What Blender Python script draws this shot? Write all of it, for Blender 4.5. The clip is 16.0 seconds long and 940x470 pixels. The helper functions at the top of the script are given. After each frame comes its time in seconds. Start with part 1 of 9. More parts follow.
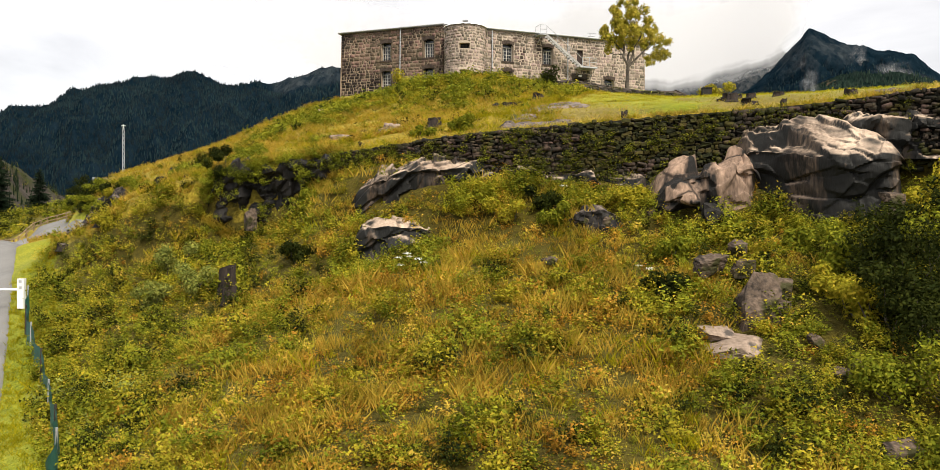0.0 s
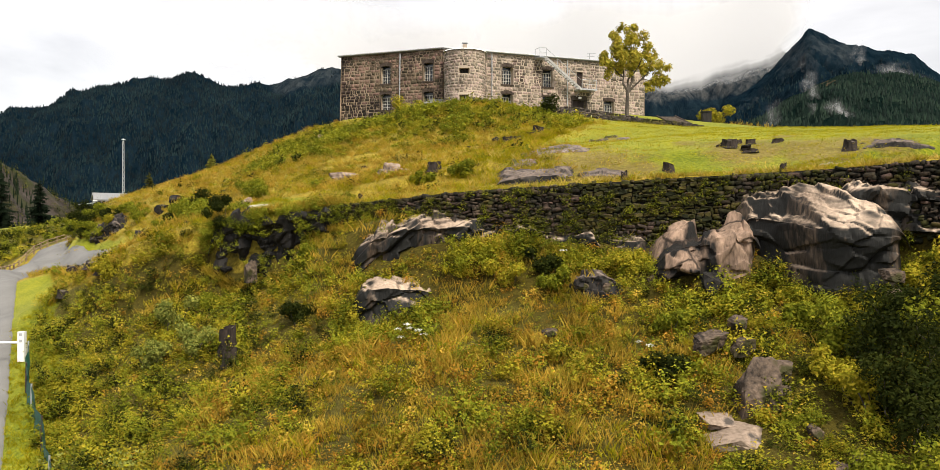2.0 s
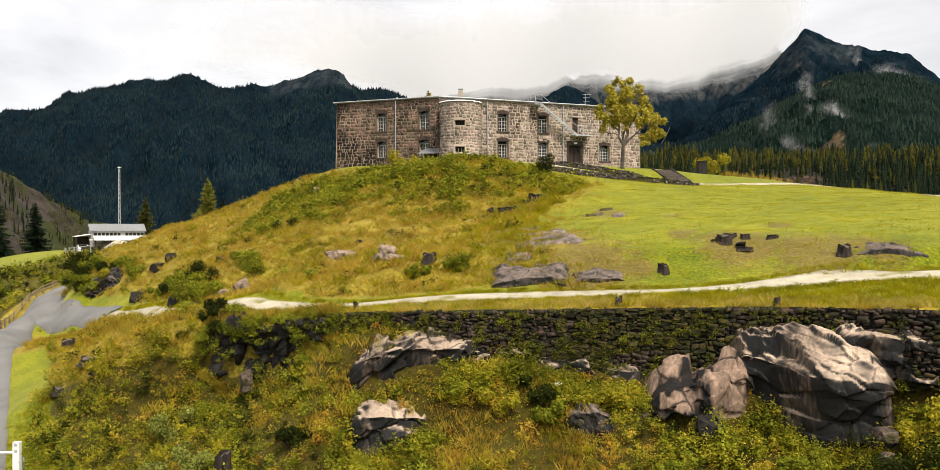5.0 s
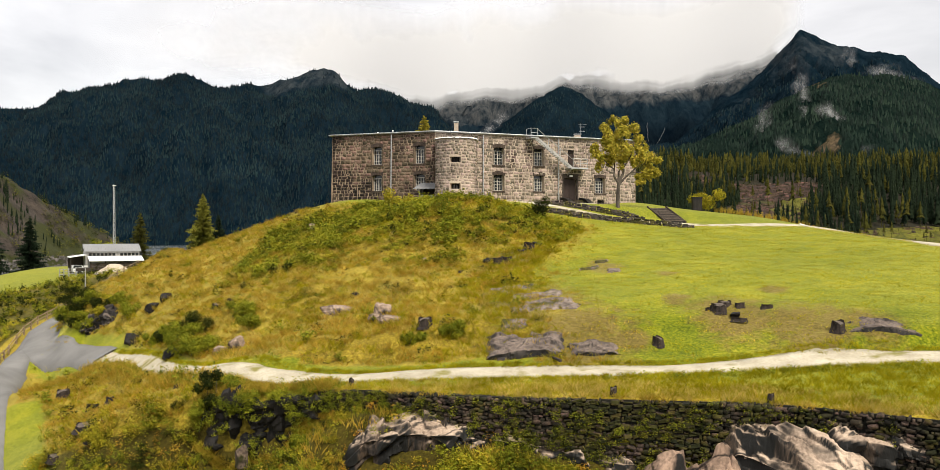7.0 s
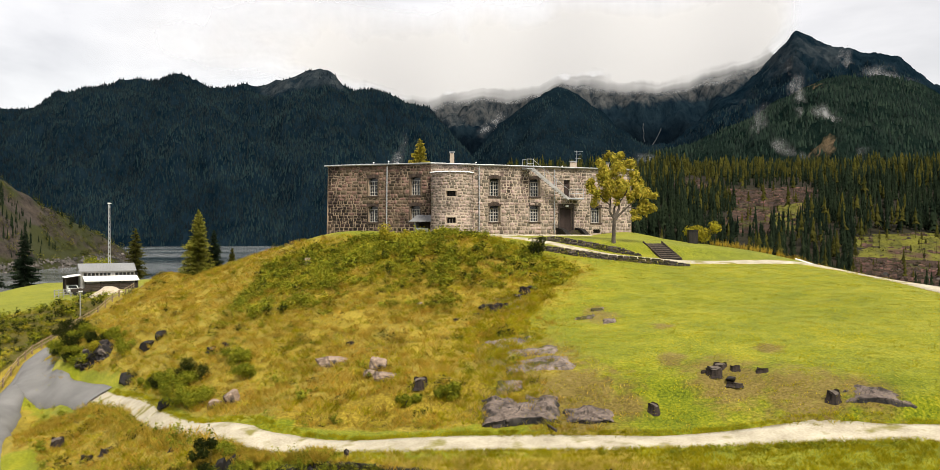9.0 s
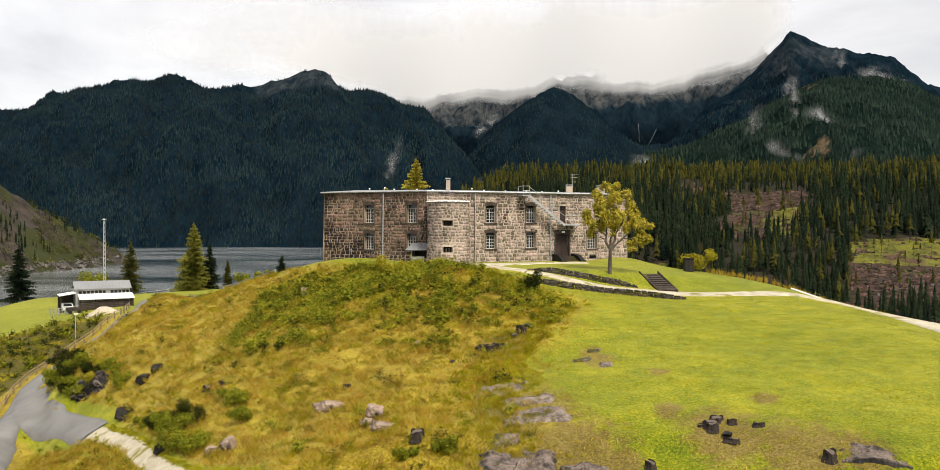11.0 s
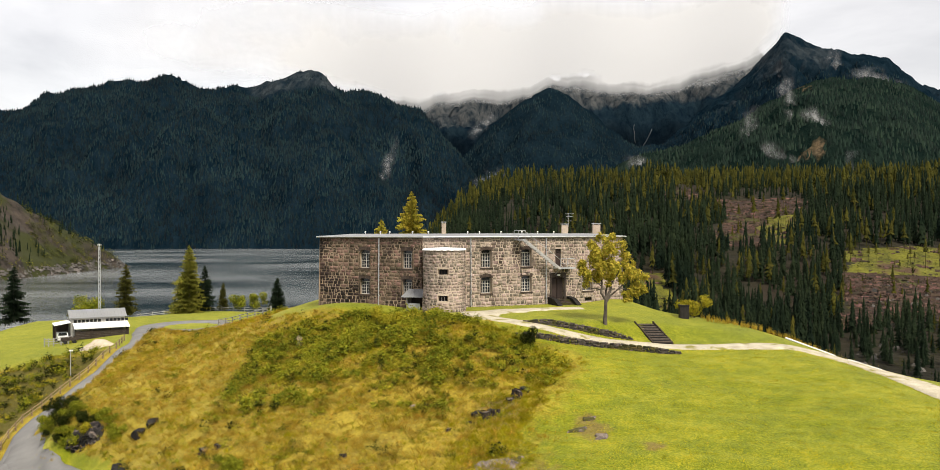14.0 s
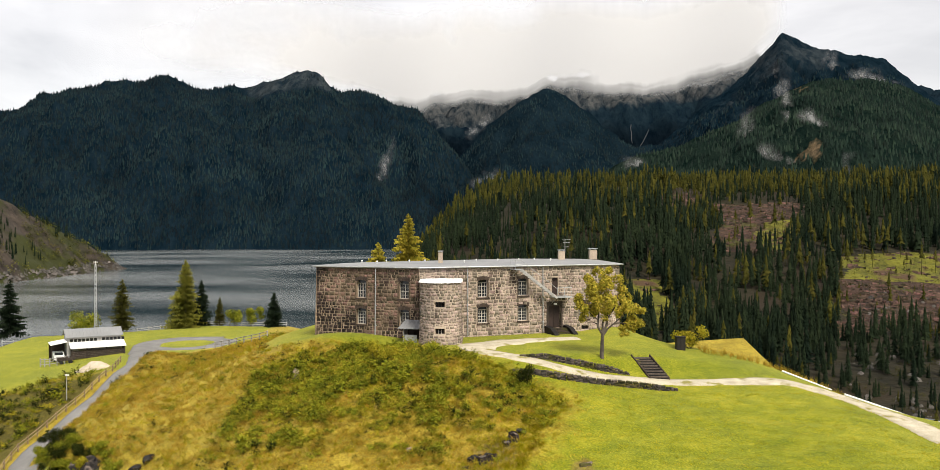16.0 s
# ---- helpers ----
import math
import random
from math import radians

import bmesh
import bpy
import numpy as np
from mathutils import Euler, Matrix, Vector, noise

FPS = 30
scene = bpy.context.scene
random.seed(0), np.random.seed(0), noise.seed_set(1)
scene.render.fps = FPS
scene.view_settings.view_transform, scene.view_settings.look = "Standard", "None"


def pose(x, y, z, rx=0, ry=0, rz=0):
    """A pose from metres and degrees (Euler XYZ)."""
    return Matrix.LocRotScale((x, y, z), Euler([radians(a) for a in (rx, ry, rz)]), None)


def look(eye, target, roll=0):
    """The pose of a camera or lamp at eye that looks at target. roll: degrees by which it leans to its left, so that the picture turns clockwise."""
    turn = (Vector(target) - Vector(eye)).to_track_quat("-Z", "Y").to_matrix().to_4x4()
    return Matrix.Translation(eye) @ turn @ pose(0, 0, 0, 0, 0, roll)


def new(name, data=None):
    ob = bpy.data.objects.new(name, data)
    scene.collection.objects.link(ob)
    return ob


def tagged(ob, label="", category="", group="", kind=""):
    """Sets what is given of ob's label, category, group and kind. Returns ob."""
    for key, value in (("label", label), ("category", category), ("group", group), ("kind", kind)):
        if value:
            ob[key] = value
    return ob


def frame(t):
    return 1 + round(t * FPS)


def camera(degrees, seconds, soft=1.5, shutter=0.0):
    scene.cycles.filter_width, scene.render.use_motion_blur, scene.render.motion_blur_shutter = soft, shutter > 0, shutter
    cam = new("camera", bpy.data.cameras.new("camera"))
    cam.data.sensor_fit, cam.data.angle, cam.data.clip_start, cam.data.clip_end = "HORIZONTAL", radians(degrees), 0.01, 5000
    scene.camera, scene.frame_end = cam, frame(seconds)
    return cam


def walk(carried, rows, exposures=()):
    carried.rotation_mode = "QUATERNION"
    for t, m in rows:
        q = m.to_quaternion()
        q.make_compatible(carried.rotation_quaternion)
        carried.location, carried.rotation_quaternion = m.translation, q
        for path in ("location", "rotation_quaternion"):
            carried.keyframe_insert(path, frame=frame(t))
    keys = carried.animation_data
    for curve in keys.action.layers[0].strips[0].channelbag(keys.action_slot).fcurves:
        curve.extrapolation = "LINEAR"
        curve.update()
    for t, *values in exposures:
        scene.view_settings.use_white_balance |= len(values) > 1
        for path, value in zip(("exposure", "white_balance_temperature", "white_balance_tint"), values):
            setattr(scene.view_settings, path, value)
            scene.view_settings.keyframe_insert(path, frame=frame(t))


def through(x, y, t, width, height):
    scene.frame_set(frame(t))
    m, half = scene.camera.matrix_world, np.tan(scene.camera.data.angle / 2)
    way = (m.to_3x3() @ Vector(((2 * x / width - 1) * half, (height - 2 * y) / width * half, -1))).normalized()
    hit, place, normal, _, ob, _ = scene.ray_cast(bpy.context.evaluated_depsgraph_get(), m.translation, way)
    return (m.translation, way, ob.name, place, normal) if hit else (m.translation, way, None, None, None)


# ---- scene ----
cam = camera(58.6, 16.0, soft=0.4)
PATH = [
    (0, (0.299, 0.16, 10.344), (0.254, 2.16, 10.337), 0.3),
    (0.5, (0.3, 0.154, 10.92), (0.254, 2.153, 10.912), 0.3),
    (1, (0.292, 0.135, 11.53), (0.246, 2.134, 11.522), 0.2),
    (1.5, (0.287, 0.146, 12.174), (0.242, 2.145, 12.166), 0.2),
    (2, (0.292, 0.148, 12.873), (0.247, 2.148, 12.866), 0.2),
    (2.5, (0.295, 0.155, 13.644), (0.251, 2.155, 13.637), 0.1),
    (3, (0.289, 0.139, 14.483), (0.246, 2.139, 14.475), 0.1),
    (3.5, (0.316, 0.141, 15.352), (0.274, 2.14, 15.344), 0.1),
    (4, (0.354, 0.153, 16.259), (0.312, 2.153, 16.252), 0.0),
    (6.5, (0.386, 0.092, 20.99), (0.356, 2.092, 20.98), 0.1),
    (7, (0.37, 0.076, 21.926), (0.343, 2.076, 21.916), 0.1),
    (7.5, (0.366, 0.091, 22.844), (0.341, 2.09, 22.833), 0.1),
    (8, (0.373, 0.15, 23.719), (0.35, 2.15, 23.709), 0.1),
    (8.5, (0.368, 0.14, 24.559), (0.347, 2.14, 24.548), 0.0),
    (9, (0.403, 0.168, 25.408), (0.385, 2.168, 25.397), 0.1),
    (11.5, (0.302, 0.192, 29.258), (0.297, 2.192, 29.246), -0.0),
    (12, (0.287, 0.213, 30.168), (0.284, 2.213, 30.155), 0.0),
    (12.5, (0.318, 0.124, 30.955), (0.316, 2.124, 30.942), -0.0),
    (13, (0.359, 0.128, 31.733), (0.359, 2.128, 31.721), -0.0),
    (13.5, (0.309, 0.137, 32.547), (0.311, 2.137, 32.535), -0.0),
    (14, (0.325, 0.113, 33.409), (0.328, 2.113, 33.396), -0.0),
    (14.5, (0.338, 0.146, 34.208), (0.344, 2.146, 34.195), -0.0),
    (15, (0.375, 0.11, 35.056), (0.381, 2.11, 35.043), -0.0),
    (15.5, (0.405, 0.11, 35.888), (0.413, 2.11, 35.875), -0.0),
    (16, (0.364, 0.163, 36.747), (0.374, 2.163, 36.733), -0.0),
]
walk(cam, [(t, look(eye, target, roll)) for t, eye, target, roll in PATH], [(0.0, 0.40), (2.0, 0.38), (4.5, 0.31), (7.0, 0.25), (16.0, 0.25)])

# ---- world, sun ----
world = bpy.data.worlds.new("overcast_sky")
scene.world = world
world.use_nodes = True
wt = world.node_tree
wt.nodes.clear()


def wnode(kind, **props):
    n = wt.nodes.new(kind)
    for k, v in props.items():
        if k == "blend_type":
            n.blend_type = v
        elif k == "data_type":
            n.data_type = v
        elif k == "sky_type":
            n.sky_type = v
        elif k == "operation":
            n.operation = v
    return n


SUN_UP, SUN_TURN = radians(52), radians(152)
sky = wnode("ShaderNodeTexSky", sky_type="NISHITA")
sky.sun_disc = False
sky.sun_elevation, sky.sun_rotation = SUN_UP, SUN_TURN
coord = wnode("ShaderNodeTexCoord")
stretch = wnode("ShaderNodeMapping")
stretch.inputs["Scale"].default_value = (1.0, 1.0, 3.2)
cloud = wnode("ShaderNodeTexNoise")
cloud.inputs["Scale"].default_value = 2.6
cloud.inputs["Detail"].default_value = 7.0
cloud.inputs["Roughness"].default_value = 0.52
cloud.inputs["Distortion"].default_value = 0.5
tone = wnode("ShaderNodeValToRGB")
tone.color_ramp.elements[0].position, tone.color_ramp.elements[0].color = 0.36, (0.675, 0.638, 0.612, 1)
tone.color_ramp.elements[1].position, tone.color_ramp.elements[1].color = 0.64, (1.02, 0.97, 0.93, 1)
blue = wnode("ShaderNodeBackground")
blue.inputs["Strength"].default_value = 0.03
grey = wnode("ShaderNodeBackground")
grey.inputs["Strength"].default_value = 0.86
both = wnode("ShaderNodeAddShader")
wout = wnode("ShaderNodeOutputWorld")
wt.links.new(coord.outputs["Generated"], stretch.inputs["Vector"])
wt.links.new(stretch.outputs["Vector"], cloud.inputs["Vector"])
wt.links.new(cloud.outputs["Fac"], tone.inputs["Fac"])
wt.links.new(tone.outputs["Color"], grey.inputs["Color"])
wt.links.new(sky.outputs["Color"], blue.inputs["Color"])
wt.links.new(blue.outputs["Background"], both.inputs[0])
wt.links.new(grey.outputs["Background"], both.inputs[1])
wt.links.new(both.outputs["Shader"], wout.inputs["Surface"])

sun = new("sun", bpy.data.lights.new("sun", "SUN"))
sun.data.energy, sun.data.angle, sun.data.color = 4.2, radians(15), (1.0, 0.92, 0.78)
sun.matrix_world = look((0, 0, 0), (-math.sin(SUN_TURN) * math.cos(SUN_UP), -math.cos(SUN_TURN) * math.cos(SUN_UP), -math.sin(SUN_UP)))

# ---- materials ----


def material(name, dark, light, scale=3.0, rough=0.9, bump=0.3, fine=30.0, spread=(0.35, 0.65), stain_or_sheen=None, stain_scale=0.3, stain_edge=(0.5, 0.6), vary=0.0, metal=0.0, detail=8.0, fine_share=0.4, tall=(1, 1, 1), depth=0.03, island=0.0, spec=0.3, top=None, cracks=0.0):
    """Two tones by noise at two scales, an optional third tone in patches, relief from the fine noise."""
    m = bpy.data.materials.new(name)
    m.use_nodes = True
    t = m.node_tree
    b = t.nodes["Principled BSDF"]
    b.inputs["Roughness"].default_value, b.inputs["Metallic"].default_value = rough, metal
    b.inputs["Specular IOR Level"].default_value = spec

    def add(kind):
        return t.nodes.new(kind)
    pos = add("ShaderNodeTexCoord")
    mp = add("ShaderNodeMapping")
    mp.inputs["Scale"].default_value = tall
    t.links.new(pos.outputs["Object"], mp.inputs["Vector"])

    def cloudy(s, d):
        n = add("ShaderNodeTexNoise")
        n.inputs["Scale"].default_value, n.inputs["Detail"].default_value = s, d
        t.links.new(mp.outputs["Vector"], n.inputs["Vector"])
        return n.outputs["Fac"]

    def mixed(fac, a, c, share=None):
        n = add("ShaderNodeMix")
        n.data_type = "RGBA"
        if fac is None:
            n.inputs["Factor"].default_value = share
        else:
            t.links.new(fac, n.inputs["Factor"])
        for socket, v in ((n.inputs[6], a), (n.inputs[7], c)):
            if isinstance(v, tuple):
                socket.default_value = (*v, 1)
            else:
                t.links.new(v, socket)
        return n.outputs[2]

    def band(src, lo, hi):
        n = add("ShaderNodeMapRange")
        n.inputs["From Min"].default_value, n.inputs["From Max"].default_value = lo, hi
        t.links.new(src, n.inputs["Value"])
        return n.outputs["Result"]
    coarse, grain = cloudy(scale, detail), cloudy(fine, 4.0)
    blend = add("ShaderNodeMix")
    blend.inputs["Factor"].default_value = fine_share
    t.links.new(coarse, blend.inputs["A"])
    t.links.new(grain, blend.inputs["B"])
    colour = mixed(band(blend.outputs["Result"], *spread), dark, light)
    if stain_or_sheen:
        colour = mixed(band(cloudy(stain_scale, 6.0), *stain_edge), colour, stain_or_sheen)
    # paler tones for upward faces: light from above put into the colour
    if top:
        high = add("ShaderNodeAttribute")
        high.attribute_name = "toplight"
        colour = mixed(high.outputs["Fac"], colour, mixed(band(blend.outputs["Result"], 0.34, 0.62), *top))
    if cracks:
        worn = band(cloudy(cracks * 0.9, 3.0), 0.44, 0.62)
        for share, width in ((1.0, 0.022), (3.3, 0.03)):
            warp = add("ShaderNodeTexNoise")
            warp.inputs["Scale"].default_value, warp.inputs["Detail"].default_value = cracks * share * 1.3, 4.0
            t.links.new(pos.outputs["Object"], warp.inputs["Vector"])
            push = add("ShaderNodeVectorMath")
            push.operation = "MULTIPLY_ADD"
            push.inputs[1].default_value = (0.5 / (cracks * share),) * 3
            t.links.new(warp.outputs["Color"], push.inputs[0])
            t.links.new(pos.outputs["Object"], push.inputs[2])
            cell = add("ShaderNodeTexVoronoi")
            cell.feature = "DISTANCE_TO_EDGE"
            cell.inputs["Scale"].default_value = cracks * share
            t.links.new(push.outputs["Vector"], cell.inputs["Vector"])
            keep = add("ShaderNodeMath")
            keep.operation = "MAXIMUM"
            t.links.new(band(cell.outputs["Distance"], width * 0.1, width), keep.inputs[0])
            t.links.new(worn, keep.inputs[1])
            colour = mixed(keep.outputs["Value"], (dark[0] * 0.4, dark[1] * 0.4, dark[2] * 0.4), colour)
    if vary or island:
        hsv = add("ShaderNodeHueSaturation")
        t.links.new(colour, hsv.inputs["Color"])
        src = add("ShaderNodeNewGeometry").outputs["Random Per Island"] if island else add("ShaderNodeObjectInfo").outputs["Random"]
        amount = island or vary
        rng = add("ShaderNodeMapRange")
        rng.inputs["To Min"].default_value, rng.inputs["To Max"].default_value = 1 - amount, 1 + amount
        t.links.new(src, rng.inputs["Value"])
        t.links.new(rng.outputs["Result"], hsv.inputs["Value"])
        rng2 = add("ShaderNodeMapRange")
        rng2.inputs["To Min"].default_value, rng2.inputs["To Max"].default_value = 0.5 + amount * 0.06, 0.5 - amount * 0.06
        t.links.new(src, rng2.inputs["Value"])
        t.links.new(rng2.outputs["Result"], hsv.inputs["Hue"])
        colour = hsv.outputs["Color"]
    t.links.new(colour, b.inputs["Base Color"])
    if bump:
        bp = add("ShaderNodeBump")
        bp.inputs["Strength"].default_value, bp.inputs["Distance"].default_value = bump, depth
        t.links.new(blend.outputs["Result"], bp.inputs["Height"])
        t.links.new(bp.outputs["Normal"], b.inputs["Normal"])
    return m




def turf_material():
    """Hill turf: wild meadow, mown lawn, undergrowth soil and worn earth, blended by the shares stored on the ground with ragged edges."""
    m = bpy.data.materials.new("hill_turf")
    m.use_nodes = True
    t = m.node_tree
    b = t.nodes["Principled BSDF"]
    b.inputs["Roughness"].default_value, b.inputs["Specular IOR Level"].default_value = 0.95, 0.1
    b.inputs["Sheen Weight"].default_value, b.inputs["Sheen Roughness"].default_value, b.inputs["Sheen Tint"].default_value = 0.4, 0.42, (0.85, 0.8, 0.25, 1)
    pos = t.nodes.new("ShaderNodeTexCoord")

    def cloudy(size, detail, warp=0.0):
        n = t.nodes.new("ShaderNodeTexNoise")
        n.inputs["Scale"].default_value, n.inputs["Detail"].default_value, n.inputs["Distortion"].default_value = size, detail, warp
        n.inputs["Roughness"].default_value = 0.62
        t.links.new(pos.outputs["Object"], n.inputs["Vector"])
        return n.outputs["Fac"]

    def ramp(src, *stops):
        n = t.nodes.new("ShaderNodeValToRGB")
        while len(n.color_ramp.elements) < len(stops):
            n.color_ramp.elements.new(0.5)
        for e, (p, c) in zip(n.color_ramp.elements, stops):
            e.position, e.color = p, (*c, 1)
        t.links.new(src, n.inputs["Fac"])
        return n.outputs["Color"]

    def share(name, rough, width):
        a = t.nodes.new("ShaderNodeAttribute")
        a.attribute_name = name
        n = t.nodes.new("ShaderNodeMath")
        n.operation = "MULTIPLY_ADD"
        t.links.new(cloudy(rough, 7.0), n.inputs[0])
        n.inputs[1].default_value = 1.5
        t.links.new(a.outputs["Fac"], n.inputs[2])
        r = t.nodes.new("ShaderNodeMapRange")
        r.inputs["From Min"].default_value, r.inputs["From Max"].default_value = 1.25 - width, 1.25 + width
        t.links.new(n.outputs["Value"], r.inputs["Value"])
        return r.outputs["Result"]

    def over(fac, a, c):
        n = t.nodes.new("ShaderNodeMix")
        n.data_type = "RGBA"
        t.links.new(fac, n.inputs["Factor"])
        t.links.new(a, n.inputs[6])
        t.links.new(c, n.inputs[7])
        return n.outputs[2]
    grain = cloudy(7.0, 6.0)
    drift = t.nodes.new("ShaderNodeMix")
    drift.inputs["Factor"].default_value = 0.45
    t.links.new(cloudy(0.55, 9.0, 0.6), drift.inputs["A"])
    t.links.new(cloudy(0.13, 4.0, 0.4), drift.inputs["B"])
    mottle = t.nodes.new("ShaderNodeMix")
    mottle.inputs["Factor"].default_value = 0.55
    t.links.new(drift.outputs["Result"], mottle.inputs["A"])
    t.links.new(grain, mottle.inputs["B"])
    patchy = mottle.outputs["Result"]
    meadow = ramp(patchy, (0.36, (0.060, 0.042, 0.005)), (0.48, (0.185, 0.132, 0.012)), (0.60, (0.39, 0.295, 0.036)))
    lawn = ramp(patchy, (0.38, (0.044, 0.066, 0.003)), (0.45, (0.098, 0.124, 0.004)), (0.52, (0.160, 0.176, 0.006)), (0.59, (0.285, 0.262, 0.016)))
    # soil darkened so that gaps between the shrubs look shaded
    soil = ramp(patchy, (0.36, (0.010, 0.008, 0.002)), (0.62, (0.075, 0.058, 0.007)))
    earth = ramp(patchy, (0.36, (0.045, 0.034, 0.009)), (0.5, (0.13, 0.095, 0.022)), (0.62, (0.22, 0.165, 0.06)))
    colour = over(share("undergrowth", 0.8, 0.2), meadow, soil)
    colour = over(share("mown", 0.5, 0.28), colour, lawn)
    colour = over(share("worn", 1.3, 0.22), colour, earth)
    t.links.new(colour, b.inputs["Base Color"])
    bp = t.nodes.new("ShaderNodeBump")
    bp.inputs["Strength"].default_value, bp.inputs["Distance"].default_value = 0.6, 0.14
    t.links.new(patchy, bp.inputs["Height"])
    t.links.new(bp.outputs["Normal"], b.inputs["Normal"])
    return m


TURF_GROUND = turf_material()
SHOREROCK = material("shore_rock", (0.022, 0.022, 0.021), (0.12, 0.108, 0.096), 0.1, 0.95, 0.8, 1.0, (0.35, 0.65), island=0.5, depth=0.3)
CLEARED = material("felled_slope", (0.007, 0.004, 0.003), (0.058, 0.032, 0.021), 0.10, 1.0, 1.0, 0.7, (0.36, 0.64), stain_or_sheen=(0.045, 0.045, 0.008), stain_scale=0.05, stain_edge=(0.56, 0.64), depth=1.5)
WOODFLOOR = material("wooded_slope_floor", (0.005, 0.005, 0.002), (0.022, 0.018, 0.006), 0.05, 1.0, 1.0, 0.4, (0.34, 0.66), stain_or_sheen=(0.018, 0.012, 0.005), stain_scale=0.02, stain_edge=(0.52, 0.62), depth=1.0)
CLEARGRASS = material("clearing_grass", (0.03, 0.032, 0.004), (0.15, 0.145, 0.012), 0.12, 1.0, 1.0, 0.8, (0.34, 0.66), stain_or_sheen=(0.06, 0.035, 0.018), stain_scale=0.06, stain_edge=(0.56, 0.64), depth=1.0)
SCREE = material("scrub_and_scree", (0.012, 0.010, 0.008), (0.062, 0.048, 0.037), 0.09, 1.0, 1.0, 0.5, (0.36, 0.62), stain_or_sheen=(0.028, 0.032, 0.006), stain_scale=0.022, stain_edge=(0.46, 0.56), depth=2.0)
STONE_BROWN = material("brown_fort_stone", (0.028, 0.020, 0.014), (0.215, 0.150, 0.104), 1.3, 0.92, 0.6, 9.0, (0.3, 0.72), stain_or_sheen=(0.020, 0.014, 0.011), stain_scale=0.34, stain_edge=(0.48, 0.60), island=0.6, depth=0.05, tall=(1, 1, 0.6))
STONE_PALE = material("pale_fort_stone", (0.085, 0.064, 0.050), (0.41, 0.335, 0.275), 1.1, 0.92, 0.6, 9.0, (0.3, 0.72), stain_or_sheen=(0.055, 0.038, 0.030), stain_scale=0.4, stain_edge=(0.54, 0.70), island=0.5, depth=0.05, tall=(1, 1, 0.5))
MORTAR = material("lime_mortar", (0.24, 0.19, 0.145), (0.55, 0.455, 0.36), 0.8, 0.95, 0.4, 14.0, (0.3, 0.7))
MORTAR_DARK = material("weathered_mortar", (0.07, 0.05, 0.036), (0.40, 0.305, 0.215), 0.45, 0.95, 0.4, 14.0, (0.36, 0.64))
TRIM = material("window_surround", (0.016, 0.011, 0.009), (0.085, 0.062, 0.048), 1.5, 0.9, 0.4, 12.0, (0.3, 0.7))
ROCK = material("bare_rock", (0.115, 0.082, 0.060), (0.38, 0.285, 0.215), 0.8, 0.9, 0.8, 7.0, (0.34, 0.62), stain_or_sheen=(0.03, 0.025, 0.020), stain_scale=0.7, stain_edge=(0.55, 0.66), depth=0.06, cracks=0.15)
ROCKTOP = material("bleached_rock_top", (0.09, 0.066, 0.048), (0.31, 0.235, 0.18), 0.9, 0.9, 0.7, 8.0, (0.32, 0.60), stain_or_sheen=(0.07, 0.058, 0.05), stain_scale=1.3, stain_edge=(0.56, 0.64), depth=0.05)
# streaks are water stains; the paler top tones imitate light from above
ROCKFACE = material("water_stained_rock_lit_top", (0.011, 0.009, 0.007), (0.22, 0.152, 0.105), 0.8, 0.7, 1.0, 9.0, (0.38, 0.64), stain_or_sheen=(0.007, 0.007, 0.006), stain_scale=0.8, stain_edge=(0.40, 0.48), depth=0.10, tall=(1, 1, 0.2), top=((0.17, 0.12, 0.085), (0.52, 0.40, 0.30)), cracks=0.1)
# shade of steep faces is painted in near black, upward faces painted paler
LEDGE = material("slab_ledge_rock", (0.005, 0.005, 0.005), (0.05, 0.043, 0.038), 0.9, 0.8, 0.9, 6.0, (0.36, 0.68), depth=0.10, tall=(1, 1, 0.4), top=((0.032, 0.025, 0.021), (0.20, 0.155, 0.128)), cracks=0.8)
SHOULDER = material("tan_broken_rock", (0.05, 0.034, 0.025), (0.36, 0.245, 0.175), 0.9, 0.85, 1.0, 8.0, (0.36, 0.64), stain_or_sheen=(0.010, 0.009, 0.008), stain_scale=0.8, stain_edge=(0.50, 0.57), depth=0.10, tall=(1, 1, 0.3), cracks=0.1)
LEDGEROCK = material("brown_slope_rock", (0.020, 0.015, 0.011), (0.19, 0.135, 0.098), 0.9, 0.85, 0.9, 8.0, (0.38, 0.66), stain_or_sheen=(0.035, 0.033, 0.008), stain_scale=1.0, stain_edge=(0.54, 0.62), depth=0.08, cracks=0.12)
SLAB = material("flat_slab_rock", (0.06, 0.048, 0.040), (0.29, 0.23, 0.19), 1.2, 0.8, 1.0, 6.0, (0.36, 0.64), stain_or_sheen=(0.06, 0.055, 0.008), stain_scale=1.1, stain_edge=(0.54, 0.60), depth=0.1, cracks=1.6)
# darkened to near black to carry the shade of the overhung hollow
DARKROCK = material("near_black_rock", (0.002, 0.002, 0.002), (0.024, 0.020, 0.017), 0.8, 0.7, 0.9, 5.0, (0.38, 0.70), depth=0.15, tall=(1, 1, 0.4))
WALLSTONE = material("dry_wall_stone", (0.006, 0.005, 0.003), (0.085, 0.062, 0.042), 2.4, 0.92, 0.8, 12.0, (0.38, 0.68), stain_or_sheen=(0.035, 0.034, 0.006), stain_scale=0.8, stain_edge=(0.47, 0.55), vary=0.7, depth=0.04)
WALLCORE = material("wall_joints", (0.006, 0.006, 0.005), (0.022, 0.02, 0.014), 2.0, 1.0, 0.5, 10.0)
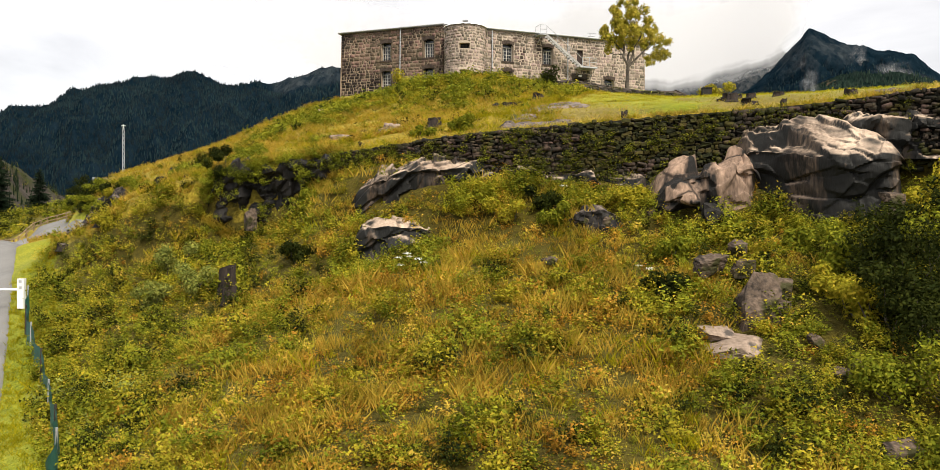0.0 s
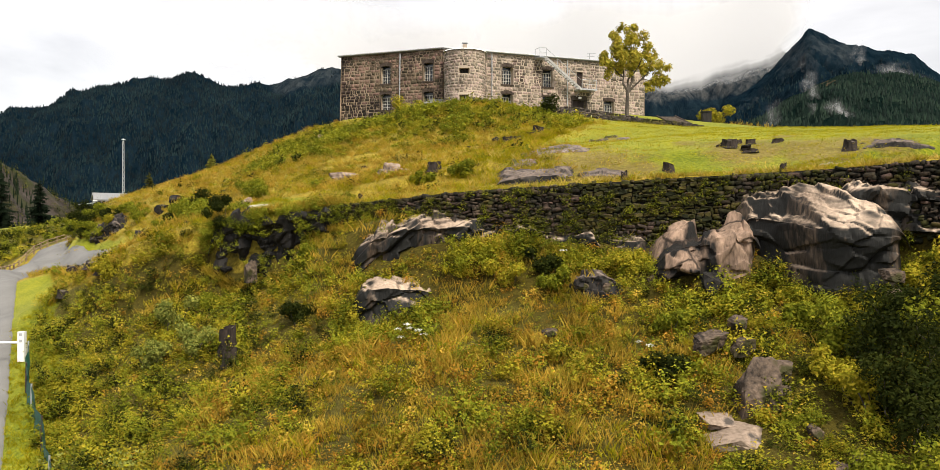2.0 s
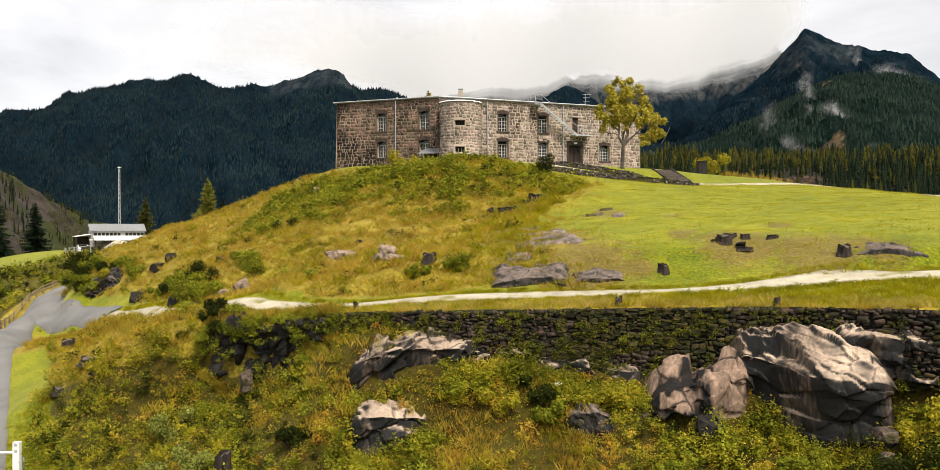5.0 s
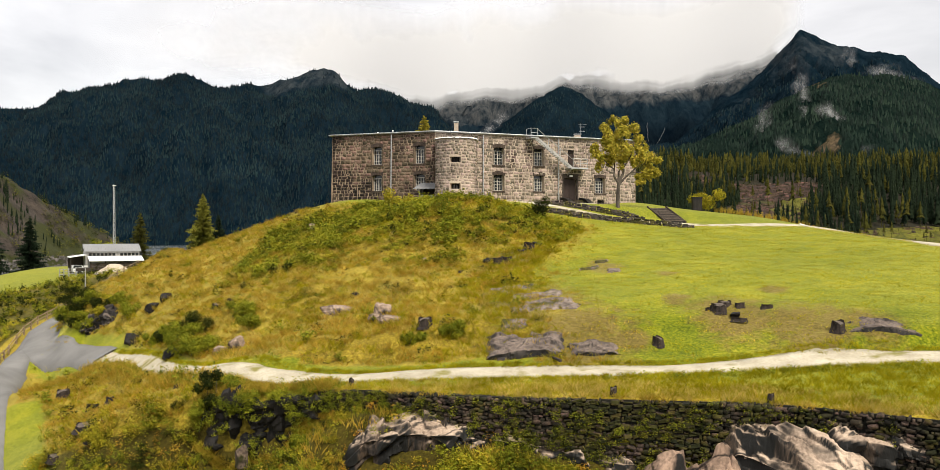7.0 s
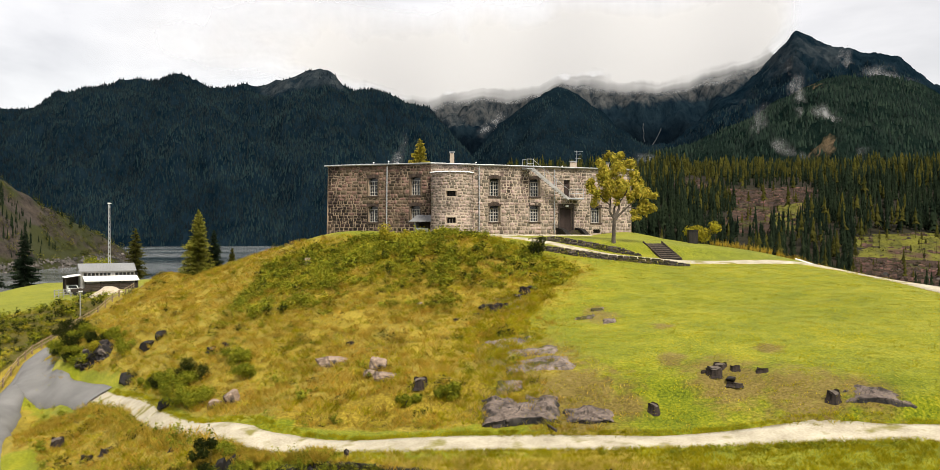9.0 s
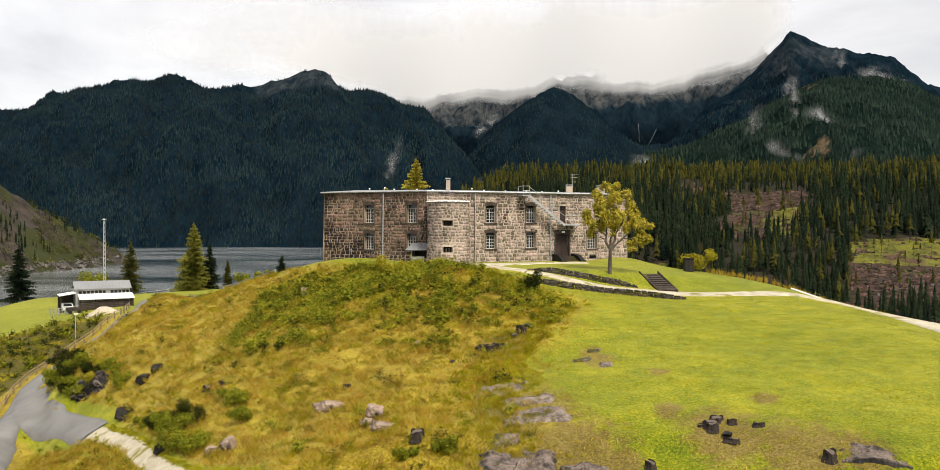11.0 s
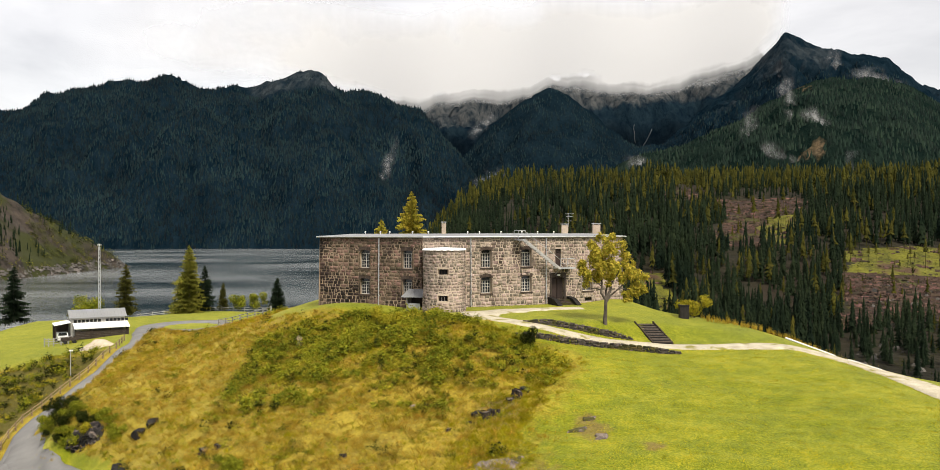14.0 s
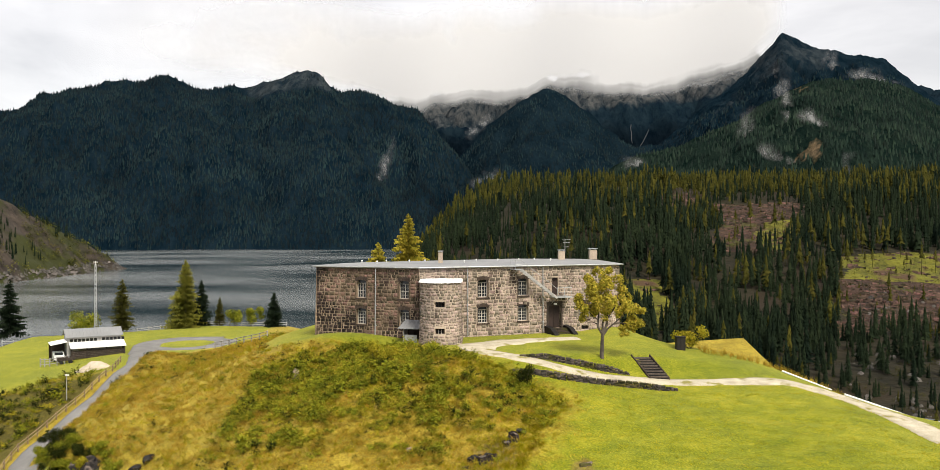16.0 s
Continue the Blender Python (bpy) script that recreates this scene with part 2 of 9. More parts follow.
TRACK = material("gravel_track", (0.27, 0.235, 0.165), (0.52, 0.47, 0.36), 0.9, 0.95, 0.6, 9.0, (0.3, 0.66), stain_or_sheen=(0.20, 0.18, 0.05), stain_scale=0.7, stain_edge=(0.57, 0.68), depth=0.06)
ASPHALT = material("grey_asphalt", (0.12, 0.118, 0.114), (0.225, 0.22, 0.212), 0.4, 0.9, 0.3, 18.0, (0.3, 0.7))
# pale patches paint the reflected sky sheen into the water's base colour
WATER = material("lake_water", (0.008, 0.018, 0.020), (0.022, 0.034, 0.037), 0.01, 0.14, 0.3, 0.35, depth=0.6, tall=(1, 2.0, 1), stain_or_sheen=(0.23, 0.25, 0.26), stain_scale=0.003, stain_edge=(0.38, 0.58), spec=0.5)
# distance haze is mixed into this floor colour as blue
FOREST = material("haze_blue_forest_floor", (0.002, 0.006, 0.010), (0.007, 0.015, 0.021), 0.012, 1.0, 1.0, 0.08, (0.35, 0.65), depth=12.0, spec=0.0)


def range_material(name, wood, rock, spots):
    """Mountain side: dark wooded ground that gives way to bare rock where the stored share is high, with a ragged, gullied edge."""
    m = bpy.data.materials.new(name)
    m.use_nodes = True
    t = m.node_tree
    b = t.nodes["Principled BSDF"]
    b.inputs["Roughness"].default_value, b.inputs["Specular IOR Level"].default_value = 1.0, 0.0
    pos, tall = t.nodes.new("ShaderNodeTexCoord"), t.nodes.new("ShaderNodeMapping")
    tall.inputs["Scale"].default_value = (1.0, 0.7, 0.45)
    t.links.new(pos.outputs["Object"], tall.inputs["Vector"])

    def cloudy(size):
        n = t.nodes.new("ShaderNodeTexNoise")
        n.inputs["Scale"].default_value, n.inputs["Detail"].default_value, n.inputs["Roughness"].default_value = size, 9.0, 0.68
        t.links.new(tall.outputs["Vector"], n.inputs["Vector"])
        return n.outputs["Fac"]

    def tones(src, lo, hi, a, c):
        n = t.nodes.new("ShaderNodeValToRGB")
        n.color_ramp.elements[0].position, n.color_ramp.elements[0].color = lo, (*a, 1)
        n.color_ramp.elements[1].position, n.color_ramp.elements[1].color = hi, (*c, 1)
        t.links.new(src, n.inputs["Fac"])
        return n.outputs["Color"]
    share = t.nodes.new("ShaderNodeAttribute")
    share.attribute_name = "bare"
    sum_ = t.nodes.new("ShaderNodeMath")
    sum_.operation = "MULTIPLY_ADD"
    sum_.inputs[1].default_value = 2.2
    t.links.new(cloudy(spots), sum_.inputs[0])
    t.links.new(share.outputs["Fac"], sum_.inputs[2])
    edge = t.nodes.new("ShaderNodeMapRange")
    edge.inputs["From Min"].default_value, edge.inputs["From Max"].default_value = 1.45, 1.85
    t.links.new(sum_.outputs["Value"], edge.inputs["Value"])
    grain = cloudy(0.03)
    mix = t.nodes.new("ShaderNodeMix")
    mix.data_type = "RGBA"
    t.links.new(edge.outputs["Result"], mix.inputs["Factor"])
    t.links.new(tones(grain, 0.36, 0.66, *wood), mix.inputs[6])
    t.links.new(tones(grain, 0.38, 0.62, *rock), mix.inputs[7])
    t.links.new(mix.outputs[2], b.inputs["Base Color"])
    bp = t.nodes.new("ShaderNodeBump")
    bp.inputs["Strength"].default_value, bp.inputs["Distance"].default_value = 1.0, 16.0
    t.links.new(grain, bp.inputs["Height"])
    t.links.new(bp.outputs["Normal"], b.inputs["Normal"])
    return m


# back range and peak: wood and rock tones carry painted blue haze
CRAG = range_material("haze_blue_bare_range", ((0.003, 0.008, 0.014), (0.011, 0.021, 0.029)), ((0.011, 0.017, 0.023), (0.066, 0.069, 0.070)), 0.010)
PEAKSIDE = range_material("haze_blue_peak_range", ((0.002, 0.007, 0.012), (0.008, 0.017, 0.025)), ((0.008, 0.015, 0.022), (0.034, 0.042, 0.047)), 0.008)
FOOTHILL = range_material("foothill_range", ((0.003, 0.008, 0.007), (0.012, 0.021, 0.016)), ((0.05, 0.042, 0.022), (0.14, 0.10, 0.062)), 0.02)
METALROOF = material("roof_sheet", (0.17, 0.175, 0.18), (0.26, 0.265, 0.27), 0.25, 0.5, 0.1, 6.0, (0.3, 0.7))
BARK = material("bark", (0.03, 0.025, 0.02), (0.12, 0.10, 0.08), 3.0, 0.9, 0.6, 20.0, tall=(1, 1, 0.3))
SLASH = material("felled_brushwood", (0.014, 0.009, 0.006), (0.105, 0.068, 0.047), 0.6, 0.95, 0.3, 6.0, island=0.7)
STUMPWOOD = material("weathered_stump", (0.008, 0.006, 0.005), (0.045, 0.033, 0.026), 2.5, 0.95, 0.8, 14.0, tall=(1, 1, 0.25), depth=0.04)
CUTWOOD = material("old_cut_wood", (0.05, 0.04, 0.032), (0.16, 0.13, 0.105), 5.0, 0.95, 0.4, 25.0)
WHITEPAINT = material("white_sheet_metal", (0.66, 0.66, 0.65), (0.84, 0.84, 0.82), 1.0, 0.5, 0.05, 9.0)
GALVANISED = material("galvanised_steel", (0.32, 0.33, 0.34), (0.50, 0.51, 0.52), 2.0, 0.45, 0.1, 15.0, metal=0.5)
DARKWOOD = material("dark_wood", (0.018, 0.014, 0.012), (0.06, 0.045, 0.035), 2.0, 0.8, 0.4, 18.0, tall=(1, 1, 0.2))
DOORWOOD = material("brown_door", (0.016, 0.010, 0.008), (0.042, 0.027, 0.022), 2.0, 0.7, 0.3, 18.0, tall=(1, 1, 0.2))
GREYBOARD = material("grey_boards", (0.24, 0.235, 0.225), (0.42, 0.41, 0.40), 1.4, 0.85, 0.3, 14.0, tall=(1, 1, 0.3))
FENCEWOOD = material("fence_wood", (0.14, 0.10, 0.06), (0.34, 0.25, 0.15), 2.0, 0.85, 0.3, 18.0)
FRAMEWHITE = material("window_paint", (0.28, 0.27, 0.245), (0.50, 0.485, 0.45), 3.0, 0.7, 0.1, 20.0)
SAND = material("sand_heap", (0.36, 0.30, 0.22), (0.52, 0.45, 0.35), 1.4, 0.95, 0.5, 14.0)
NETTING = material("green_netting", (0.012, 0.07, 0.055), (0.03, 0.13, 0.10), 3.0, 0.6, 0.2, 40.0)
CARPAINT = material("white_car_paint", (0.62, 0.63, 0.64), (0.72, 0.73, 0.74), 0.8, 0.25, 0.0, 5.0, spec=0.6)
BLACK = material("black_rubber", (0.008, 0.008, 0.008), (0.02, 0.02, 0.02), 4.0, 0.8, 0.1, 20.0)
GLASS = bpy.data.materials.new("dark_window_glass")
GLASS.use_nodes = True
GLASS.node_tree.nodes["Principled BSDF"].inputs["Base Color"].default_value = (0.012, 0.015, 0.018, 1)
GLASS.node_tree.nodes["Principled BSDF"].inputs["Roughness"].default_value = 0.12


def foliage(name, dark, light, through=0.3, island=0.35, scale=0.5):
    """Leaf or blade: noise between two greens, a shade of its own for each leaf, some light let through."""
    m = material(name, dark, light, scale, 0.75, 0.0, 3.0, (0.34, 0.66), island=island, fine_share=0.3, spec=0.04)
    t = m.node_tree
    b, out = t.nodes["Principled BSDF"], t.nodes["Material Output"]
    tr, mx = t.nodes.new("ShaderNodeBsdfTranslucent"), t.nodes.new("ShaderNodeMixShader")
    mx.inputs["Fac"].default_value = through
    t.links.new(b.inputs["Base Color"].links[0].from_socket, tr.inputs["Color"])
    t.links.new(b.outputs["BSDF"], mx.inputs[1])
    t.links.new(tr.outputs["BSDF"], mx.inputs[2])
    t.links.new(mx.outputs["Shader"], out.inputs["Surface"])
    return m


LEAF_TREE = foliage("autumn_leaf", (0.22, 0.185, 0.018), (0.54, 0.47, 0.065))
LEAF_GREEN = foliage("shrub_leaf", (0.075, 0.092, 0.008), (0.315, 0.325, 0.024))
LEAF_LIME = foliage("herb_leaf", (0.165, 0.148, 0.010), (0.47, 0.41, 0.032))
# deep green taken towards black, painting in the shade of thicket and hollows
LEAF_DEEP = foliage("deep_green_shaded_leaf", (0.007, 0.011, 0.003), (0.052, 0.064, 0.009))
LEAF_RUST = foliage("rusty_herb", (0.20, 0.105, 0.012), (0.52, 0.305, 0.035), 0.3, 0.3)
LEAF_SILVER = foliage("willow_leaf", (0.11, 0.125, 0.022), (0.33, 0.35, 0.075))
STRAW = foliage("dry_grass", (0.31, 0.215, 0.022), (0.68, 0.49, 0.075), 0.42, 0.25)
PALESTRAW = foliage("pale_seeding_grass", (0.40, 0.30, 0.06), (0.78, 0.62, 0.17), 0.45, 0.2)
BLADE = foliage("green_grass", (0.23, 0.21, 0.006), (0.50, 0.45, 0.016), 0.4)
NEEDLE = foliage("spruce_needles", (0.003, 0.008, 0.005), (0.018, 0.027, 0.012), 0.1, 0.22, 0.04)
LARCH = foliage("larch_needles", (0.019, 0.022, 0.005), (0.082, 0.078, 0.014), 0.25, 0.25, 0.05)
LARCH_GREEN = foliage("green_larch_needles", (0.055, 0.062, 0.010), (0.20, 0.19, 0.028), 0.25, 0.25, 0.3)
LARCH_NEAR = foliage("yellowing_larch_needles", (0.13, 0.115, 0.012), (0.36, 0.30, 0.035), 0.25, 0.3, 0.4)
# far needles are tinted blue in place of haze in the air
FAR_NEEDLE = foliage("haze_blue_spruce", (0.002, 0.0055, 0.0085), (0.010, 0.020, 0.023), 0.0, 0.35, 0.006)
FOOT_NEEDLE = foliage("foothill_spruce", (0.003, 0.009, 0.008), (0.016, 0.027, 0.019), 0.0, 0.4, 0.008)
PETAL = foliage("white_flower", (0.6, 0.6, 0.5), (0.8, 0.8, 0.7), 0.2, 0.1)


def vapour(name, size, thick, tone=0.9, edge=(0.35, 0.75)):
    """Thin drifting cloud: white, seen through where the noise is low and towards the rim of the patch."""
    m = bpy.data.materials.new(name)
    m.use_nodes = True
    t = m.node_tree
    t.nodes.clear()

    def add(kind):
        return t.nodes.new(kind)
    out, mx, clear, white, lit, pos = add("ShaderNodeOutputMaterial"), add("ShaderNodeMixShader"), add("ShaderNodeBsdfTransparent"), add("ShaderNodeBsdfDiffuse"), add("ShaderNodeBsdfTranslucent"), add("ShaderNodeTexCoord")
    half = add("ShaderNodeMixShader")
    white.inputs["Color"].default_value = lit.inputs["Color"].default_value = (tone, tone, tone * 1.01, 1)
    n = add("ShaderNodeTexNoise")
    n.inputs["Scale"].default_value, n.inputs["Detail"].default_value, n.inputs["Roughness"].default_value, n.inputs["Distortion"].default_value = size, 5.0, 0.5, 0.35
    t.links.new(pos.outputs["Object"], n.inputs["Vector"])
    r = add("ShaderNodeMapRange")
    r.inputs["From Min"].default_value, r.inputs["From Max"].default_value = edge
    t.links.new(n.outputs["Fac"], r.inputs["Value"])
    fade = add("ShaderNodeAttribute")
    fade.attribute_name = "fade"
    mul = add("ShaderNodeMath")
    mul.operation = "MULTIPLY"
    t.links.new(r.outputs["Result"], mul.inputs[0])
    t.links.new(fade.outputs["Fac"], mul.inputs[1])
    mul2 = add("ShaderNodeMath")
    mul2.operation = "MULTIPLY"
    mul2.use_clamp = True
    mul2.inputs[1].default_value = thick
    t.links.new(mul.outputs["Value"], mul2.inputs[0])
    t.links.new(white.outputs["BSDF"], half.inputs[1])
    t.links.new(lit.outputs["BSDF"], half.inputs[2])
    t.links.new(mul2.outputs["Value"], mx.inputs["Fac"])
    t.links.new(clear.outputs["BSDF"], mx.inputs[1])
    t.links.new(half.outputs["Shader"], mx.inputs[2])
    t.links.new(mx.outputs["Shader"], out.inputs["Surface"])
    return m


LOWCLOUD = vapour("low_cloud", 0.003, 2.0, tone=0.88, edge=(0.06, 0.52))
MIST = vapour("drifting_mist", 0.028, 0.75, tone=0.68, edge=(0.44, 0.82))

# ---- ground ----


def curve(pairs, x):
    """Smooth interpolation through (x, value) pairs, level at both ends."""
    xs, vs = np.array([p[0] for p in pairs], float), np.array([p[1] for p in pairs], float)
    x = np.clip(np.asarray(x, float), xs[0], xs[-1])
    slope = np.zeros(len(xs))
    if len(xs) > 2:
        d = np.diff(vs) / np.diff(xs)
        for i in range(1, len(xs) - 1):
            if d[i - 1] * d[i] > 0:
                slope[i] = 2 * d[i - 1] * d[i] / (d[i - 1] + d[i])
        slope[0], slope[-1] = d[0], d[-1]
    i = np.clip(np.searchsorted(xs, x) - 1, 0, len(xs) - 2)
    h = xs[i + 1] - xs[i]
    u = (x - xs[i]) / h
    return vs[i] * (1 + 2 * u) * (1 - u) ** 2 + vs[i + 1] * u * u * (3 - 2 * u) + h * slope[i] * u * (1 - u) ** 2 - h * slope[i + 1] * u * u * (1 - u)


ROAD = [(-13.2, 14), (-17.0, 25), (-21.0, 33), (-24.3, 39), (-29, 47.5), (-34.3, 57), (-39.2, 66.5), (-43.4, 77), (-47.6, 88), (-49.4, 98), (-49.4, 106), (-48.9, 114), (-49.0, 123), (-51.7, 134), (-56.0, 147), (-58.6, 157), (-54, 163.5), (-47, 164.5)]
# spur of the lane and the gravel track, in plan
TRACK_X = [-46, -42, -38.5, -35.2, -33, -27.6, -24.7, -21, -16, -10.5, -5.8, -2.6, 3, 9.2, 14.5, 20.5, 30]
TRACK_Y = [86.5, 82.2, 78.8, 75.6, 73.3, 66.4, 61.9, 56.0, 49.2, 44.7, 42.7, 41.9, 41.1, 40.4, 40.1, 38.9, 36.4]
# line of the retaining wall in plan
WALL_LINE = [(-90, 52), (-30, 48), (-20, 44.8), (-12, 42.3), (-6, 40.4), (0, 36.8), (6, 34.7), (12, 32.5), (16, 29.3), (22, 24.5), (40, 16), (90, 10)]
# cross sections of the hill: below the wall, above the wall
S_M90 = ([(-20, -2), (52, 0)], [(52, 0), (100, 4), (140, 12), (175, 14.2), (200, 6), (240, -10), (290, -22)])
S_M60 = ([(-20, 0), (50, 2.5)], [(50, 2.5), (85, 6.4), (100, 9.8), (112, 12.6), (125, 14.8), (150, 15.3), (185, 15.2), (205, 8), (250, -8), (290, -22)])
S_M45 = ([(-20, 0.5), (20, 2), (49, 6)], [(49, 6), (62, 8.6), (74, 11), (98, 12.3), (112, 15.4), (122, 17.2), (132, 17), (150, 15.4), (185, 15.2), (210, 6), (290, -22)])
S_M30 = ([(-20, 0.5), (20, 2), (36, 4.4), (48, 6.8)], [(48, 6.8), (56, 8.6), (61, 10.4), (70, 13), (84, 17.4), (100, 20.8), (116, 20.8), (140, 17), (175, 15), (210, 4), (290, -22)])
S_M16 = ([(-20, 0.5), (20, 2.6), (28, 3.7), (36, 6.3), (43, 9.2)], [(43.3, 12.6), (46, 13.4), (55, 14.1), (65, 17.2), (75, 20), (84, 22), (92, 25), (108, 25), (135, 19), (180, 8), (290, -22)])
S_M4 = ([(-20, 0.5), (10, 2.2), (21, 5.3), (25, 6.4), (30, 8.2), (33.4, 8.9), (35.8, 10.6), (39, 12.0)], [(39, 14.4), (42, 14.6), (46, 14.9), (48.3, 16.2), (53.4, 16.9), (58, 18.0), (65, 19.5), (72, 22.2), (78, 24.4), (84, 24.9), (120, 24.9), (160, 10), (290, -22)])
S_4 = ([(-20, 0.8), (10, 2.6), (21, 6.0), (25, 7.4), (29.7, 9.0), (32.5, 10.4), (35.4, 12)], [(35.4, 14.9), (41, 15.0), (43.6, 15.6), (49, 17.6), (58, 18.7), (65, 20.6), (74.3, 23.2), (78.6, 24.6), (88, 24.9), (120, 24.9), (160, 8), (290, -22)])
S_13 = ([(-20, 1), (10, 2.6), (20, 5.4), (22.4, 7.2), (25.8, 9.2), (28, 10.3), (30, 11.0), (31.8, 12.8)], [(31.8, 15.3), (38, 15.4), (41.2, 15.65), (43.4, 16.4), (46.2, 17.6), (62, 20.2), (74.8, 22.6), (78.4, 23.2), (82.5, 24.5), (95, 24.9), (120, 24.6), (160, 2), (290, -14)])
S_20 = ([(-20, 2), (10, 5), (20, 9.5), (26, 13.6)], [(26.2, 15.5), (34, 15.75), (40.0, 16.25), (41.0, 17.1), (45, 18.0), (60, 20.0), (75, 22.2), (79, 22.7), (84, 24.1), (96, 24.8), (112, 22), (140, 0), (200, -10), (290, -8)])
S_34 = ([(-20, 4), (10, 10), (20, 14)], [(20, 15.2), (36, 16.1), (38.2, 16.5), (39.5, 17.4), (60, 20.4), (74, 21.6), (80, 21.8), (90, 21.2), (100, 14), (130, -8), (200, -12), (290, -4)])
S_50 = ([(-20, 5), (14, 14)], [(14, 14.5), (40, 17.6), (58, 19.3), (66, 18.8), (74, 16.4), (90, 6), (120, -8), (200, -10), (290, 0)])
S_90 = ([(-20, 5), (10, 12)], [(10, 12), (50, 8), (80, -5), (200, -8), (290, 5)])
S_M39 = ([(-20, 0.5), (20, 2), (49, 6.2)], [(49, 6.2), (62, 9), (71, 11.2), (77, 13.4), (88, 16), (100, 17.2), (112, 18), (124, 18.6), (135, 17.8), (152, 15.6), (185, 15.2), (210, 5), (290, -22)])
SECTIONS = [(-90, S_M90), (-60, S_M60), (-46, S_M45), (-39, S_M39), (-30, S_M30), (-16, S_M16), (-4, S_M4), (4, S_4), (13, S_13), (20, S_20), (34, S_34), (50, S_50), (90, S_90)]


def wall_y(x):
    return curve(WALL_LINE, x)


def ground(x, y, side=None):
    """Height of the ground at x, y (arrays); side -1 or 1 forces the foot or the head of the wall. West of the wall the step is a bank."""
    x, y = np.broadcast_arrays(np.asarray(x, float), np.asarray(y, float))
    bank = np.clip((-12.5 - x) / 3.0, 0, 1)
    step = half_ground(x, y, side)
    if not np.any(bank > 0):
        return step
    u = np.clip((y - wall_y(x) + 2.6) / 3.6, 0, 1)
    u = u * u * (3 - 2 * u)
    return step * (1 - bank) + bank * (half_ground(x, y, -1) * (1 - u) + half_ground(x, y, 1) * u + lane_cut(x, y) + track_cut(x, y))


def lane_cut(x, y):
    """The lane lies in a shallow cutting and climbs evenly; a bank stands over its upper side."""
    dx = x - np.interp(y, [p[1] for p in ROAD[:15]], [p[0] for p in ROAD[:15]])
    sink = np.interp(y, [60, 68, 79, 88, 92.4, 98, 112.8, 123, 131, 142], [0, -1.5, -2.7, -1.5, 0, 0.3, -0.6, -0.2, 0.4, 0])
    near = np.clip(np.where(dx > 0, 1 - (dx - 2.6) / 3.4, 1 - (-dx - 3.5) / 8.0), 0, 1)
    rise = np.clip((dx - 2.2) / 2.4, 0, 1) * np.clip(1 - (dx - 4.5) / 6, 0, 1) * np.clip((y - 80) / 9, 0, 1) * np.clip((128 - y) / 10, 0, 1)
    return sink * near * near * (3 - 2 * near) + np.interp(y, [84, 98, 106, 120], [1.3, 1.5, 2.1, 2.0]) * rise * rise * (3 - 2 * rise)


def track_cut(x, y):
    """The spur and the start of the gravel track are dug into the foot of the knoll."""
    dy = y - np.interp(x, TRACK_X, TRACK_Y)
    sink = np.interp(x, [-49, -46, -42, -38.5, -35.2, -33, -27.6, -24.7, -21, -16], [0, 0, -1.9, -3.7, -3.2, -2.4, -1.3, -0.6, 0.4, 0])
    near = np.clip(np.where(dy > 0, 1 - (dy - 2.2) / 7.5, 1 - (-dy - 3.0) / 9.0), 0, 1)
    return sink * near * near * (3 - 2 * near)


def half_ground(x, y, side=None):
    """The sections' height, with the sharp step at the wall line."""
    x, y = np.broadcast_arrays(np.asarray(x, float), np.asarray(y, float))
    above = (y >= wall_y(x)) if side is None else np.full(x.shape, side > 0)
    stations = np.array([s[0] for s in SECTIONS], float)
    heights = np.array([np.where(above, curve(s[1][1], y), curve(s[1][0], y)) for s in SECTIONS])
    xc = np.clip(x, stations[0], stations[-1] - 1e-6)
    i = np.clip(np.searchsorted(stations, xc, side="right") - 1, 0, len(stations) - 2)
    h = stations[i + 1] - stations[i]
    u = (xc - stations[i]) / h

    def pick(k):
        return np.take_along_axis(heights, np.clip(k, 0, len(stations) - 1)[None], 0)[0]

    def tangent(k):
        k = np.clip(k, 0, len(stations) - 1)
        a, b = np.clip(k - 1, 0, None), np.clip(k + 1, None, len(stations) - 1)
        return (pick(b) - pick(a)) / (stations[b] - stations[a])
    p0, p1, m0, m1 = pick(i), pick(i + 1), tangent(i), tangent(i + 1)
    z = p0 * (1 + 2 * u) * (1 - u) ** 2 + p1 * u * u * (3 - 2 * u) + h * m0 * u * (1 - u) ** 2 - h * m1 * u * u * (1 - u)
    heap = np.interp(x, [-9.5, -7.5, -5, -2, 0, 3, 6, 9.5], [0, 1.7, 1.7, 1.45, 1.3, 1.0, 0.8, 0])
    fall = np.clip(1 - (wall_y(x) - y - 0.3) / 3.2, 0, 1)
    return z + np.where(above, 0, heap * fall * fall * (3 - 2 * fall))


def lumps(x, y, size, seed=0.0):
    """Cheap smooth unevenness between -1 and 1."""
    a = np.sin(x / size + 1.7 * np.sin(y / size * 0.7 + seed)) * np.cos(y / size * 1.13 + 1.3 * np.sin(x / size * 0.6 - seed))
    b = np.sin(x / size * 2.3 + y / size * 1.9 + seed * 2) * np.sin(y / size * 2.7 - x / size * 1.4 + seed)
    return 0.65 * a + 0.35 * b


def grid_mesh(name, X, Y, Z, mat, close=False):
    n, k = X.shape
    verts = np.stack([X, Y, Z], -1).reshape(-1, 3)
    idx = np.arange(n * k).reshape(n, k)
    quads = np.stack([idx[:-1, :-1], idx[:-1, 1:], idx[1:, 1:], idx[1:, :-1]], -1).reshape(-1, 4)
    me = bpy.data.meshes.new(name)
    me.from_pydata(verts.tolist(), [], quads.tolist())
    me.polygons.foreach_set("use_smooth", np.ones(len(quads), bool))
    me.materials.append(mat)
    return new(name, me)


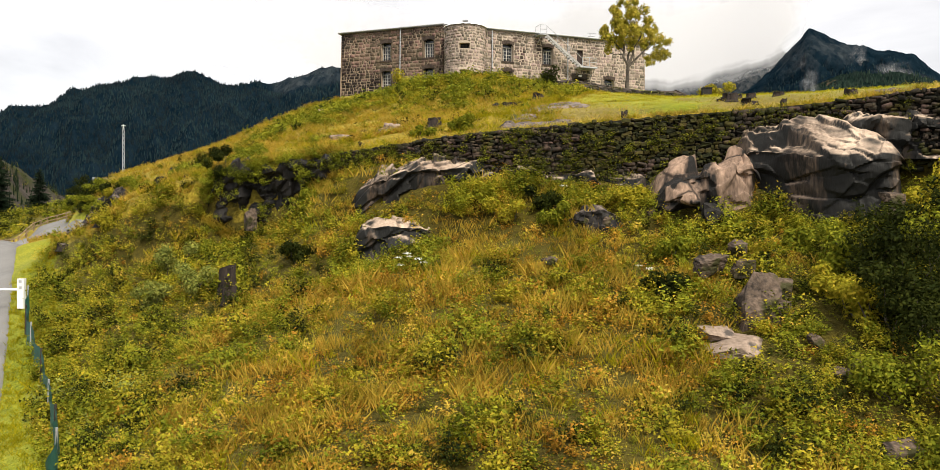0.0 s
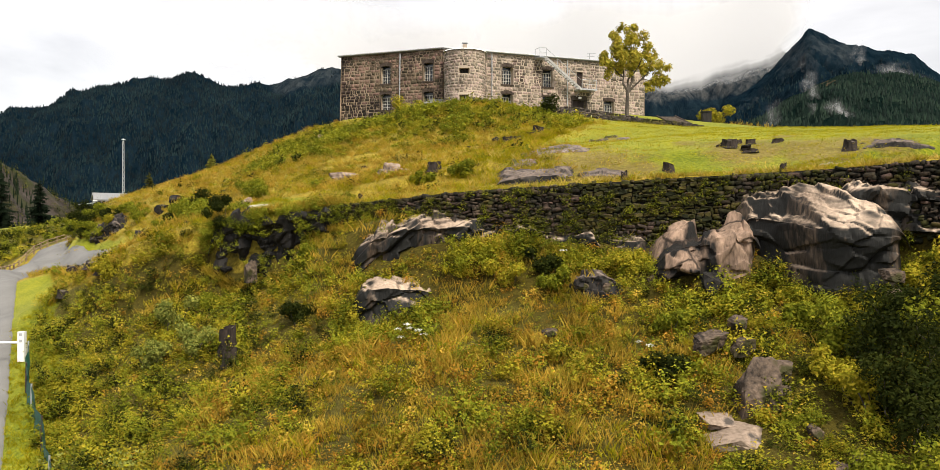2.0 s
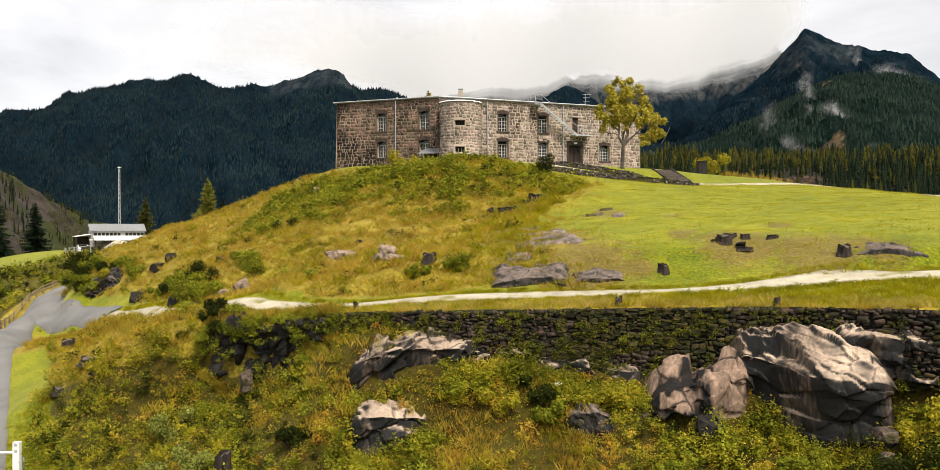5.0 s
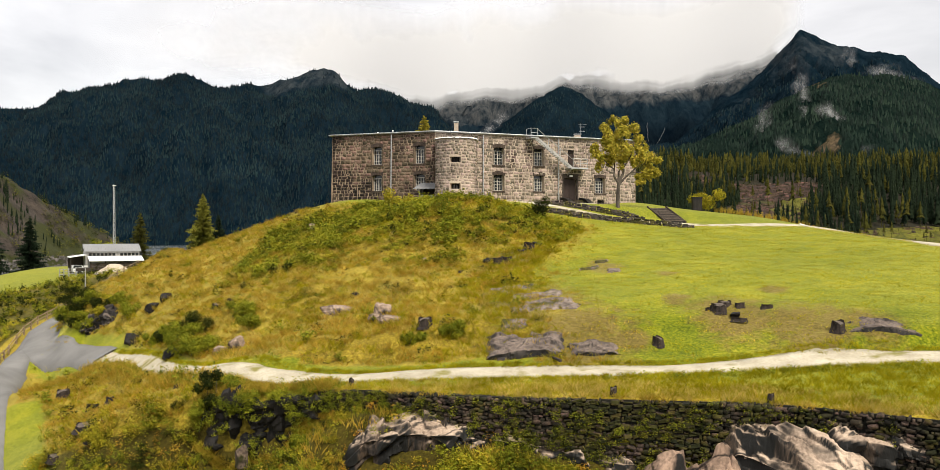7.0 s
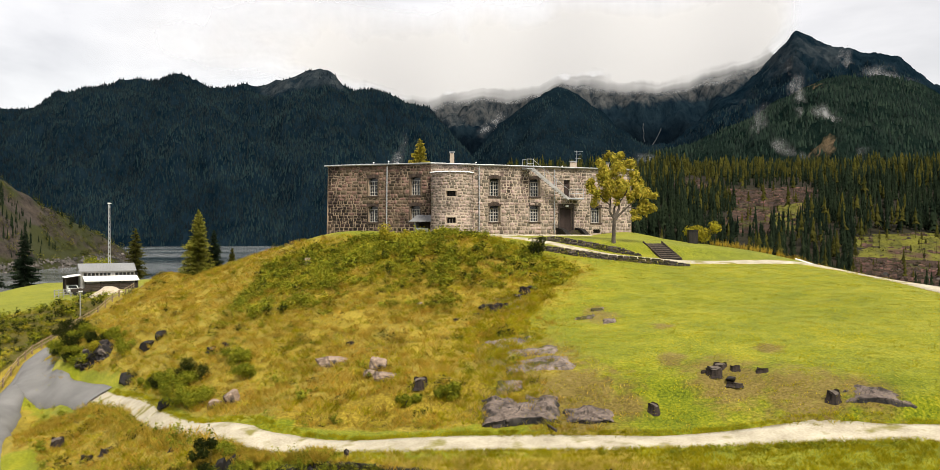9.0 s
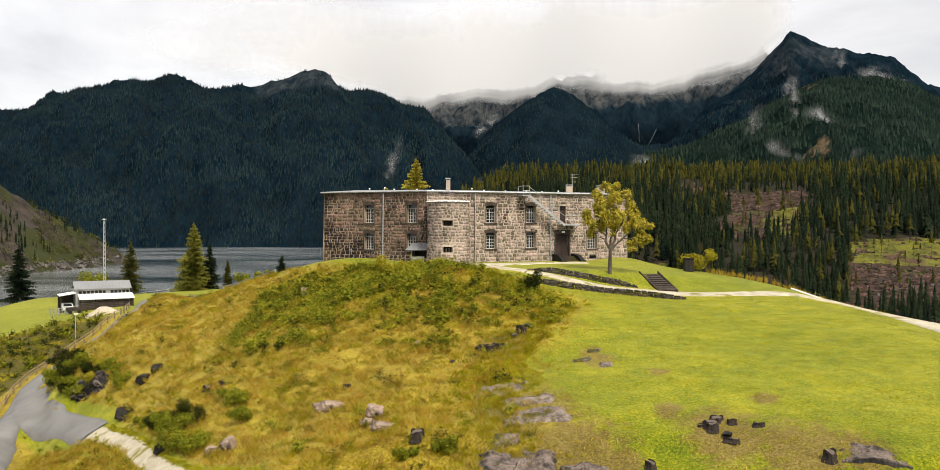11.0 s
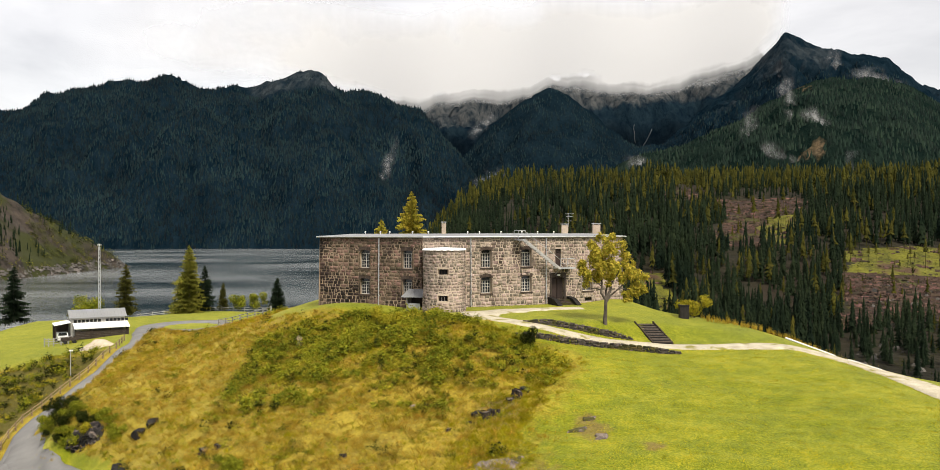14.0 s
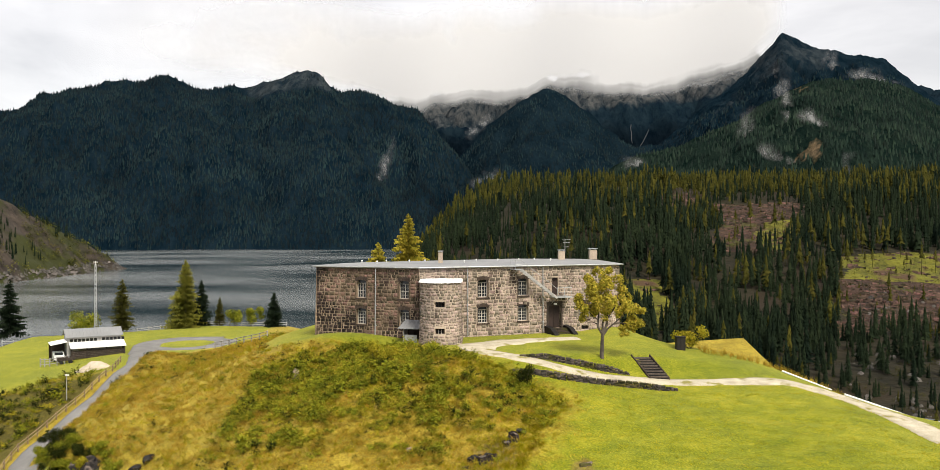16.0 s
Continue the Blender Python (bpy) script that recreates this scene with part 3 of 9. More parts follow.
def rough_ground(x, y, side=None):
    z = ground(x, y, side)
    lane = np.interp(x, TRACK_X, TRACK_Y)
    verge = np.abs(x - np.interp(y, [p[1] for p in ROAD[:15]], [p[0] for p in ROAD[:15]]))
    wild = np.clip((84 - y) / 14, 0, 1) * np.clip(np.abs(y - lane) / 2.5 - 0.5, 0, 1) * np.clip(verge / 2.5 - 0.7, 0, 1)
    berm = 0.55 * np.clip((x + 36) / 4, 0, 1) * np.clip((-20 - x) / 4, 0, 1) * np.exp(-((y - lane + 2.8) / 1.3) ** 2)
    bed = np.maximum(np.clip((2.5 - verge) / 0.6, 0, 1) * (y < 146) * (y > 14), np.clip((np.where(x < -33, 2.7, 1.1) - np.abs(y - lane)) / 0.6, 0, 1) * (x > -46) * (x < 30))
    return z - 0.22 * bed + berm * (1 - bed) + wild * (0.10 * lumps(x, y, 1.9) + 0.05 * lumps(x, y, 0.7, 2.0))


gx = np.concatenate([np.linspace(-90, -56, 22)[:-1], np.linspace(-56, -34, 44)[:-1], np.linspace(-34, 34, 160)[:-1], np.linspace(34, 90, 40)])
low = np.concatenate([np.linspace(-45, -22, 24)[:-1], np.linspace(-22, -0.35, 78)])
high = np.concatenate([np.linspace(0, 60, 120)[:-1], np.linspace(60, 260, 80)])
DX, DL = np.meshgrid(gx, low)
_, DH = np.meshgrid(gx, high)
lowX, lowY = DX, wall_y(DX) + DL
highX = np.broadcast_to(gx, DH.shape)
highY = wall_y(highX) + DH
hillX, hillY = np.vstack([lowX, highX]), np.vstack([lowY, highY])
hill = grid_mesh("ground", hillX, hillY, np.vstack([rough_ground(lowX, lowY, -1), rough_ground(highX, highY, 1)]), TURF_GROUND)
tagged(hill, "grassy knoll with ochre wild meadow, green lawn and bare patches", "ground", kind="structure")


def lawn_edge(y):
    """West edge of the mown lawn at y."""
    return curve([(30, 14), (40, 7.5), (46, 3.6), (56, 3.2), (66, 6.6), (72, 8.6), (75, 5), (80, 0), (86, -6), (89.5, -15), (94, -22), (100, -24)], y)


def roadside(x, y):
    """The grass verge on the east side of the lane, below the knoll."""
    return (np.abs(x - np.interp(y, [p[1] for p in ROAD[:15]], [p[0] for p in ROAD[:15]]) - 3.0) < 1.6 + 0.2 * lumps(x, y, 3.0)) & (y > 15) & (y < 60)


def is_lawn(x, y):
    knoll = (x > lawn_edge(y) + 0.9 * lumps(x, y, 2.2, 4.0)) & (y > wall_y(x) + 1.0) & (y < 118)
    yard = (y > 123 + 0.25 * (x + 60) + 1.5 * lumps(x, y, 5.0)) & (y < 192) & (x < -42)
    verge = roadside(x, y)
    lane = np.interp(x, TRACK_X, TRACK_Y)
    edge = (np.abs(y - lane) < np.where(x < -30, 3.6, 2.3) + 0.4 * lumps(x, y, 1.1)) & (x > -46) & (x < 4)
    return knoll | yard | verge | edge


WORN = [(14.0, 45.6, 3.2), (17.2, 43.2, 3.4), (2.6, 62.9, 2.6), (9.0, 58.6, 1.7), (8.9, 60.5, 1.2), (3.6, 50.4, 4.2), (2.0, 54.0, 2.8), (5.6, 45.2, 4.4), (8.2, 44.2, 1.6), (19.6, 42.2, 2.4), (11.6, 48.5, 1.3), (17.5, 49.5, 1.1), (12.5, 55.0, 1.0), (1.2, 45.6, 1.6)]


def stored(name, values):
    hill.data.attributes.new(name, "FLOAT", "POINT").data.foreach_set("value", np.asarray(values, np.float32).ravel())


lowland = np.vstack([np.ones(lowX.shape, bool), np.zeros(highX.shape, bool)])
knoll = np.clip((hillX - lawn_edge(hillY)) / 7.5 + 0.42, 0, 1) * np.clip((hillY - wall_y(hillX)) / 1.5, 0, 1) * np.clip((118 - hillY) / 2, 0, 1)
mown = np.where(lowland, 0.0, knoll)
stored("mown", np.maximum(mown, is_lawn(hillX, hillY) & ~((hillX > lawn_edge(hillY)) & (hillX > -36) & (hillY > wall_y(hillX)))))
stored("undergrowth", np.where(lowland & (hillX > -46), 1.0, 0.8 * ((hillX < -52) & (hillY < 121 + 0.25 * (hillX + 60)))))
stored("worn", np.max([np.clip(1.15 - np.hypot(hillX - x, (hillY - y) * 0.8) / r, 0, 0.85) for x, y, r in WORN], axis=0))

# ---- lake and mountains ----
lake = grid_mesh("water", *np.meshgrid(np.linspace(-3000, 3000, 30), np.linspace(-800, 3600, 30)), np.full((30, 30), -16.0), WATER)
tagged(lake, "calm dark grey mountain lake under overcast sky", "water", kind="structure")


def ridged(x, y, size, octaves=5, seed=0.0):
    """Ridged noise between about 0 and 1 for slopes cut by gullies."""
    flat = [Vector((a / size, b / size, seed)) for a, b in zip(x.ravel(), y.ravel())]
    out = np.array([noise.fractal(v, 0.9, 2.1, octaves) for v in flat]).reshape(x.shape)
    return 1 - np.abs(out)


def stuff(name, V, F, mat, label, category, kind="stuff", smooth=False):
    """One mesh from arrays of corners and of triangles."""
    V, F = np.asarray(V, np.float32), np.asarray(F, np.int32)
    k = F.shape[1]
    me = bpy.data.meshes.new(name)
    me.vertices.add(len(V))
    me.vertices.foreach_set("co", V.ravel())
    me.loops.add(F.size)
    me.loops.foreach_set("vertex_index", F.ravel())
    me.polygons.add(len(F))
    me.polygons.foreach_set("loop_start", np.arange(0, F.size, k, dtype=np.int32))
    me.polygons.foreach_set("loop_total", np.full(len(F), k, np.int32))
    if smooth:
        me.polygons.foreach_set("use_smooth", np.ones(len(F), bool))
    me.update()
    me.materials.append(mat)
    ob = new(name, me)
    if label:
        tagged(ob, label, category, kind=kind)
    return ob


def scattered(template, P, scale, turn, lean=None):
    """Copies of a template (corners, triangles) at the places P, scaled and turned about z."""
    V, F = template
    n, m = len(P), len(V)
    c, s = np.cos(turn), np.sin(turn)
    sc = np.asarray(scale, float)
    sc = sc[:, None] * np.ones(3) if sc.ndim == 1 else sc
    W = np.empty((n, m, 3))
    X, Y, Z = (V[None, :, i] * sc[:, None, i] for i in range(3))
    W[..., 0] = X * c[:, None] - Y * s[:, None] + P[:, None, 0]
    W[..., 1] = X * s[:, None] + Y * c[:, None] + P[:, None, 1]
    W[..., 2] = Z + P[:, None, 2]
    G = F[None] + (np.arange(n) * m)[:, None, None]
    return W.reshape(-1, 3), G.reshape(-1, F.shape[1])


def merged(pieces):
    V, F, at = [], [], 0
    for v, f in pieces:
        V.append(v)
        F.append(f + at)
        at += len(v)
    return np.concatenate(V), np.concatenate(F)


def spread(templates, P, scale, turn, rng):
    """Scatters several templates at random over the places P."""
    which = rng.integers(0, len(templates), len(P))
    return merged([scattered(tp, P[which == i], scale[which == i], turn[which == i]) for i, tp in enumerate(templates) if (which == i).any()])


rng = np.random.default_rng(7)


def far_conifer(sides=3):
    """A distant spruce one metre high, three-sided."""
    V = [(math.cos(2 * math.pi * i / sides) * 0.16, math.sin(2 * math.pi * i / sides) * 0.16, 0.02) for i in range(sides)] + [(0, 0, 1.0)]
    return np.array(V), np.array([(i, (i + 1) % sides, sides) for i in range(sides)])


def conifer_shape(rng, tiers=6, bare=0.12, width=0.15, points=6, loose=0.25, trunk=0.011):
    """A spruce or larch one metre high: a trunk and overlapping tiers of drooping boughs with ragged rims, widest at the foot of the crown."""
    V, F = [], []
    for i in range(3):
        a, b = 2.094 * i, 2.094 * (i + 1)
        n = len(V)
        V += [(math.cos(a) * trunk, math.sin(a) * trunk, 0), (math.cos(b) * trunk, math.sin(b) * trunk, 0), (0, 0, 0.92)]
        F.append((n, n + 1, n + 2))
    step = (1.0 - bare) / tiers
    for k in range(tiers):
        z0 = bare + step * k
        reach = width * ((tiers - k) / tiers) ** 0.85
        n, rim = len(V), points * 2
        V.append((rng.normal(0, 0.004), rng.normal(0, 0.004), min(1.0, z0 + step * 2.0)))
        turn = rng.random() * 6.28
        for j in range(rim):
            a = turn + 2 * math.pi * j / rim + rng.normal(0, 0.1)
            out = reach * (1.0 if j % 2 == 0 else 0.5) * rng.uniform(1 - loose, 1 + loose)
            V.append((math.cos(a) * out, math.sin(a) * out, z0 + (0 if j % 2 == 0 else step * 0.45) + rng.normal(0, step * 0.22)))
        F += [(n, n + 1 + j, n + 1 + (j + 1) % rim) for j in range(rim)]
    return np.array(V), np.array(F)


def massif(name, label, mat, crest, near, far, foot, u0, u1, cols, rows, bulge=1.0, gully=60, size=260, seed=0.0, back=0.25, folds=0.0, bare=None):
    """A mountain side: crest is the skyline as (bearing, height per metre of distance) pairs; near and far are its distances."""
    u = np.linspace(u0, u1, cols)
    t = np.linspace(0, 1 + back, rows)
    U, T = np.meshgrid(u, t)
    D = near + (far - near) * T
    X, Y = U * D, D
    top = curve(crest, U) * far + 32
    rise = np.where(T <= 1, np.clip(T, 0, 1) ** bulge, 1 - (T - 1) * 1.2)
    r = ridged(X, Y, size, 5, seed) - 0.72
    Z = foot + (top - foot) * rise + r * gully * np.sin(np.clip(T, 0, 1.2) * math.pi * 0.8) ** 0.7
    Z += (ridged(X, Y, size * 0.2, 3, seed + 5) - 0.72) * gully * 0.16
    window = np.sin(np.clip(T, 0, 1) * math.pi) ** 1.2
    Z += folds * window * (ridged(X * 1.4 + Y * 0.5, Y * 0.45, size * 1.3, 4, seed + 9) - 0.72)
    ob = tagged(grid_mesh(name, X, Y, Z, mat), label, "mountain", kind="structure")
    if bare is not None:
        ob.data.attributes.new("bare", "FLOAT", "POINT").data.foreach_set("value", np.clip(bare(X / Y, (Z - 32) / Y), 0, 1).astype(np.float32).ravel())
    return X, Y, Z


def wooded(name, label, X, Y, Z, count, tall, upto=1.0, keep=None, mat=None):
    """Far woods on a mountain side, scattered evenly over its grid."""
    n, k = X.shape
    n = int((n - 2) * upto)
    i, j = rng.random(count) * n, rng.random(count) * (k - 2)
    a, b = i.astype(int), j.astype(int)
    fi, fj = i - a, j - b

    def at(M):
        return M[a, b] * (1 - fi) * (1 - fj) + M[a + 1, b] * fi * (1 - fj) + M[a, b + 1] * (1 - fi) * fj + M[a + 1, b + 1] * fi * fj
    P = np.stack([at(X), at(Y), at(Z)], 1)
    P = P[P[:, 2] > -14]
    if keep is not None:
        P = P[keep(P)]
    P[:, 2] -= 3
    h = rng.uniform(0.6, 1.25, len(P)) * tall
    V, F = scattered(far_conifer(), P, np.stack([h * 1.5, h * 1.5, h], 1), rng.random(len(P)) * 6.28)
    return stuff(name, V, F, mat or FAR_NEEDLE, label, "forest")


# skylines: bearing (x per y), height per metre of distance
LEFT_CREST = [(-0.75, 0.05), (-0.63, 0.117), (-0.555, 0.145), (-0.45, 0.170), (-0.36, 0.181), (-0.315, 0.169), (-0.27, 0.168), (-0.215, 0.180), (-0.182, 0.188), (-0.145, 0.163), (-0.10, 0.160), (-0.06, 0.142), (0.0, 0.072), (0.03, 0.03), (0.12, -0.02)]
MID_CREST = [(-0.10, 0.05), (-0.02, 0.08), (0.03, 0.128), (0.065, 0.155), (0.10, 0.1685), (0.14, 0.145), (0.17, 0.118), (0.21, 0.10), (0.26, 0.10), (0.4, 0.10)]
BACK_CREST = [(-0.25, 0.13), (-0.05, 0.156), (0.05, 0.170), (0.15, 0.178), (0.25, 0.182), (0.33, 0.21), (0.5, 0.17), (0.8, 0.15)]
RIGHT_CREST = [(0.10, 0.045), (0.18, 0.075), (0.24, 0.110), (0.29, 0.152), (0.335, 0.1875), (0.3465, 0.2005), (0.365, 0.2215), (0.3785, 0.2345), (0.381, 0.2345), (0.395, 0.2275), (0.419, 0.2187), (0.4417, 0.2135), (0.457, 0.2095), (0.472, 0.212), (0.495, 0.2065), (0.518, 0.191), (0.537, 0.174), (0.562, 0.157), (0.65, 0.125), (0.8, 0.11)]
FOOT_CREST = [(0.15, 0.06), (0.2, 0.088), (0.265, 0.105), (0.31, 0.123), (0.351, 0.146), (0.39, 0.166), (0.42, 0.178), (0.457, 0.180), (0.51, 0.176), (0.561, 0.150), (0.65, 0.12), (0.8, 0.10)]


def bare_left(b, e):
    return np.clip(1.1 - (curve(LEFT_CREST, b) - e) / 0.022, 0, 1) * np.clip((b + 0.29) / 0.05, 0, 1) * np.clip((-0.155 - b) / 0.012, 0, 1)


def bare_back(b, e):
    foot = curve([(-0.3, 0.11), (-0.05, 0.112), (0.06, 0.122), (0.11, 0.128), (0.17, 0.138), (0.23, 0.140), (0.28, 0.145), (0.34, 0.17), (0.75, 0.2)], b)
    return np.clip((e - foot) / 0.022, 0, 1)


def bare_peak(b, e):
    return np.clip((e - 0.165 - 0.25 * np.abs(b - 0.385)) / 0.05, 0, 0.6) * np.clip((0.46 - b) / 0.04, 0.2, 1) + 0.35 * np.exp(-((b - 0.30) / 0.05) ** 2) * np.clip((e - 0.11) / 0.04, 0, 1)


def bare_foot(b, e):
    return 1.0 * np.exp(-((b - 0.4145) / 0.011) ** 2 - ((e - 0.104) / 0.008) ** 2) + 0.9 * np.exp(-((b - 0.402) / 0.012) ** 2 - ((e - 0.170) / 0.003) ** 2) + 0.7 * np.exp(-((b - 0.405) / 0.02) ** 2 - ((e - 0.088) / 0.006) ** 2)


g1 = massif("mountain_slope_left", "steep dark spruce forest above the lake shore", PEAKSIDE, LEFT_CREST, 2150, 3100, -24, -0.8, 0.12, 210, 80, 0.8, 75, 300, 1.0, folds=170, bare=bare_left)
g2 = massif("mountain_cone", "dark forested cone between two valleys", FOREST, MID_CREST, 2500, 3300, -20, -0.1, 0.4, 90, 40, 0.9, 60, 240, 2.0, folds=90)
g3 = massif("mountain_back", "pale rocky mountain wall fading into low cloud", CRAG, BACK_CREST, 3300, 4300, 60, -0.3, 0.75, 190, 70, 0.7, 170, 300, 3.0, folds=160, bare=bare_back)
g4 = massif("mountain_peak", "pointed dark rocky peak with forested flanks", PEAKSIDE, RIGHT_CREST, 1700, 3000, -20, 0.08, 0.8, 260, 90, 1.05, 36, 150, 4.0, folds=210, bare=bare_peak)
g5 = massif("mountain_foothill", "green wooded foothill with small clearings before the peak", FOOTHILL, FOOT_CREST, 1000, 2300, -20, 0.12, 0.8, 120, 60, 0.95, 45, 260, 6.0, folds=80, bare=bare_foot)


def share_of(bare, least):
    return lambda P: (bare(P[:, 0] / P[:, 1], (P[:, 2] - 32) / P[:, 1]) < least) | (rng.random(len(P)) < 0.06)


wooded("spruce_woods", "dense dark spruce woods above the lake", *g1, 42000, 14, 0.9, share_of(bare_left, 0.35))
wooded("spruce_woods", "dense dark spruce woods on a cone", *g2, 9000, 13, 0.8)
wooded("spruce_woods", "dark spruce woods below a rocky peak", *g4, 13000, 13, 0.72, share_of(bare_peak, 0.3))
wooded("spruce_woods", "green spruce woods on the foothill", *g5, 17000, 14, 0.8, share_of(bare_foot, 0.3), FOOT_NEEDLE)

# threads of water falling from the back range
def on_slope(g, u, e):
    j = int(np.argmin(np.abs(g[0][0] / g[1][0] - u)))
    i = int(np.argmax((g[2][:, j] - 32) / g[1][:, j] >= e))
    return Vector((g[0][i, j], g[1][i, j] - 14, g[2][i, j] + 4))


for k, line in enumerate((((0.1975, 0.126), (0.1968, 0.121), (0.1982, 0.115), (0.1978, 0.109), (0.199, 0.104)), ((0.2185, 0.120), (0.2165, 0.115), (0.214, 0.110), (0.2115, 0.105), (0.2085, 0.101), (0.2078, 0.096)))):
    fall = bpy.data.curves.new("waterfall", "CURVE")
    fall.dimensions, fall.bevel_depth, fall.bevel_resolution = "3D", 1.1, 1
    sp = fall.splines.new("POLY")
    sp.points.add(len(line) - 1)
    head, foot_ = on_slope(g3, *line[0]), on_slope(g3, *line[-1])
    for i, (q, (u, e)) in enumerate(zip(sp.points, line)):
        d = min(head.y, foot_.y) - 30
        q.co = (u * d, d, 32 + e * d, 1)
    fall.materials.append(GREYBOARD)
    tagged(new("waterfall", fall), "thin white thread of falling water on dark rock", "waterfall", "waterfalls on the back range")

# low cloud on the crests and shreds of mist
def veil(name, label, X, Y, Z, fade, mat):
    ob = tagged(grid_mesh(name, X, Y, Z, mat), label, "cloud", kind="stuff")
    ob.data.attributes.new("fade", "FLOAT", "POINT").data.foreach_set("value", np.asarray(fade, np.float32).ravel())
    return ob


cu, cv = np.meshgrid(np.linspace(-0.5, 0.385, 200), np.linspace(0, 1, 50))
base = curve([(-0.26, 0.18), (-0.16, 0.166), (-0.074, 0.149), (-0.017, 0.156), (0.055, 0.160), (0.10, 0.172), (0.14, 0.168), (0.226, 0.167), (0.283, 0.182), (0.326, 0.196), (0.362, 0.213), (0.385, 0.226)], cu)
base = base + 0.004 * lumps(cu, cu * 0, 0.02, 1.0) + 0.0025 * lumps(cu, cu * 0, 0.007, 3.0)
cd = 3360 + 20 * np.sin(cu * 30)
low_fade = np.clip((cv - 0.02 - 0.04 * lumps(cu, cv, 0.03)) / 0.3, 0, 1)
veil("low_cloud", "low white cloud lying on the mountain crest", cu * cd, cd, 32 + (base + cv * 0.13 - 0.012) * cd, low_fade * np.clip((0.383 - cu) / 0.05, 0, 1) * np.clip((cu + 0.5) / 0.42, 0, 1) ** 1.5 * np.clip((1 - cv) / 0.5, 0, 1), LOWCLOUD)


def clear_of(u, e):
    """Distance just before the first mountain side met along a bearing and a slope."""
    best = 3200.0
    for g in (g1, g2, g4, g5):
        if g[0][0, 0] / g[1][0, 0] < u < g[0][0, -1] / g[1][0, -1]:
            j = int(np.argmin(np.abs(g[0][0] / g[1][0] - u)))
            up = (g[2][:, j] - 32) / g[1][:, j]
            if up.max() >= e:
                best = min(best, float(g[1][int(np.argmax(up >= e)), j]))
    return best * 0.955


for u, e, w, h, lean in ((-0.097, 0.066, 0.022, 0.085, 0.5), (0.385, 0.150, 0.028, 0.08, 0.2), (0.372, 0.172, 0.02, 0.06, 0.3), (0.335, 0.118, 0.036, 0.055, 0.7), (0.372, 0.090, 0.05, 0.032, -0.3), (0.45, 0.079, 0.055, 0.03, 0.3), (0.42, 0.135, 0.05, 0.03, 0.2), (0.195, 0.074, 0.045, 0.034, 0.4), (0.025, 0.062, 0.05, 0.026, -0.2), (0.49, 0.184, 0.07, 0.022, -0.4), (0.44, 0.200, 0.03, 0.04, 0.2), (0.017, 0.125, 0.03, 0.03, 0.5)):
    d = clear_of(u, e)
    a, b = np.meshgrid(np.linspace(-1, 1, 18), np.linspace(-1, 1, 18))
    uu = u + 0.7 * w * (a + 1.3 * lean * b + 0.5 * np.sin(2.6 * b + 9 * u)) * 0.6
    veil("mist", "thin shred of drifting white mist", uu * d, d + 6 * a, 32 + (e + h * b * 0.6) * d, np.clip(1.1 * (1 - np.sqrt(a * a + b * b)), 0, 1) ** 1.2, MIST)

# wooded rise beyond the ravine
def far_hill(x, y):
    up = curve([(110, -24), (200, -18), (250, -14), (330, -4), (400, 12), (500, 40), (600, 60), (700, 72), (900, 82), (1500, 86)], y)
    keep = 1 / (1 + np.exp(-(x + 45 - 0.02 * y) / 20))
    return -24 + keep * (24 + up + 2.2 * lumps(x, y, 26) + 3 * lumps(x, y, 70, 1.0))


def cleared(x, y):
    b = x / y + 0.018 * lumps(x, y, 25) + 0.010 * lumps(x, y, 8, 2.0)
    one = (np.abs(b - 0.258) < 0.02) & (y > 535 + 22 * lumps(x, y, 13, 5.0)) & (y < 612 + 12 * lumps(x, y, 17, 1.0))
    two = (np.abs(b - 0.348) < 0.052) & (y > 445) & (y < 565)
    three = (b > 0.452 + 0.02 * lumps(x, y, 45, 2.0)) & (y > 318 + 12 * lumps(x, y, 30)) & (y < 436 + 8 * lumps(x, y, 40, 1.0))
    four = (np.abs(b - 0.19) < 0.02) & (np.abs(y - 650) < 26)
    five = (np.abs(b - 0.228) < 0.024) & (np.abs(y - 365) < 36)
    return one | two | three | four | five


def grassed(x, y):
    b = x / y + 0.012 * lumps(x, y, 18, 1.0)
    return cleared(x, y) & (((b > 0.352) & (b < 0.43) & (y > 430) & (y < 512)) | ((b > 0.44) & (y > 396)) | ((b < 0.26) & (y < 410))) & (lumps(x, y, 9, 4.0) > -0.75)


hx, hy = np.meshgrid(np.concatenate([np.linspace(-140, 320, 150)[:-1], np.linspace(320, 900, 60)]), np.concatenate([np.linspace(110, 700, 170)[:-1], np.linspace(700, 1500, 40)]))
rise = grid_mesh("ground_beyond", hx, hy, far_hill(hx, hy), WOODFLOOR)
tagged(rise, "wooded rise with cleared brown patches", "hillside", kind="structure")
rise.data.materials.append(CLEARED)
mx_, my_ = [(a[:-1, :-1] + a[1:, 1:]) / 2 for a in (hx, hy)]
rise.data.materials.append(CLEARGRASS)
rise.data.polygons.foreach_set("material_index", np.where(grassed(mx_, my_), 2, cleared(mx_, my_)).ravel().astype(np.int32))

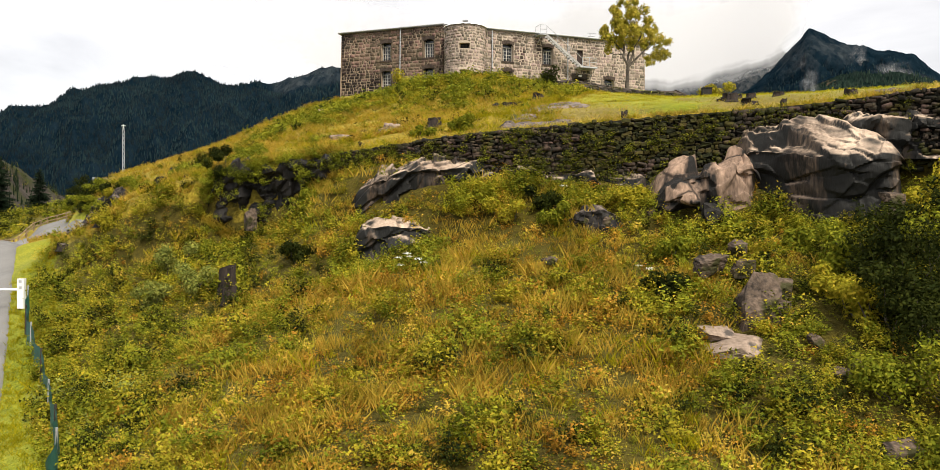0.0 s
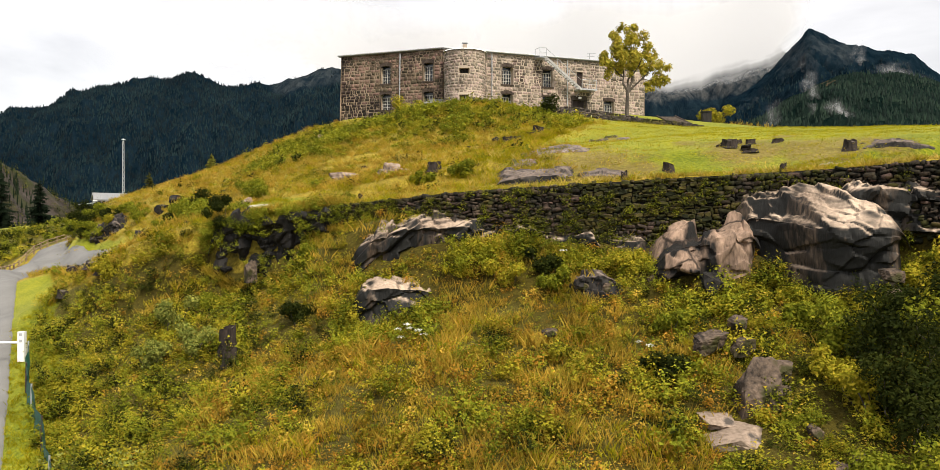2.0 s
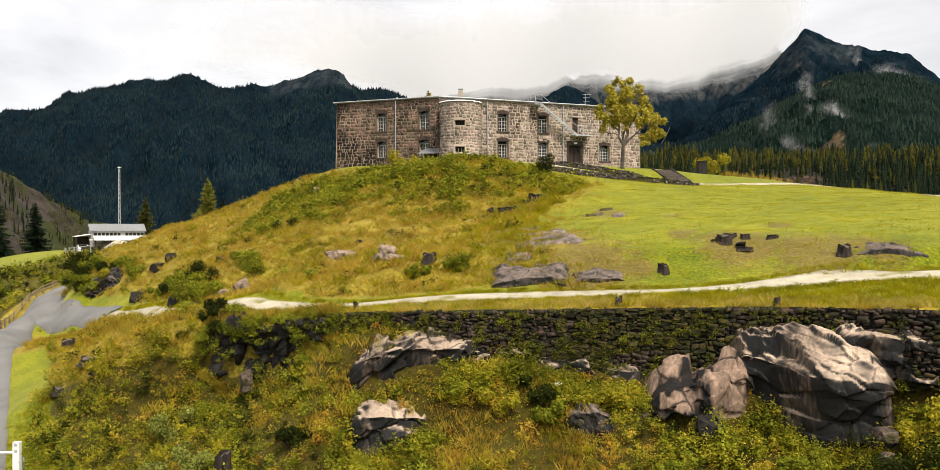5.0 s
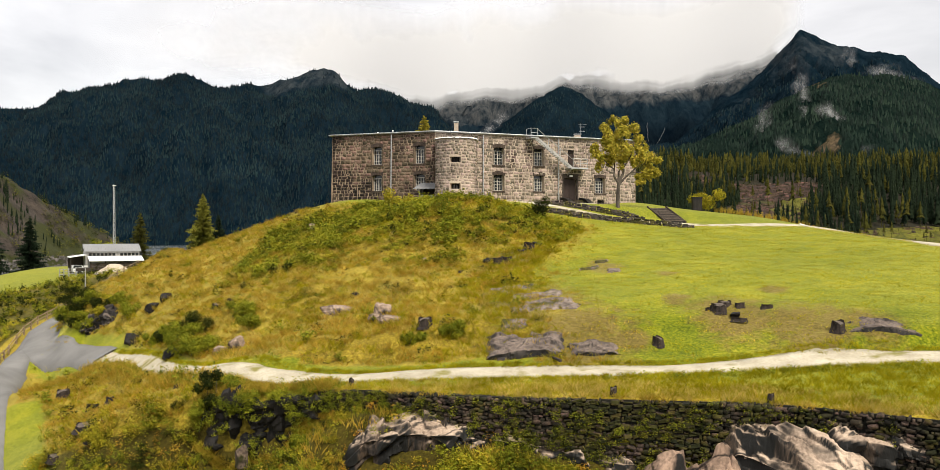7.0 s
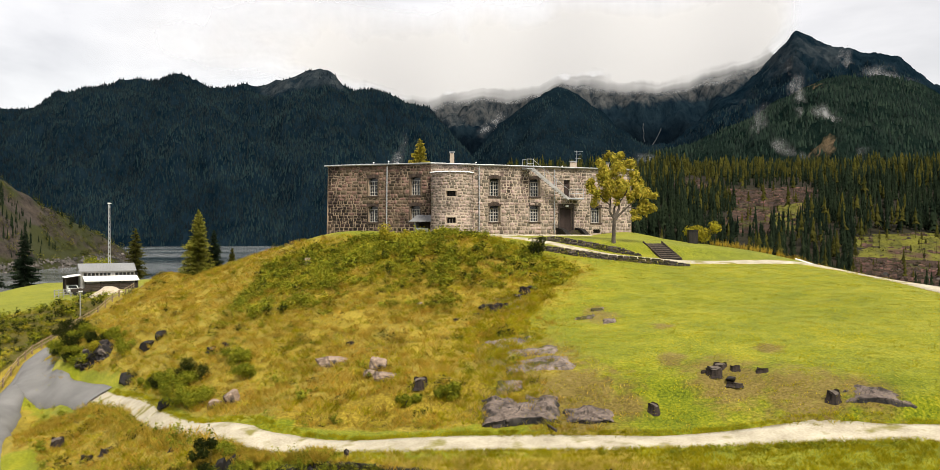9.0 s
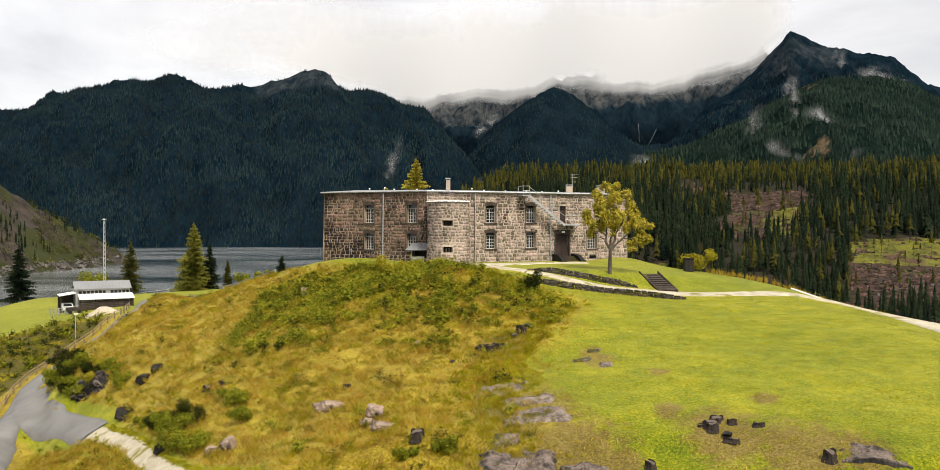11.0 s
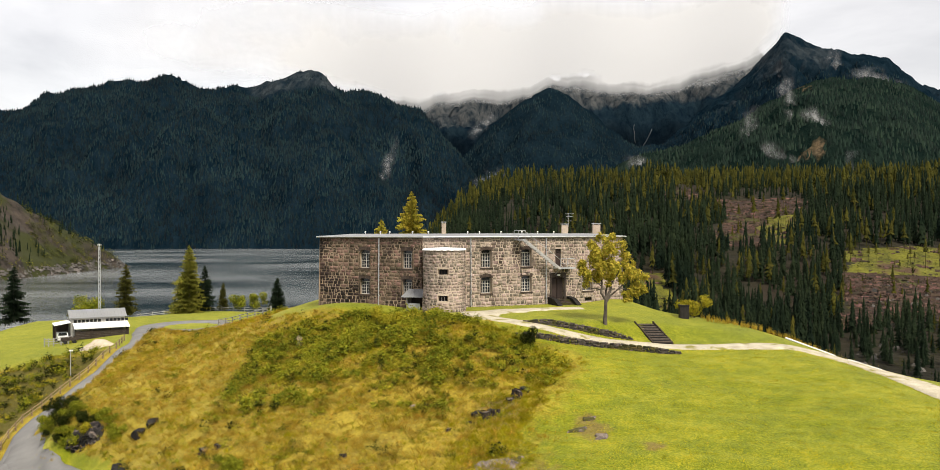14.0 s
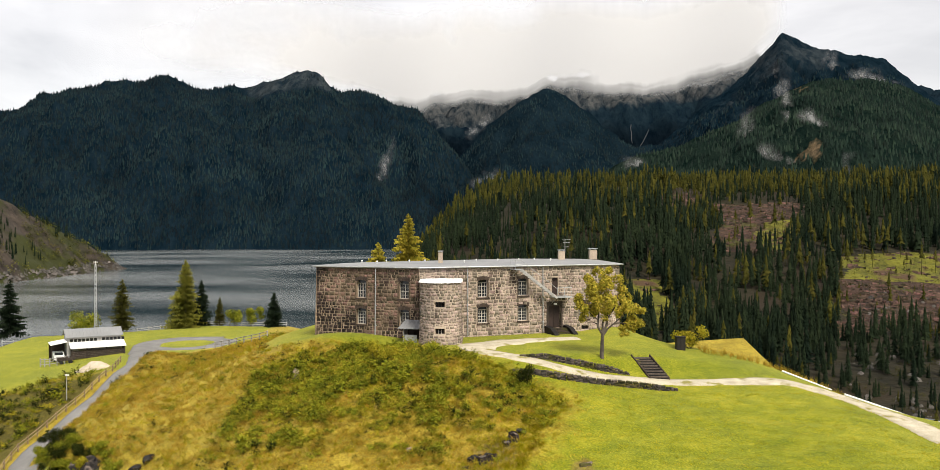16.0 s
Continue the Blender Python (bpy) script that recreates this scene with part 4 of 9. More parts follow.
ty = 130 + 720 * rng.random(34000) ** 1.1
tb = rng.uniform(-0.16, 0.68, 34000)
tx = tb * ty
ok = ~cleared(tx, ty) & (far_hill(tx, ty) > -18.5) & (rng.random(34000) < np.clip(0.42 + (ty - 200) / 650, 0.36, 0.72) * np.where(ty > 720, 0.35, 1.0))
ok &= ~((ty < 190) & (tx < 45)) & ~((ty < 300) & (rng.random(34000) < 0.35))
tx, ty = tx[ok], ty[ok]
P = np.stack([tx, ty, far_hill(tx, ty) - 0.5], 1)
slant = P[:, 0] / P[:, 1]
stand = lumps(tx, ty, 34, 6.0)
tall = (6 + 11.5 * rng.random(len(P)) ** 1.2) * np.where(ty < 260, 0.7, 1.0) * (1 + 0.3 * stand)
tall = np.where((slant > 0.42) & (ty < 330), tall * 0.75, tall)
sparse = np.where((slant > 0.45) & (ty < 350), 0.5, np.where((slant > 0.29) & (slant < 0.45) & (ty > 340) & (ty < 450), 0.42, 0.8))
keep_tree = rng.random(len(P)) < np.clip(sparse * (1 + 0.45 * lumps(tx, ty, 18, 3.0)), 0, 1)
P, tall, tx, ty = P[keep_tree], tall[keep_tree], tx[keep_tree], ty[keep_tree]
yellow = (rng.random(len(P)) < np.clip(0.10 + 0.08 * ((ty < 470) & (tx > 80)) + 0.5 * (ty > 585) + 0.32 * lumps(tx, ty, 45, 3.0) + 0.1 * (tx < 80), 0, 0.8))
spruces = [conifer_shape(rng, 7, b, w, 4) for b, w in ((0.05, 0.13), (0.12, 0.115), (0.3, 0.105), (0.08, 0.15), (0.45, 0.10), (0.1, 0.11))]
larches = [conifer_shape(rng, 6, b, w, 4, 0.4) for b, w in ((0.25, 0.145), (0.45, 0.125), (0.15, 0.16), (0.55, 0.12))]
fine_spruces = [conifer_shape(rng, 12, b, w, 6, 0.45) for b, w in ((0.04, 0.14), (0.1, 0.12), (0.2, 0.11), (0.06, 0.155), (0.12, 0.13))]
fine_larches = [conifer_shape(rng, 10, b, w, 5, 0.6) for b, w in ((0.2, 0.15), (0.3, 0.13), (0.12, 0.17))]
close = ty < 415
for name, label, mask, shapes, mat in (("spruce_forest", "tall dark green spruces on the wooded rise", ~yellow & ~close, spruces, NEEDLE), ("larch_forest", "yellow-green larches among the spruces", yellow & ~close, larches, LARCH), ("spruce_forest", "dark green spruces in the ravine behind the fort", ~yellow & close, fine_spruces, NEEDLE), ("larch_forest", "yellow-green larches in the ravine behind the fort", yellow & close, fine_larches, LARCH)):
    V, F = spread(shapes, P[mask], tall[mask], rng.random(mask.sum()) * 6.28, rng)
    stuff(name, V, F, mat, label, "forest")
lx, ly = rng.uniform(0.22, 0.62, 1500), rng.uniform(320, 640, 1500)
lx = lx * ly
ok = cleared(lx, ly) & (rng.random(1500) < 0.3)
Q = np.stack([lx, ly, far_hill(lx, ly) - 0.3], 1)[ok]
V, F = spread(larches, Q, 2 + 14 * rng.random(len(Q)) ** 3.0, rng.random(len(Q)) * 6.28, rng)
stuff("young_larches", V, F, LARCH, "scattered yellow-green larches left on the felled slopes", "forest")
# lone tall stems and slash on the cleared ground
qx, qy = rng.uniform(0.2, 0.62, 16000), rng.uniform(225, 640, 16000)
qx = qx * qy
ok = cleared(qx, qy)
Q = np.stack([qx[ok], qy[ok], far_hill(qx[ok], qy[ok])], 1)
log = np.array([(-1, -.09, 0), (1, -.06, 0.02), (1, .06, 0.02), (-1, .09, 0), (-1, 0, .22), (1, 0, .16)])
logf = np.array([(0, 1, 5), (0, 5, 4), (2, 3, 4), (2, 4, 5)])
Q = Q[~grassed(Q[:, 0], Q[:, 1]) | (rng.random(len(Q)) < 0.15)]
lop = rng.uniform(0.3, 1.9, len(Q))
V, F = scattered((log, logf), Q, np.stack([lop, lop * 1.4, lop * rng.uniform(1.0, 4.0, len(Q))], 1), rng.random(len(Q)) * 6.28)
stuff("slash", V, F, SLASH, "grey-brown felled branches and logs on cleared ground", "brushwood")
chip = np.array([(-1, -.7, -.2), (1, -.8, -.2), (.9, .8, -.2), (-.8, .9, -.2), (-.5, -.3, .8), (.6, -.4, .65), (.3, .5, .9)])
chipf = np.array([(0, 1, 5), (0, 5, 4), (1, 2, 5), (2, 6, 5), (2, 3, 6), (3, 4, 6), (3, 0, 4), (4, 5, 6)])
cq = Q[rng.random(len(Q)) < 0.12]
V, F = scattered((chip, chipf), cq, rng.uniform(0.3, 1.1, len(cq)), rng.random(len(cq)) * 6.28)
stuff("root_plates", V, F, SLASH, "dark upturned roots and stumps on felled ground", "brushwood")
ry = rng.uniform(180, 380, 200)
ry[:70] = rng.uniform(330, 390, 70)
ry[70:] = rng.uniform(180, 300, 130)
rx = rng.uniform(0.45, 0.62, 200) * ry
V, F = scattered((chip, chipf), np.stack([rx, ry, far_hill(rx, ry)], 1), rng.uniform(0.3, 1.2, 200) ** 1.8, rng.random(200) * 6.28)
stuff("boulders", V, F, SHOREROCK, "pale grey boulders in the ravine", "rocks")

# hillside across the bay
sx, sy = np.meshgrid(np.linspace(-760, -425, 90), np.linspace(480, 1160, 120))
up = np.minimum((-450 - sx + 6 * lumps(sx, sy, 24)) * 1.1, (1120 - sy) * 0.55)
bayZ = np.maximum(-16 + up, -30) + 4.5 * lumps(sx, sy, 19) * np.clip(up / 25, 0, 1)
tagged(grid_mesh("hillside_left", sx, sy, bayZ, SCREE), "scrubby hillside with scree falling to the lake", "hillside", kind="structure")

# ---- building blocks ----


def thing(name, at, label, category, group="", turn=0.0):
    ob = new(name)
    ob.matrix_basis = pose(*at, 0, 0, turn)
    return tagged(ob, label, category, group)


def part(name, bm, mat, parent, label=""):
    """Links a bmesh as one mesh under a thing or a part, in the thing's own coordinates."""
    me = bpy.data.meshes.new(name)
    bm.to_mesh(me)
    bm.free()
    me.materials.append(mat)
    ob = new(name, me)
    ob.parent = parent
    return tagged(ob, label) if label else ob


def own(name, at, bm, mat, label, category, group="", turn=0.0, kind=""):
    me = bpy.data.meshes.new(name)
    bm.to_mesh(me)
    bm.free()
    me.materials.append(mat)
    ob = new(name, me)
    ob.matrix_basis = pose(*at, 0, 0, turn)
    return tagged(ob, label, category, group, kind)


def box(bm, x0, x1, y0, y1, z0, z1, m=None):
    v = [Vector((x, y, z)) for z in (z0, z1) for x, y in ((x0, y0), (x1, y0), (x1, y1), (x0, y1))]
    v = [bm.verts.new(m @ p if m else p) for p in v]
    for f in ((3, 2, 1, 0), (4, 5, 6, 7), (0, 1, 5, 4), (1, 2, 6, 5), (2, 3, 7, 6), (3, 0, 4, 7)):
        bm.faces.new([v[i] for i in f])
    return bm


def boxes(*sets, m=None):
    bm = bmesh.new()
    for s in sets:
        box(bm, *s, m=m)
    return bm


def bar(bm, a, b, r, r2=None, sides=6):
    """A round bar from a to b."""
    a, b = Vector(a), Vector(b)
    r2 = r if r2 is None else r2
    q = (b - a).to_track_quat("Z", "Y")
    rings = []
    for p, rad in ((a, r), (b, r2)):
        rings.append([bm.verts.new(p + q @ Vector((math.cos(2 * math.pi * i / sides) * rad, math.sin(2 * math.pi * i / sides) * rad, 0))) for i in range(sides)])
    for i in range(sides):
        bm.faces.new((rings[0][i], rings[0][(i + 1) % sides], rings[1][(i + 1) % sides], rings[1][i]))
    bm.faces.new(rings[0][::-1])
    bm.faces.new(rings[1])
    return bm


def bars(*sets, sides=6):
    bm = bmesh.new()
    for s in sets:
        bar(bm, *s, sides=sides)
    return bm


def blocks(place, length, z0, z1, holes, rng, high=(0.24, 0.42), wide=(0.22, 0.74), joint=0.045, proud=0.06):
    """Squared rubble masonry as arrays: courses of blocks with bevelled faces; place(s, z, out) gives the point."""
    V, F = [], []
    z = z0
    while z < z1 - 0.05:
        h = min(rng.uniform(*high), z1 - z)
        mid = z + h / 2
        cuts = sorted((a, b) for a, b, c, d in holes if c - 0.05 < mid < d + 0.05)
        free, at = [], 0.0
        for a, b in cuts:
            if a > at:
                free.append((at, a))
            at = max(at, b)
        if at < length:
            free.append((at, length))
        for a, b in free:
            s = a
            while s < b - 0.02:
                w = rng.uniform(*wide)
                if b - s - w < 0.2:
                    w = b - s
                e = s + w
                cuts2 = [0.0, rng.uniform(0.38, 0.62), 1.0] if w < 0.42 and rng.random() < 0.45 else [0.0, 1.0]
                for lo_, hi_ in zip(cuts2, cuts2[1:]):
                    g = joint * 0.5 * rng.uniform(0.6, 1.8)
                    out = proud * rng.uniform(0.35, 1.15)
                    j = rng.uniform(-0.042, 0.042, 8)
                    ins = rng.uniform(0.012, 0.05, 8)
                    low, top = z + h * lo_ + g, z + h * hi_ - g
                    corner = ((s + g + abs(j[0]), low + j[1]), (e - g - abs(j[2]), low + j[3]), (e - g - abs(j[4]), top + j[5]), (s + g + abs(j[6]), top + j[7]))
                    n = len(V)
                    for ss, zz in corner:
                        V.append(place(ss, zz, 0.0))
                    for k, (ss, zz) in enumerate(corner):
                        V.append(place(ss + (ins[k] if k in (0, 3) else -ins[k]), zz + (ins[k + 4] if k < 2 else -ins[k + 4]), out))
                    F += [(n + 4, n + 5, n + 6, n + 7), (n, n + 1, n + 5, n + 4), (n + 1, n + 2, n + 6, n + 5), (n + 2, n + 3, n + 7, n + 6), (n + 3, n, n + 4, n + 7)]
                s = e
        z += h
    return np.array(V), np.array(F)


def pierced(place, length, z0, z1, holes, thick):
    """A wall with openings that go through it: outer face, inner face, reveals and ends."""
    bm = bmesh.new()
    S = sorted({0.0, length, *[h[0] for h in holes], *[h[1] for h in holes]})
    Z = sorted({z0, 24.6, 25.2, 25.8, 26.5, z1, *[h[2] for h in holes], *[h[3] for h in holes]})

    def quad(*pts):
        bm.faces.new([bm.verts.new(place(*p)) for p in pts])
    for a, b in zip(S, S[1:]):
        for c, d in zip(Z, Z[1:]):
            if any(h[0] <= a and b <= h[1] and h[2] <= c and d <= h[3] for h in holes):
                continue
            quad((a, c, 0), (b, c, 0), (b, d, 0), (a, d, 0))
            quad((b, c, -thick), (a, c, -thick), (a, d, -thick), (b, d, -thick))
    for a, b, c, d in holes:
        quad((a, c, 0), (a, c, -thick), (b, c, -thick), (b, c, 0))
        quad((a, d, -thick), (a, d, 0), (b, d, 0), (b, d, -thick))
        quad((a, c, -thick), (a, c, 0), (a, d, 0), (a, d, -thick))
        quad((b, c, 0), (b, c, -thick), (b, d, -thick), (b, d, 0))
    quad((0, z1, 0), (length, z1, 0), (length, z1, -thick), (0, z1, -thick))
    for s in (0, length):
        quad((s, z0, 0), (s, z1, 0), (s, z1, -thick), (s, z0, -thick))
    return bm


# ---- the fort ----
CORNER_W, CORNER_M, CORNER_E = Vector((-16.4, 94.2)), Vector((-4.6, 90.0)), Vector((18.55, 99.34))
FOOT, EAVE = 24.0, 32.5
fort = thing("fort", (0, 0, 0), "two-storey brown and grey rubble stone fort with flat roof", "fort")


def along(p, q, batter=0.0):
    u = (q - p).normalized()
    n = Vector((u.y, -u.x))

    def place(s, z, out):
        o = out + batter * max(0.0, (26.5 - z) / 2.5) ** 2
        v = p + u * s + n * o
        return (v.x, v.y, z)
    return place, (q - p).length


west, west_len = along(CORNER_W, CORNER_M, 0.35)
east, east_len = along(CORNER_M, CORNER_E, 0.12)
WEST_HOLES = [(5.0, 6.2, 29.2, 31.15), (5.0, 6.2, 26.3, 28.05), (10.1, 11.3, 29.2, 31.15), (10.1, 11.3, 26.3, 28.05)]
EAST_WINDOWS = [(6.8, 8.05, 29.2, 31.15), (6.8, 8.05, 26.35, 28.15), (11.7, 12.95, 29.25, 31.18), (11.7, 12.95, 26.4, 28.18), (19.55, 20.85, 26.3, 28.1)]
DOORWAY, HIGH_DOOR, VENT = (15.5, 17.1, 25.4, 28.3), (16.0, 16.8, 29.2, 31.2), (19.85, 20.8, 25.1, 25.6)
w_west = part("front_wall", pierced(west, west_len, FOOT, EAVE, WEST_HOLES, 0.9), MORTAR_DARK, fort, "brown rubble wall with pale lime joints")
w_east = part("front_wall", pierced(east, east_len, FOOT, EAVE, EAST_WINDOWS + [DOORWAY, HIGH_DOOR, VENT], 0.9), MORTAR, fort, "pale weathered rubble wall")
stone_rng = np.random.default_rng(3)


def masonry(name, place, length, z0, z1, holes, mat, parent, **kw):
    V, F = blocks(place, length, z0, z1, holes, stone_rng, **kw)
    ob = stuff(name, V, F, mat, "", "")
    ob.parent = parent
    return tagged(ob, kind="stuff")


def widened(holes, d):
    return [(a - d, b + d, c - d * 0.4, e + d) for a, b, c, e in holes]


masonry("masonry", west, west_len, FOOT, EAVE - 0.02, widened(WEST_HOLES, 0.14), STONE_BROWN, w_west)
masonry("masonry", east, east_len, FOOT, EAVE - 0.02, widened(EAST_WINDOWS, 0.14) + [DOORWAY, HIGH_DOOR, VENT], STONE_PALE, w_east)
ne, n_ = Vector((17.5, 111.0)), Vector((6.0, 112.0))
nw = Vector((-15.4, 97.2))
for a, b in ((CORNER_E, ne), (ne, n_), (n_, nw), (nw, CORNER_W)):
    pl, ln = along(a, b)
    side = part("side_wall", pierced(pl, ln, FOOT, EAVE, [], 0.8), MORTAR_DARK, fort)
    if a in (CORNER_E, nw):
        masonry("masonry", pl, ln, FOOT, EAVE - 0.02, [], STONE_BROWN if a == nw else STONE_PALE, side)

# roof: overhanging sheet, slightly crowned
bm = bmesh.new()
ring = [(-16.75, 94.0), (-4.6, 89.65), (18.95, 99.15), (17.9, 111.4), (6.0, 112.4), (-15.7, 97.5)]
inner = [(-13.0, 95.1), (-4.0, 93.6), (15.8, 101.4), (15.2, 108.0), (6.4, 108.6), (-11.5, 97.0)]
r0 = [bm.verts.new((x, y, EAVE + 0.004)) for x, y in ring]
r1 = [bm.verts.new((x, y, EAVE + 0.17)) for x, y in ring]
r2 = [bm.verts.new((x, y, EAVE + 0.42)) for x, y in inner]
for i in range(6):
    j = (i + 1) % 6
    bm.faces.new((r0[i], r0[j], r1[j], r1[i]))
    bm.faces.new((r1[i], r1[j], r2[j], r2[i]))
bm.faces.new(r2)
bm.faces.new(r0[::-1])
roof = part("roof", bm, METALROOF, fort, "flat grey sheet-metal roof")
edge = bmesh.new()
for a, b in zip(ring, ring[1:] + ring[:1]):
    bar(edge, (*a, EAVE + 0.1), (*b, EAVE + 0.1), 0.07)
part("gutter", edge, GALVANISED, roof)
for k, (x, y) in enumerate(((-11.5, 95.9), (-8.8, 96.9), (-6.2, 97.4), (-4.4, 97.9), (1.6, 99.5), (4.2, 100.8), (6.8, 102.2), (8.8, 103.2), (-9.6, 94.2), (0.2, 95.4), (10.6, 101.4))):
    b = bars(((x, y, EAVE + 0.35), (x, y, EAVE + 0.58), 0.03))
    bmesh.ops.create_icosphere(b, subdivisions=1, radius=0.11, matrix=Matrix.Translation((x, y, EAVE + 0.62)))
    part("roof_knob", b, WHITEPAINT, roof)
for (x, y, w, h, cap) in ((-2.5, 95.0, 0.24, 1.3, 0.3), (12.45, 106.0, 0.4, 1.15, 0.46), (17.0, 109.8, 0.48, 1.25, 0.58)):
    ch = part("chimney", boxes((x - w, x + w, y - w, y + w, EAVE + 0.3, EAVE + 0.3 + h)), MORTAR, roof, "pale rendered chimney")
    part("chimney_cap", boxes((x - cap, x + cap, y - cap, y + cap, EAVE + 0.42 + h, EAVE + 0.50 + h), (x - w * .8, x - w * .6, y - w * .8, y + w * .8, EAVE + 0.3 + h, EAVE + 0.42 + h), (x + w * .6, x + w * .8, y - w * .8, y + w * .8, EAVE + 0.3 + h, EAVE + 0.42 + h)), GALVANISED, ch)
aer = [((12.9, 106, EAVE + 1.2), (12.9, 106, EAVE + 3.0), 0.03)]
for z, w in ((2.9, 0.75), (2.55, 0.6), (2.0, 0.5)):
    aer.append(((12.9 - w * 0.4, 106, EAVE + z), (12.9 + w, 106, EAVE + z), 0.022))
    for k in range(5):
        x = 12.9 - w * 0.4 + k * w * 0.33
        aer.append(((x, 105.75, EAVE + z), (x, 106.25, EAVE + z), 0.014))
part("aerial", bars(*aer, sides=4), GALVANISED, roof)


def window(place, hole, rows=4, cols=3, arched=True, deep=0.40):
    """A barred casement set back in its opening, with its surround of dressed stones."""
    a, b, c, d = hole
    f = 0.07

    def cell(bm, s0, s1, z0, z1, o0, o1):
        v = [bm.verts.new(place(s, z, o)) for o in (o0, o1) for s, z in ((s0, z0), (s1, z0), (s1, z1), (s0, z1))]
        for q in ((3, 2, 1, 0), (4, 5, 6, 7), (0, 1, 5, 4), (1, 2, 6, 5), (2, 3, 7, 6), (3, 0, 4, 7)):
            bm.faces.new([v[i] for i in q])
    fr = bmesh.new()
    for s0, s1, z0, z1 in ((a, a + f, c, d), (b - f, b, c, d), (a + f, b - f, c, c + f), (a + f, b - f, d - 0.40, d - 0.40 + f), ((a + b) / 2 - 0.045, (a + b) / 2 + 0.045, c + f, d - 0.40)):
        cell(fr, s0, s1, z0, z1, -deep - 0.06, -deep)
    win = part("window", fr, FRAMEWHITE, fort)
    ba = bmesh.new()
    for k in range(1, cols + 1):
        s = a + (b - a) * k / (cols + 1)
        if abs(s - (a + b) / 2) > 0.05:
            cell(ba, s - 0.022, s + 0.022, c + f, d - 0.40, -deep - 0.04, -deep - 0.005)
    for k in range(1, rows):
        z = c + (d - 0.40 - c) * k / rows
        cell(ba, a + f, b - f, z - 0.022, z + 0.022, -deep - 0.045, -deep - 0.01)
    part("glazing_bars", ba, FRAMEWHITE, win)
    pn = bmesh.new()
    cell(pn, a, b, c, d, -deep - 0.10, -deep - 0.07)
    part("pane", pn, GLASS, win)
    tr = bmesh.new()
    n = 5
    for k in range(n):
        s0, s1 = a - 0.14 + (b - a + 0.28) * k / n, a - 0.14 + (b - a + 0.28) * (k + 1) / n
        rise = 0.10 * (1 - ((k - (n - 1) / 2) / ((n - 1) / 2)) ** 2) if arched else 0
        cell(tr, s0 + 0.01, s1 - 0.01, d - 0.10 + rise, d + 0.30 + rise, -0.25, 0.05)
    part("lintel", tr, TRIM, win)
    sl = bmesh.new()
    cell(sl, a - 0.14, b + 0.14, c - 0.17, c - 0.01, -0.28, 0.11)
    part("sill", sl, TRIM, win)
    for s0, s1 in ((a - 0.13, a - 0.005), (b + 0.005, b + 0.13)):
        z = c
        while z < d - 0.2:
            z2 = min(z + stone_rng.uniform(0.25, 0.45), d - 0.18)
            jb = bmesh.new()
            cell(jb, s0, s1, z + 0.01, z2 - 0.01, -0.2, 0.04)
            z = z2
            part("jamb_stone", jb, STONE_BROWN if place is west else STONE_PALE, win)


for h in WEST_HOLES:
    window(west, h)
for h in EAST_WINDOWS:
    window(east, h)


def slab(place, *cells):
    bm = bmesh.new()
    for s0, s1, z0, z1, o0, o1 in cells:
        v = [bm.verts.new(place(s, z, o)) for o in (o0, o1) for s, z in ((s0, z0), (s1, z0), (s1, z1), (s0, z1))]
        for q in ((3, 2, 1, 0), (4, 5, 6, 7), (0, 1, 5, 4), (1, 2, 6, 5), (2, 3, 7, 6), (3, 0, 4, 7)):
            bm.faces.new([v[i] for i in q])
    return bm


def rods(place, *sets, r=0.03):
    return bars(*[(place(*p), place(*q), r) for p, q in sets])


# downpipes
for pl, s in ((west, 7.4), (east, 5.5), (east, 14.75)):
    pipe = part("downpipe", rods(pl, ((s, 25.0, 0.16), (s, EAVE - 0.05, 0.16)), r=0.065), GALVANISED, fort)
    for z in (26.2, 28.4, 30.6):
        part("pipe_clip", slab(pl, (s - 0.09, s + 0.09, z, z + 0.05, 0.0, 0.2)), GALVANISED, pipe)
# main door, its leaf, frame, lamp and flight of steps
door = part("door", slab(east, (15.55, 16.28, 25.45, 27.9, -0.35, -0.27), (16.32, 17.05, 25.45, 27.9, -0.35, -0.27)), DOORWOOD, fort, "closed brown double door")
part("door_frame", slab(east, (15.3, 15.5, 25.4, 28.45, -0.3, 0.1), (17.1, 17.3, 25.4, 28.45, -0.3, 0.1), (15.5, 17.1, 27.95, 28.45, -0.3, 0.1)), DARKWOOD, door)
part("door_panel", slab(east, *[(15.65 + 0.77 * (k % 2), 16.18 + 0.77 * (k % 2), 25.6 + 1.1 * (k // 2), 26.55 + 1.1 * (k // 2), -0.268, -0.245) for k in range(4)]), DOORWOOD, door)
part("door_lamp", slab(east, (16.15, 16.45, 28.1, 28.3, 0.1, 0.35)), WHITEPAINT, door)
part("high_door", slab(east, (16.03, 16.77, 29.2, 30.75, -0.32, -0.25), (16.03, 16.77, 30.85, 31.15, -0.32, -0.25)), DOORWOOD, fort)
part("vent_grille", slab(east, *[(19.87 + 0.11 * k, 19.91 + 0.11 * k, 25.12, 25.58, -0.25, -0.2) for k in range(9)]), BLACK, fort)
flight = part("entrance_steps", slab(east, *[(15.6, 17.4, 24.2, 24.85 + 0.15 * k, 0.0 if k == 4 else 0.1, 2.2 - 0.32 * k) for k in range(5)]), WALLSTONE, fort, "dark stone entrance steps")
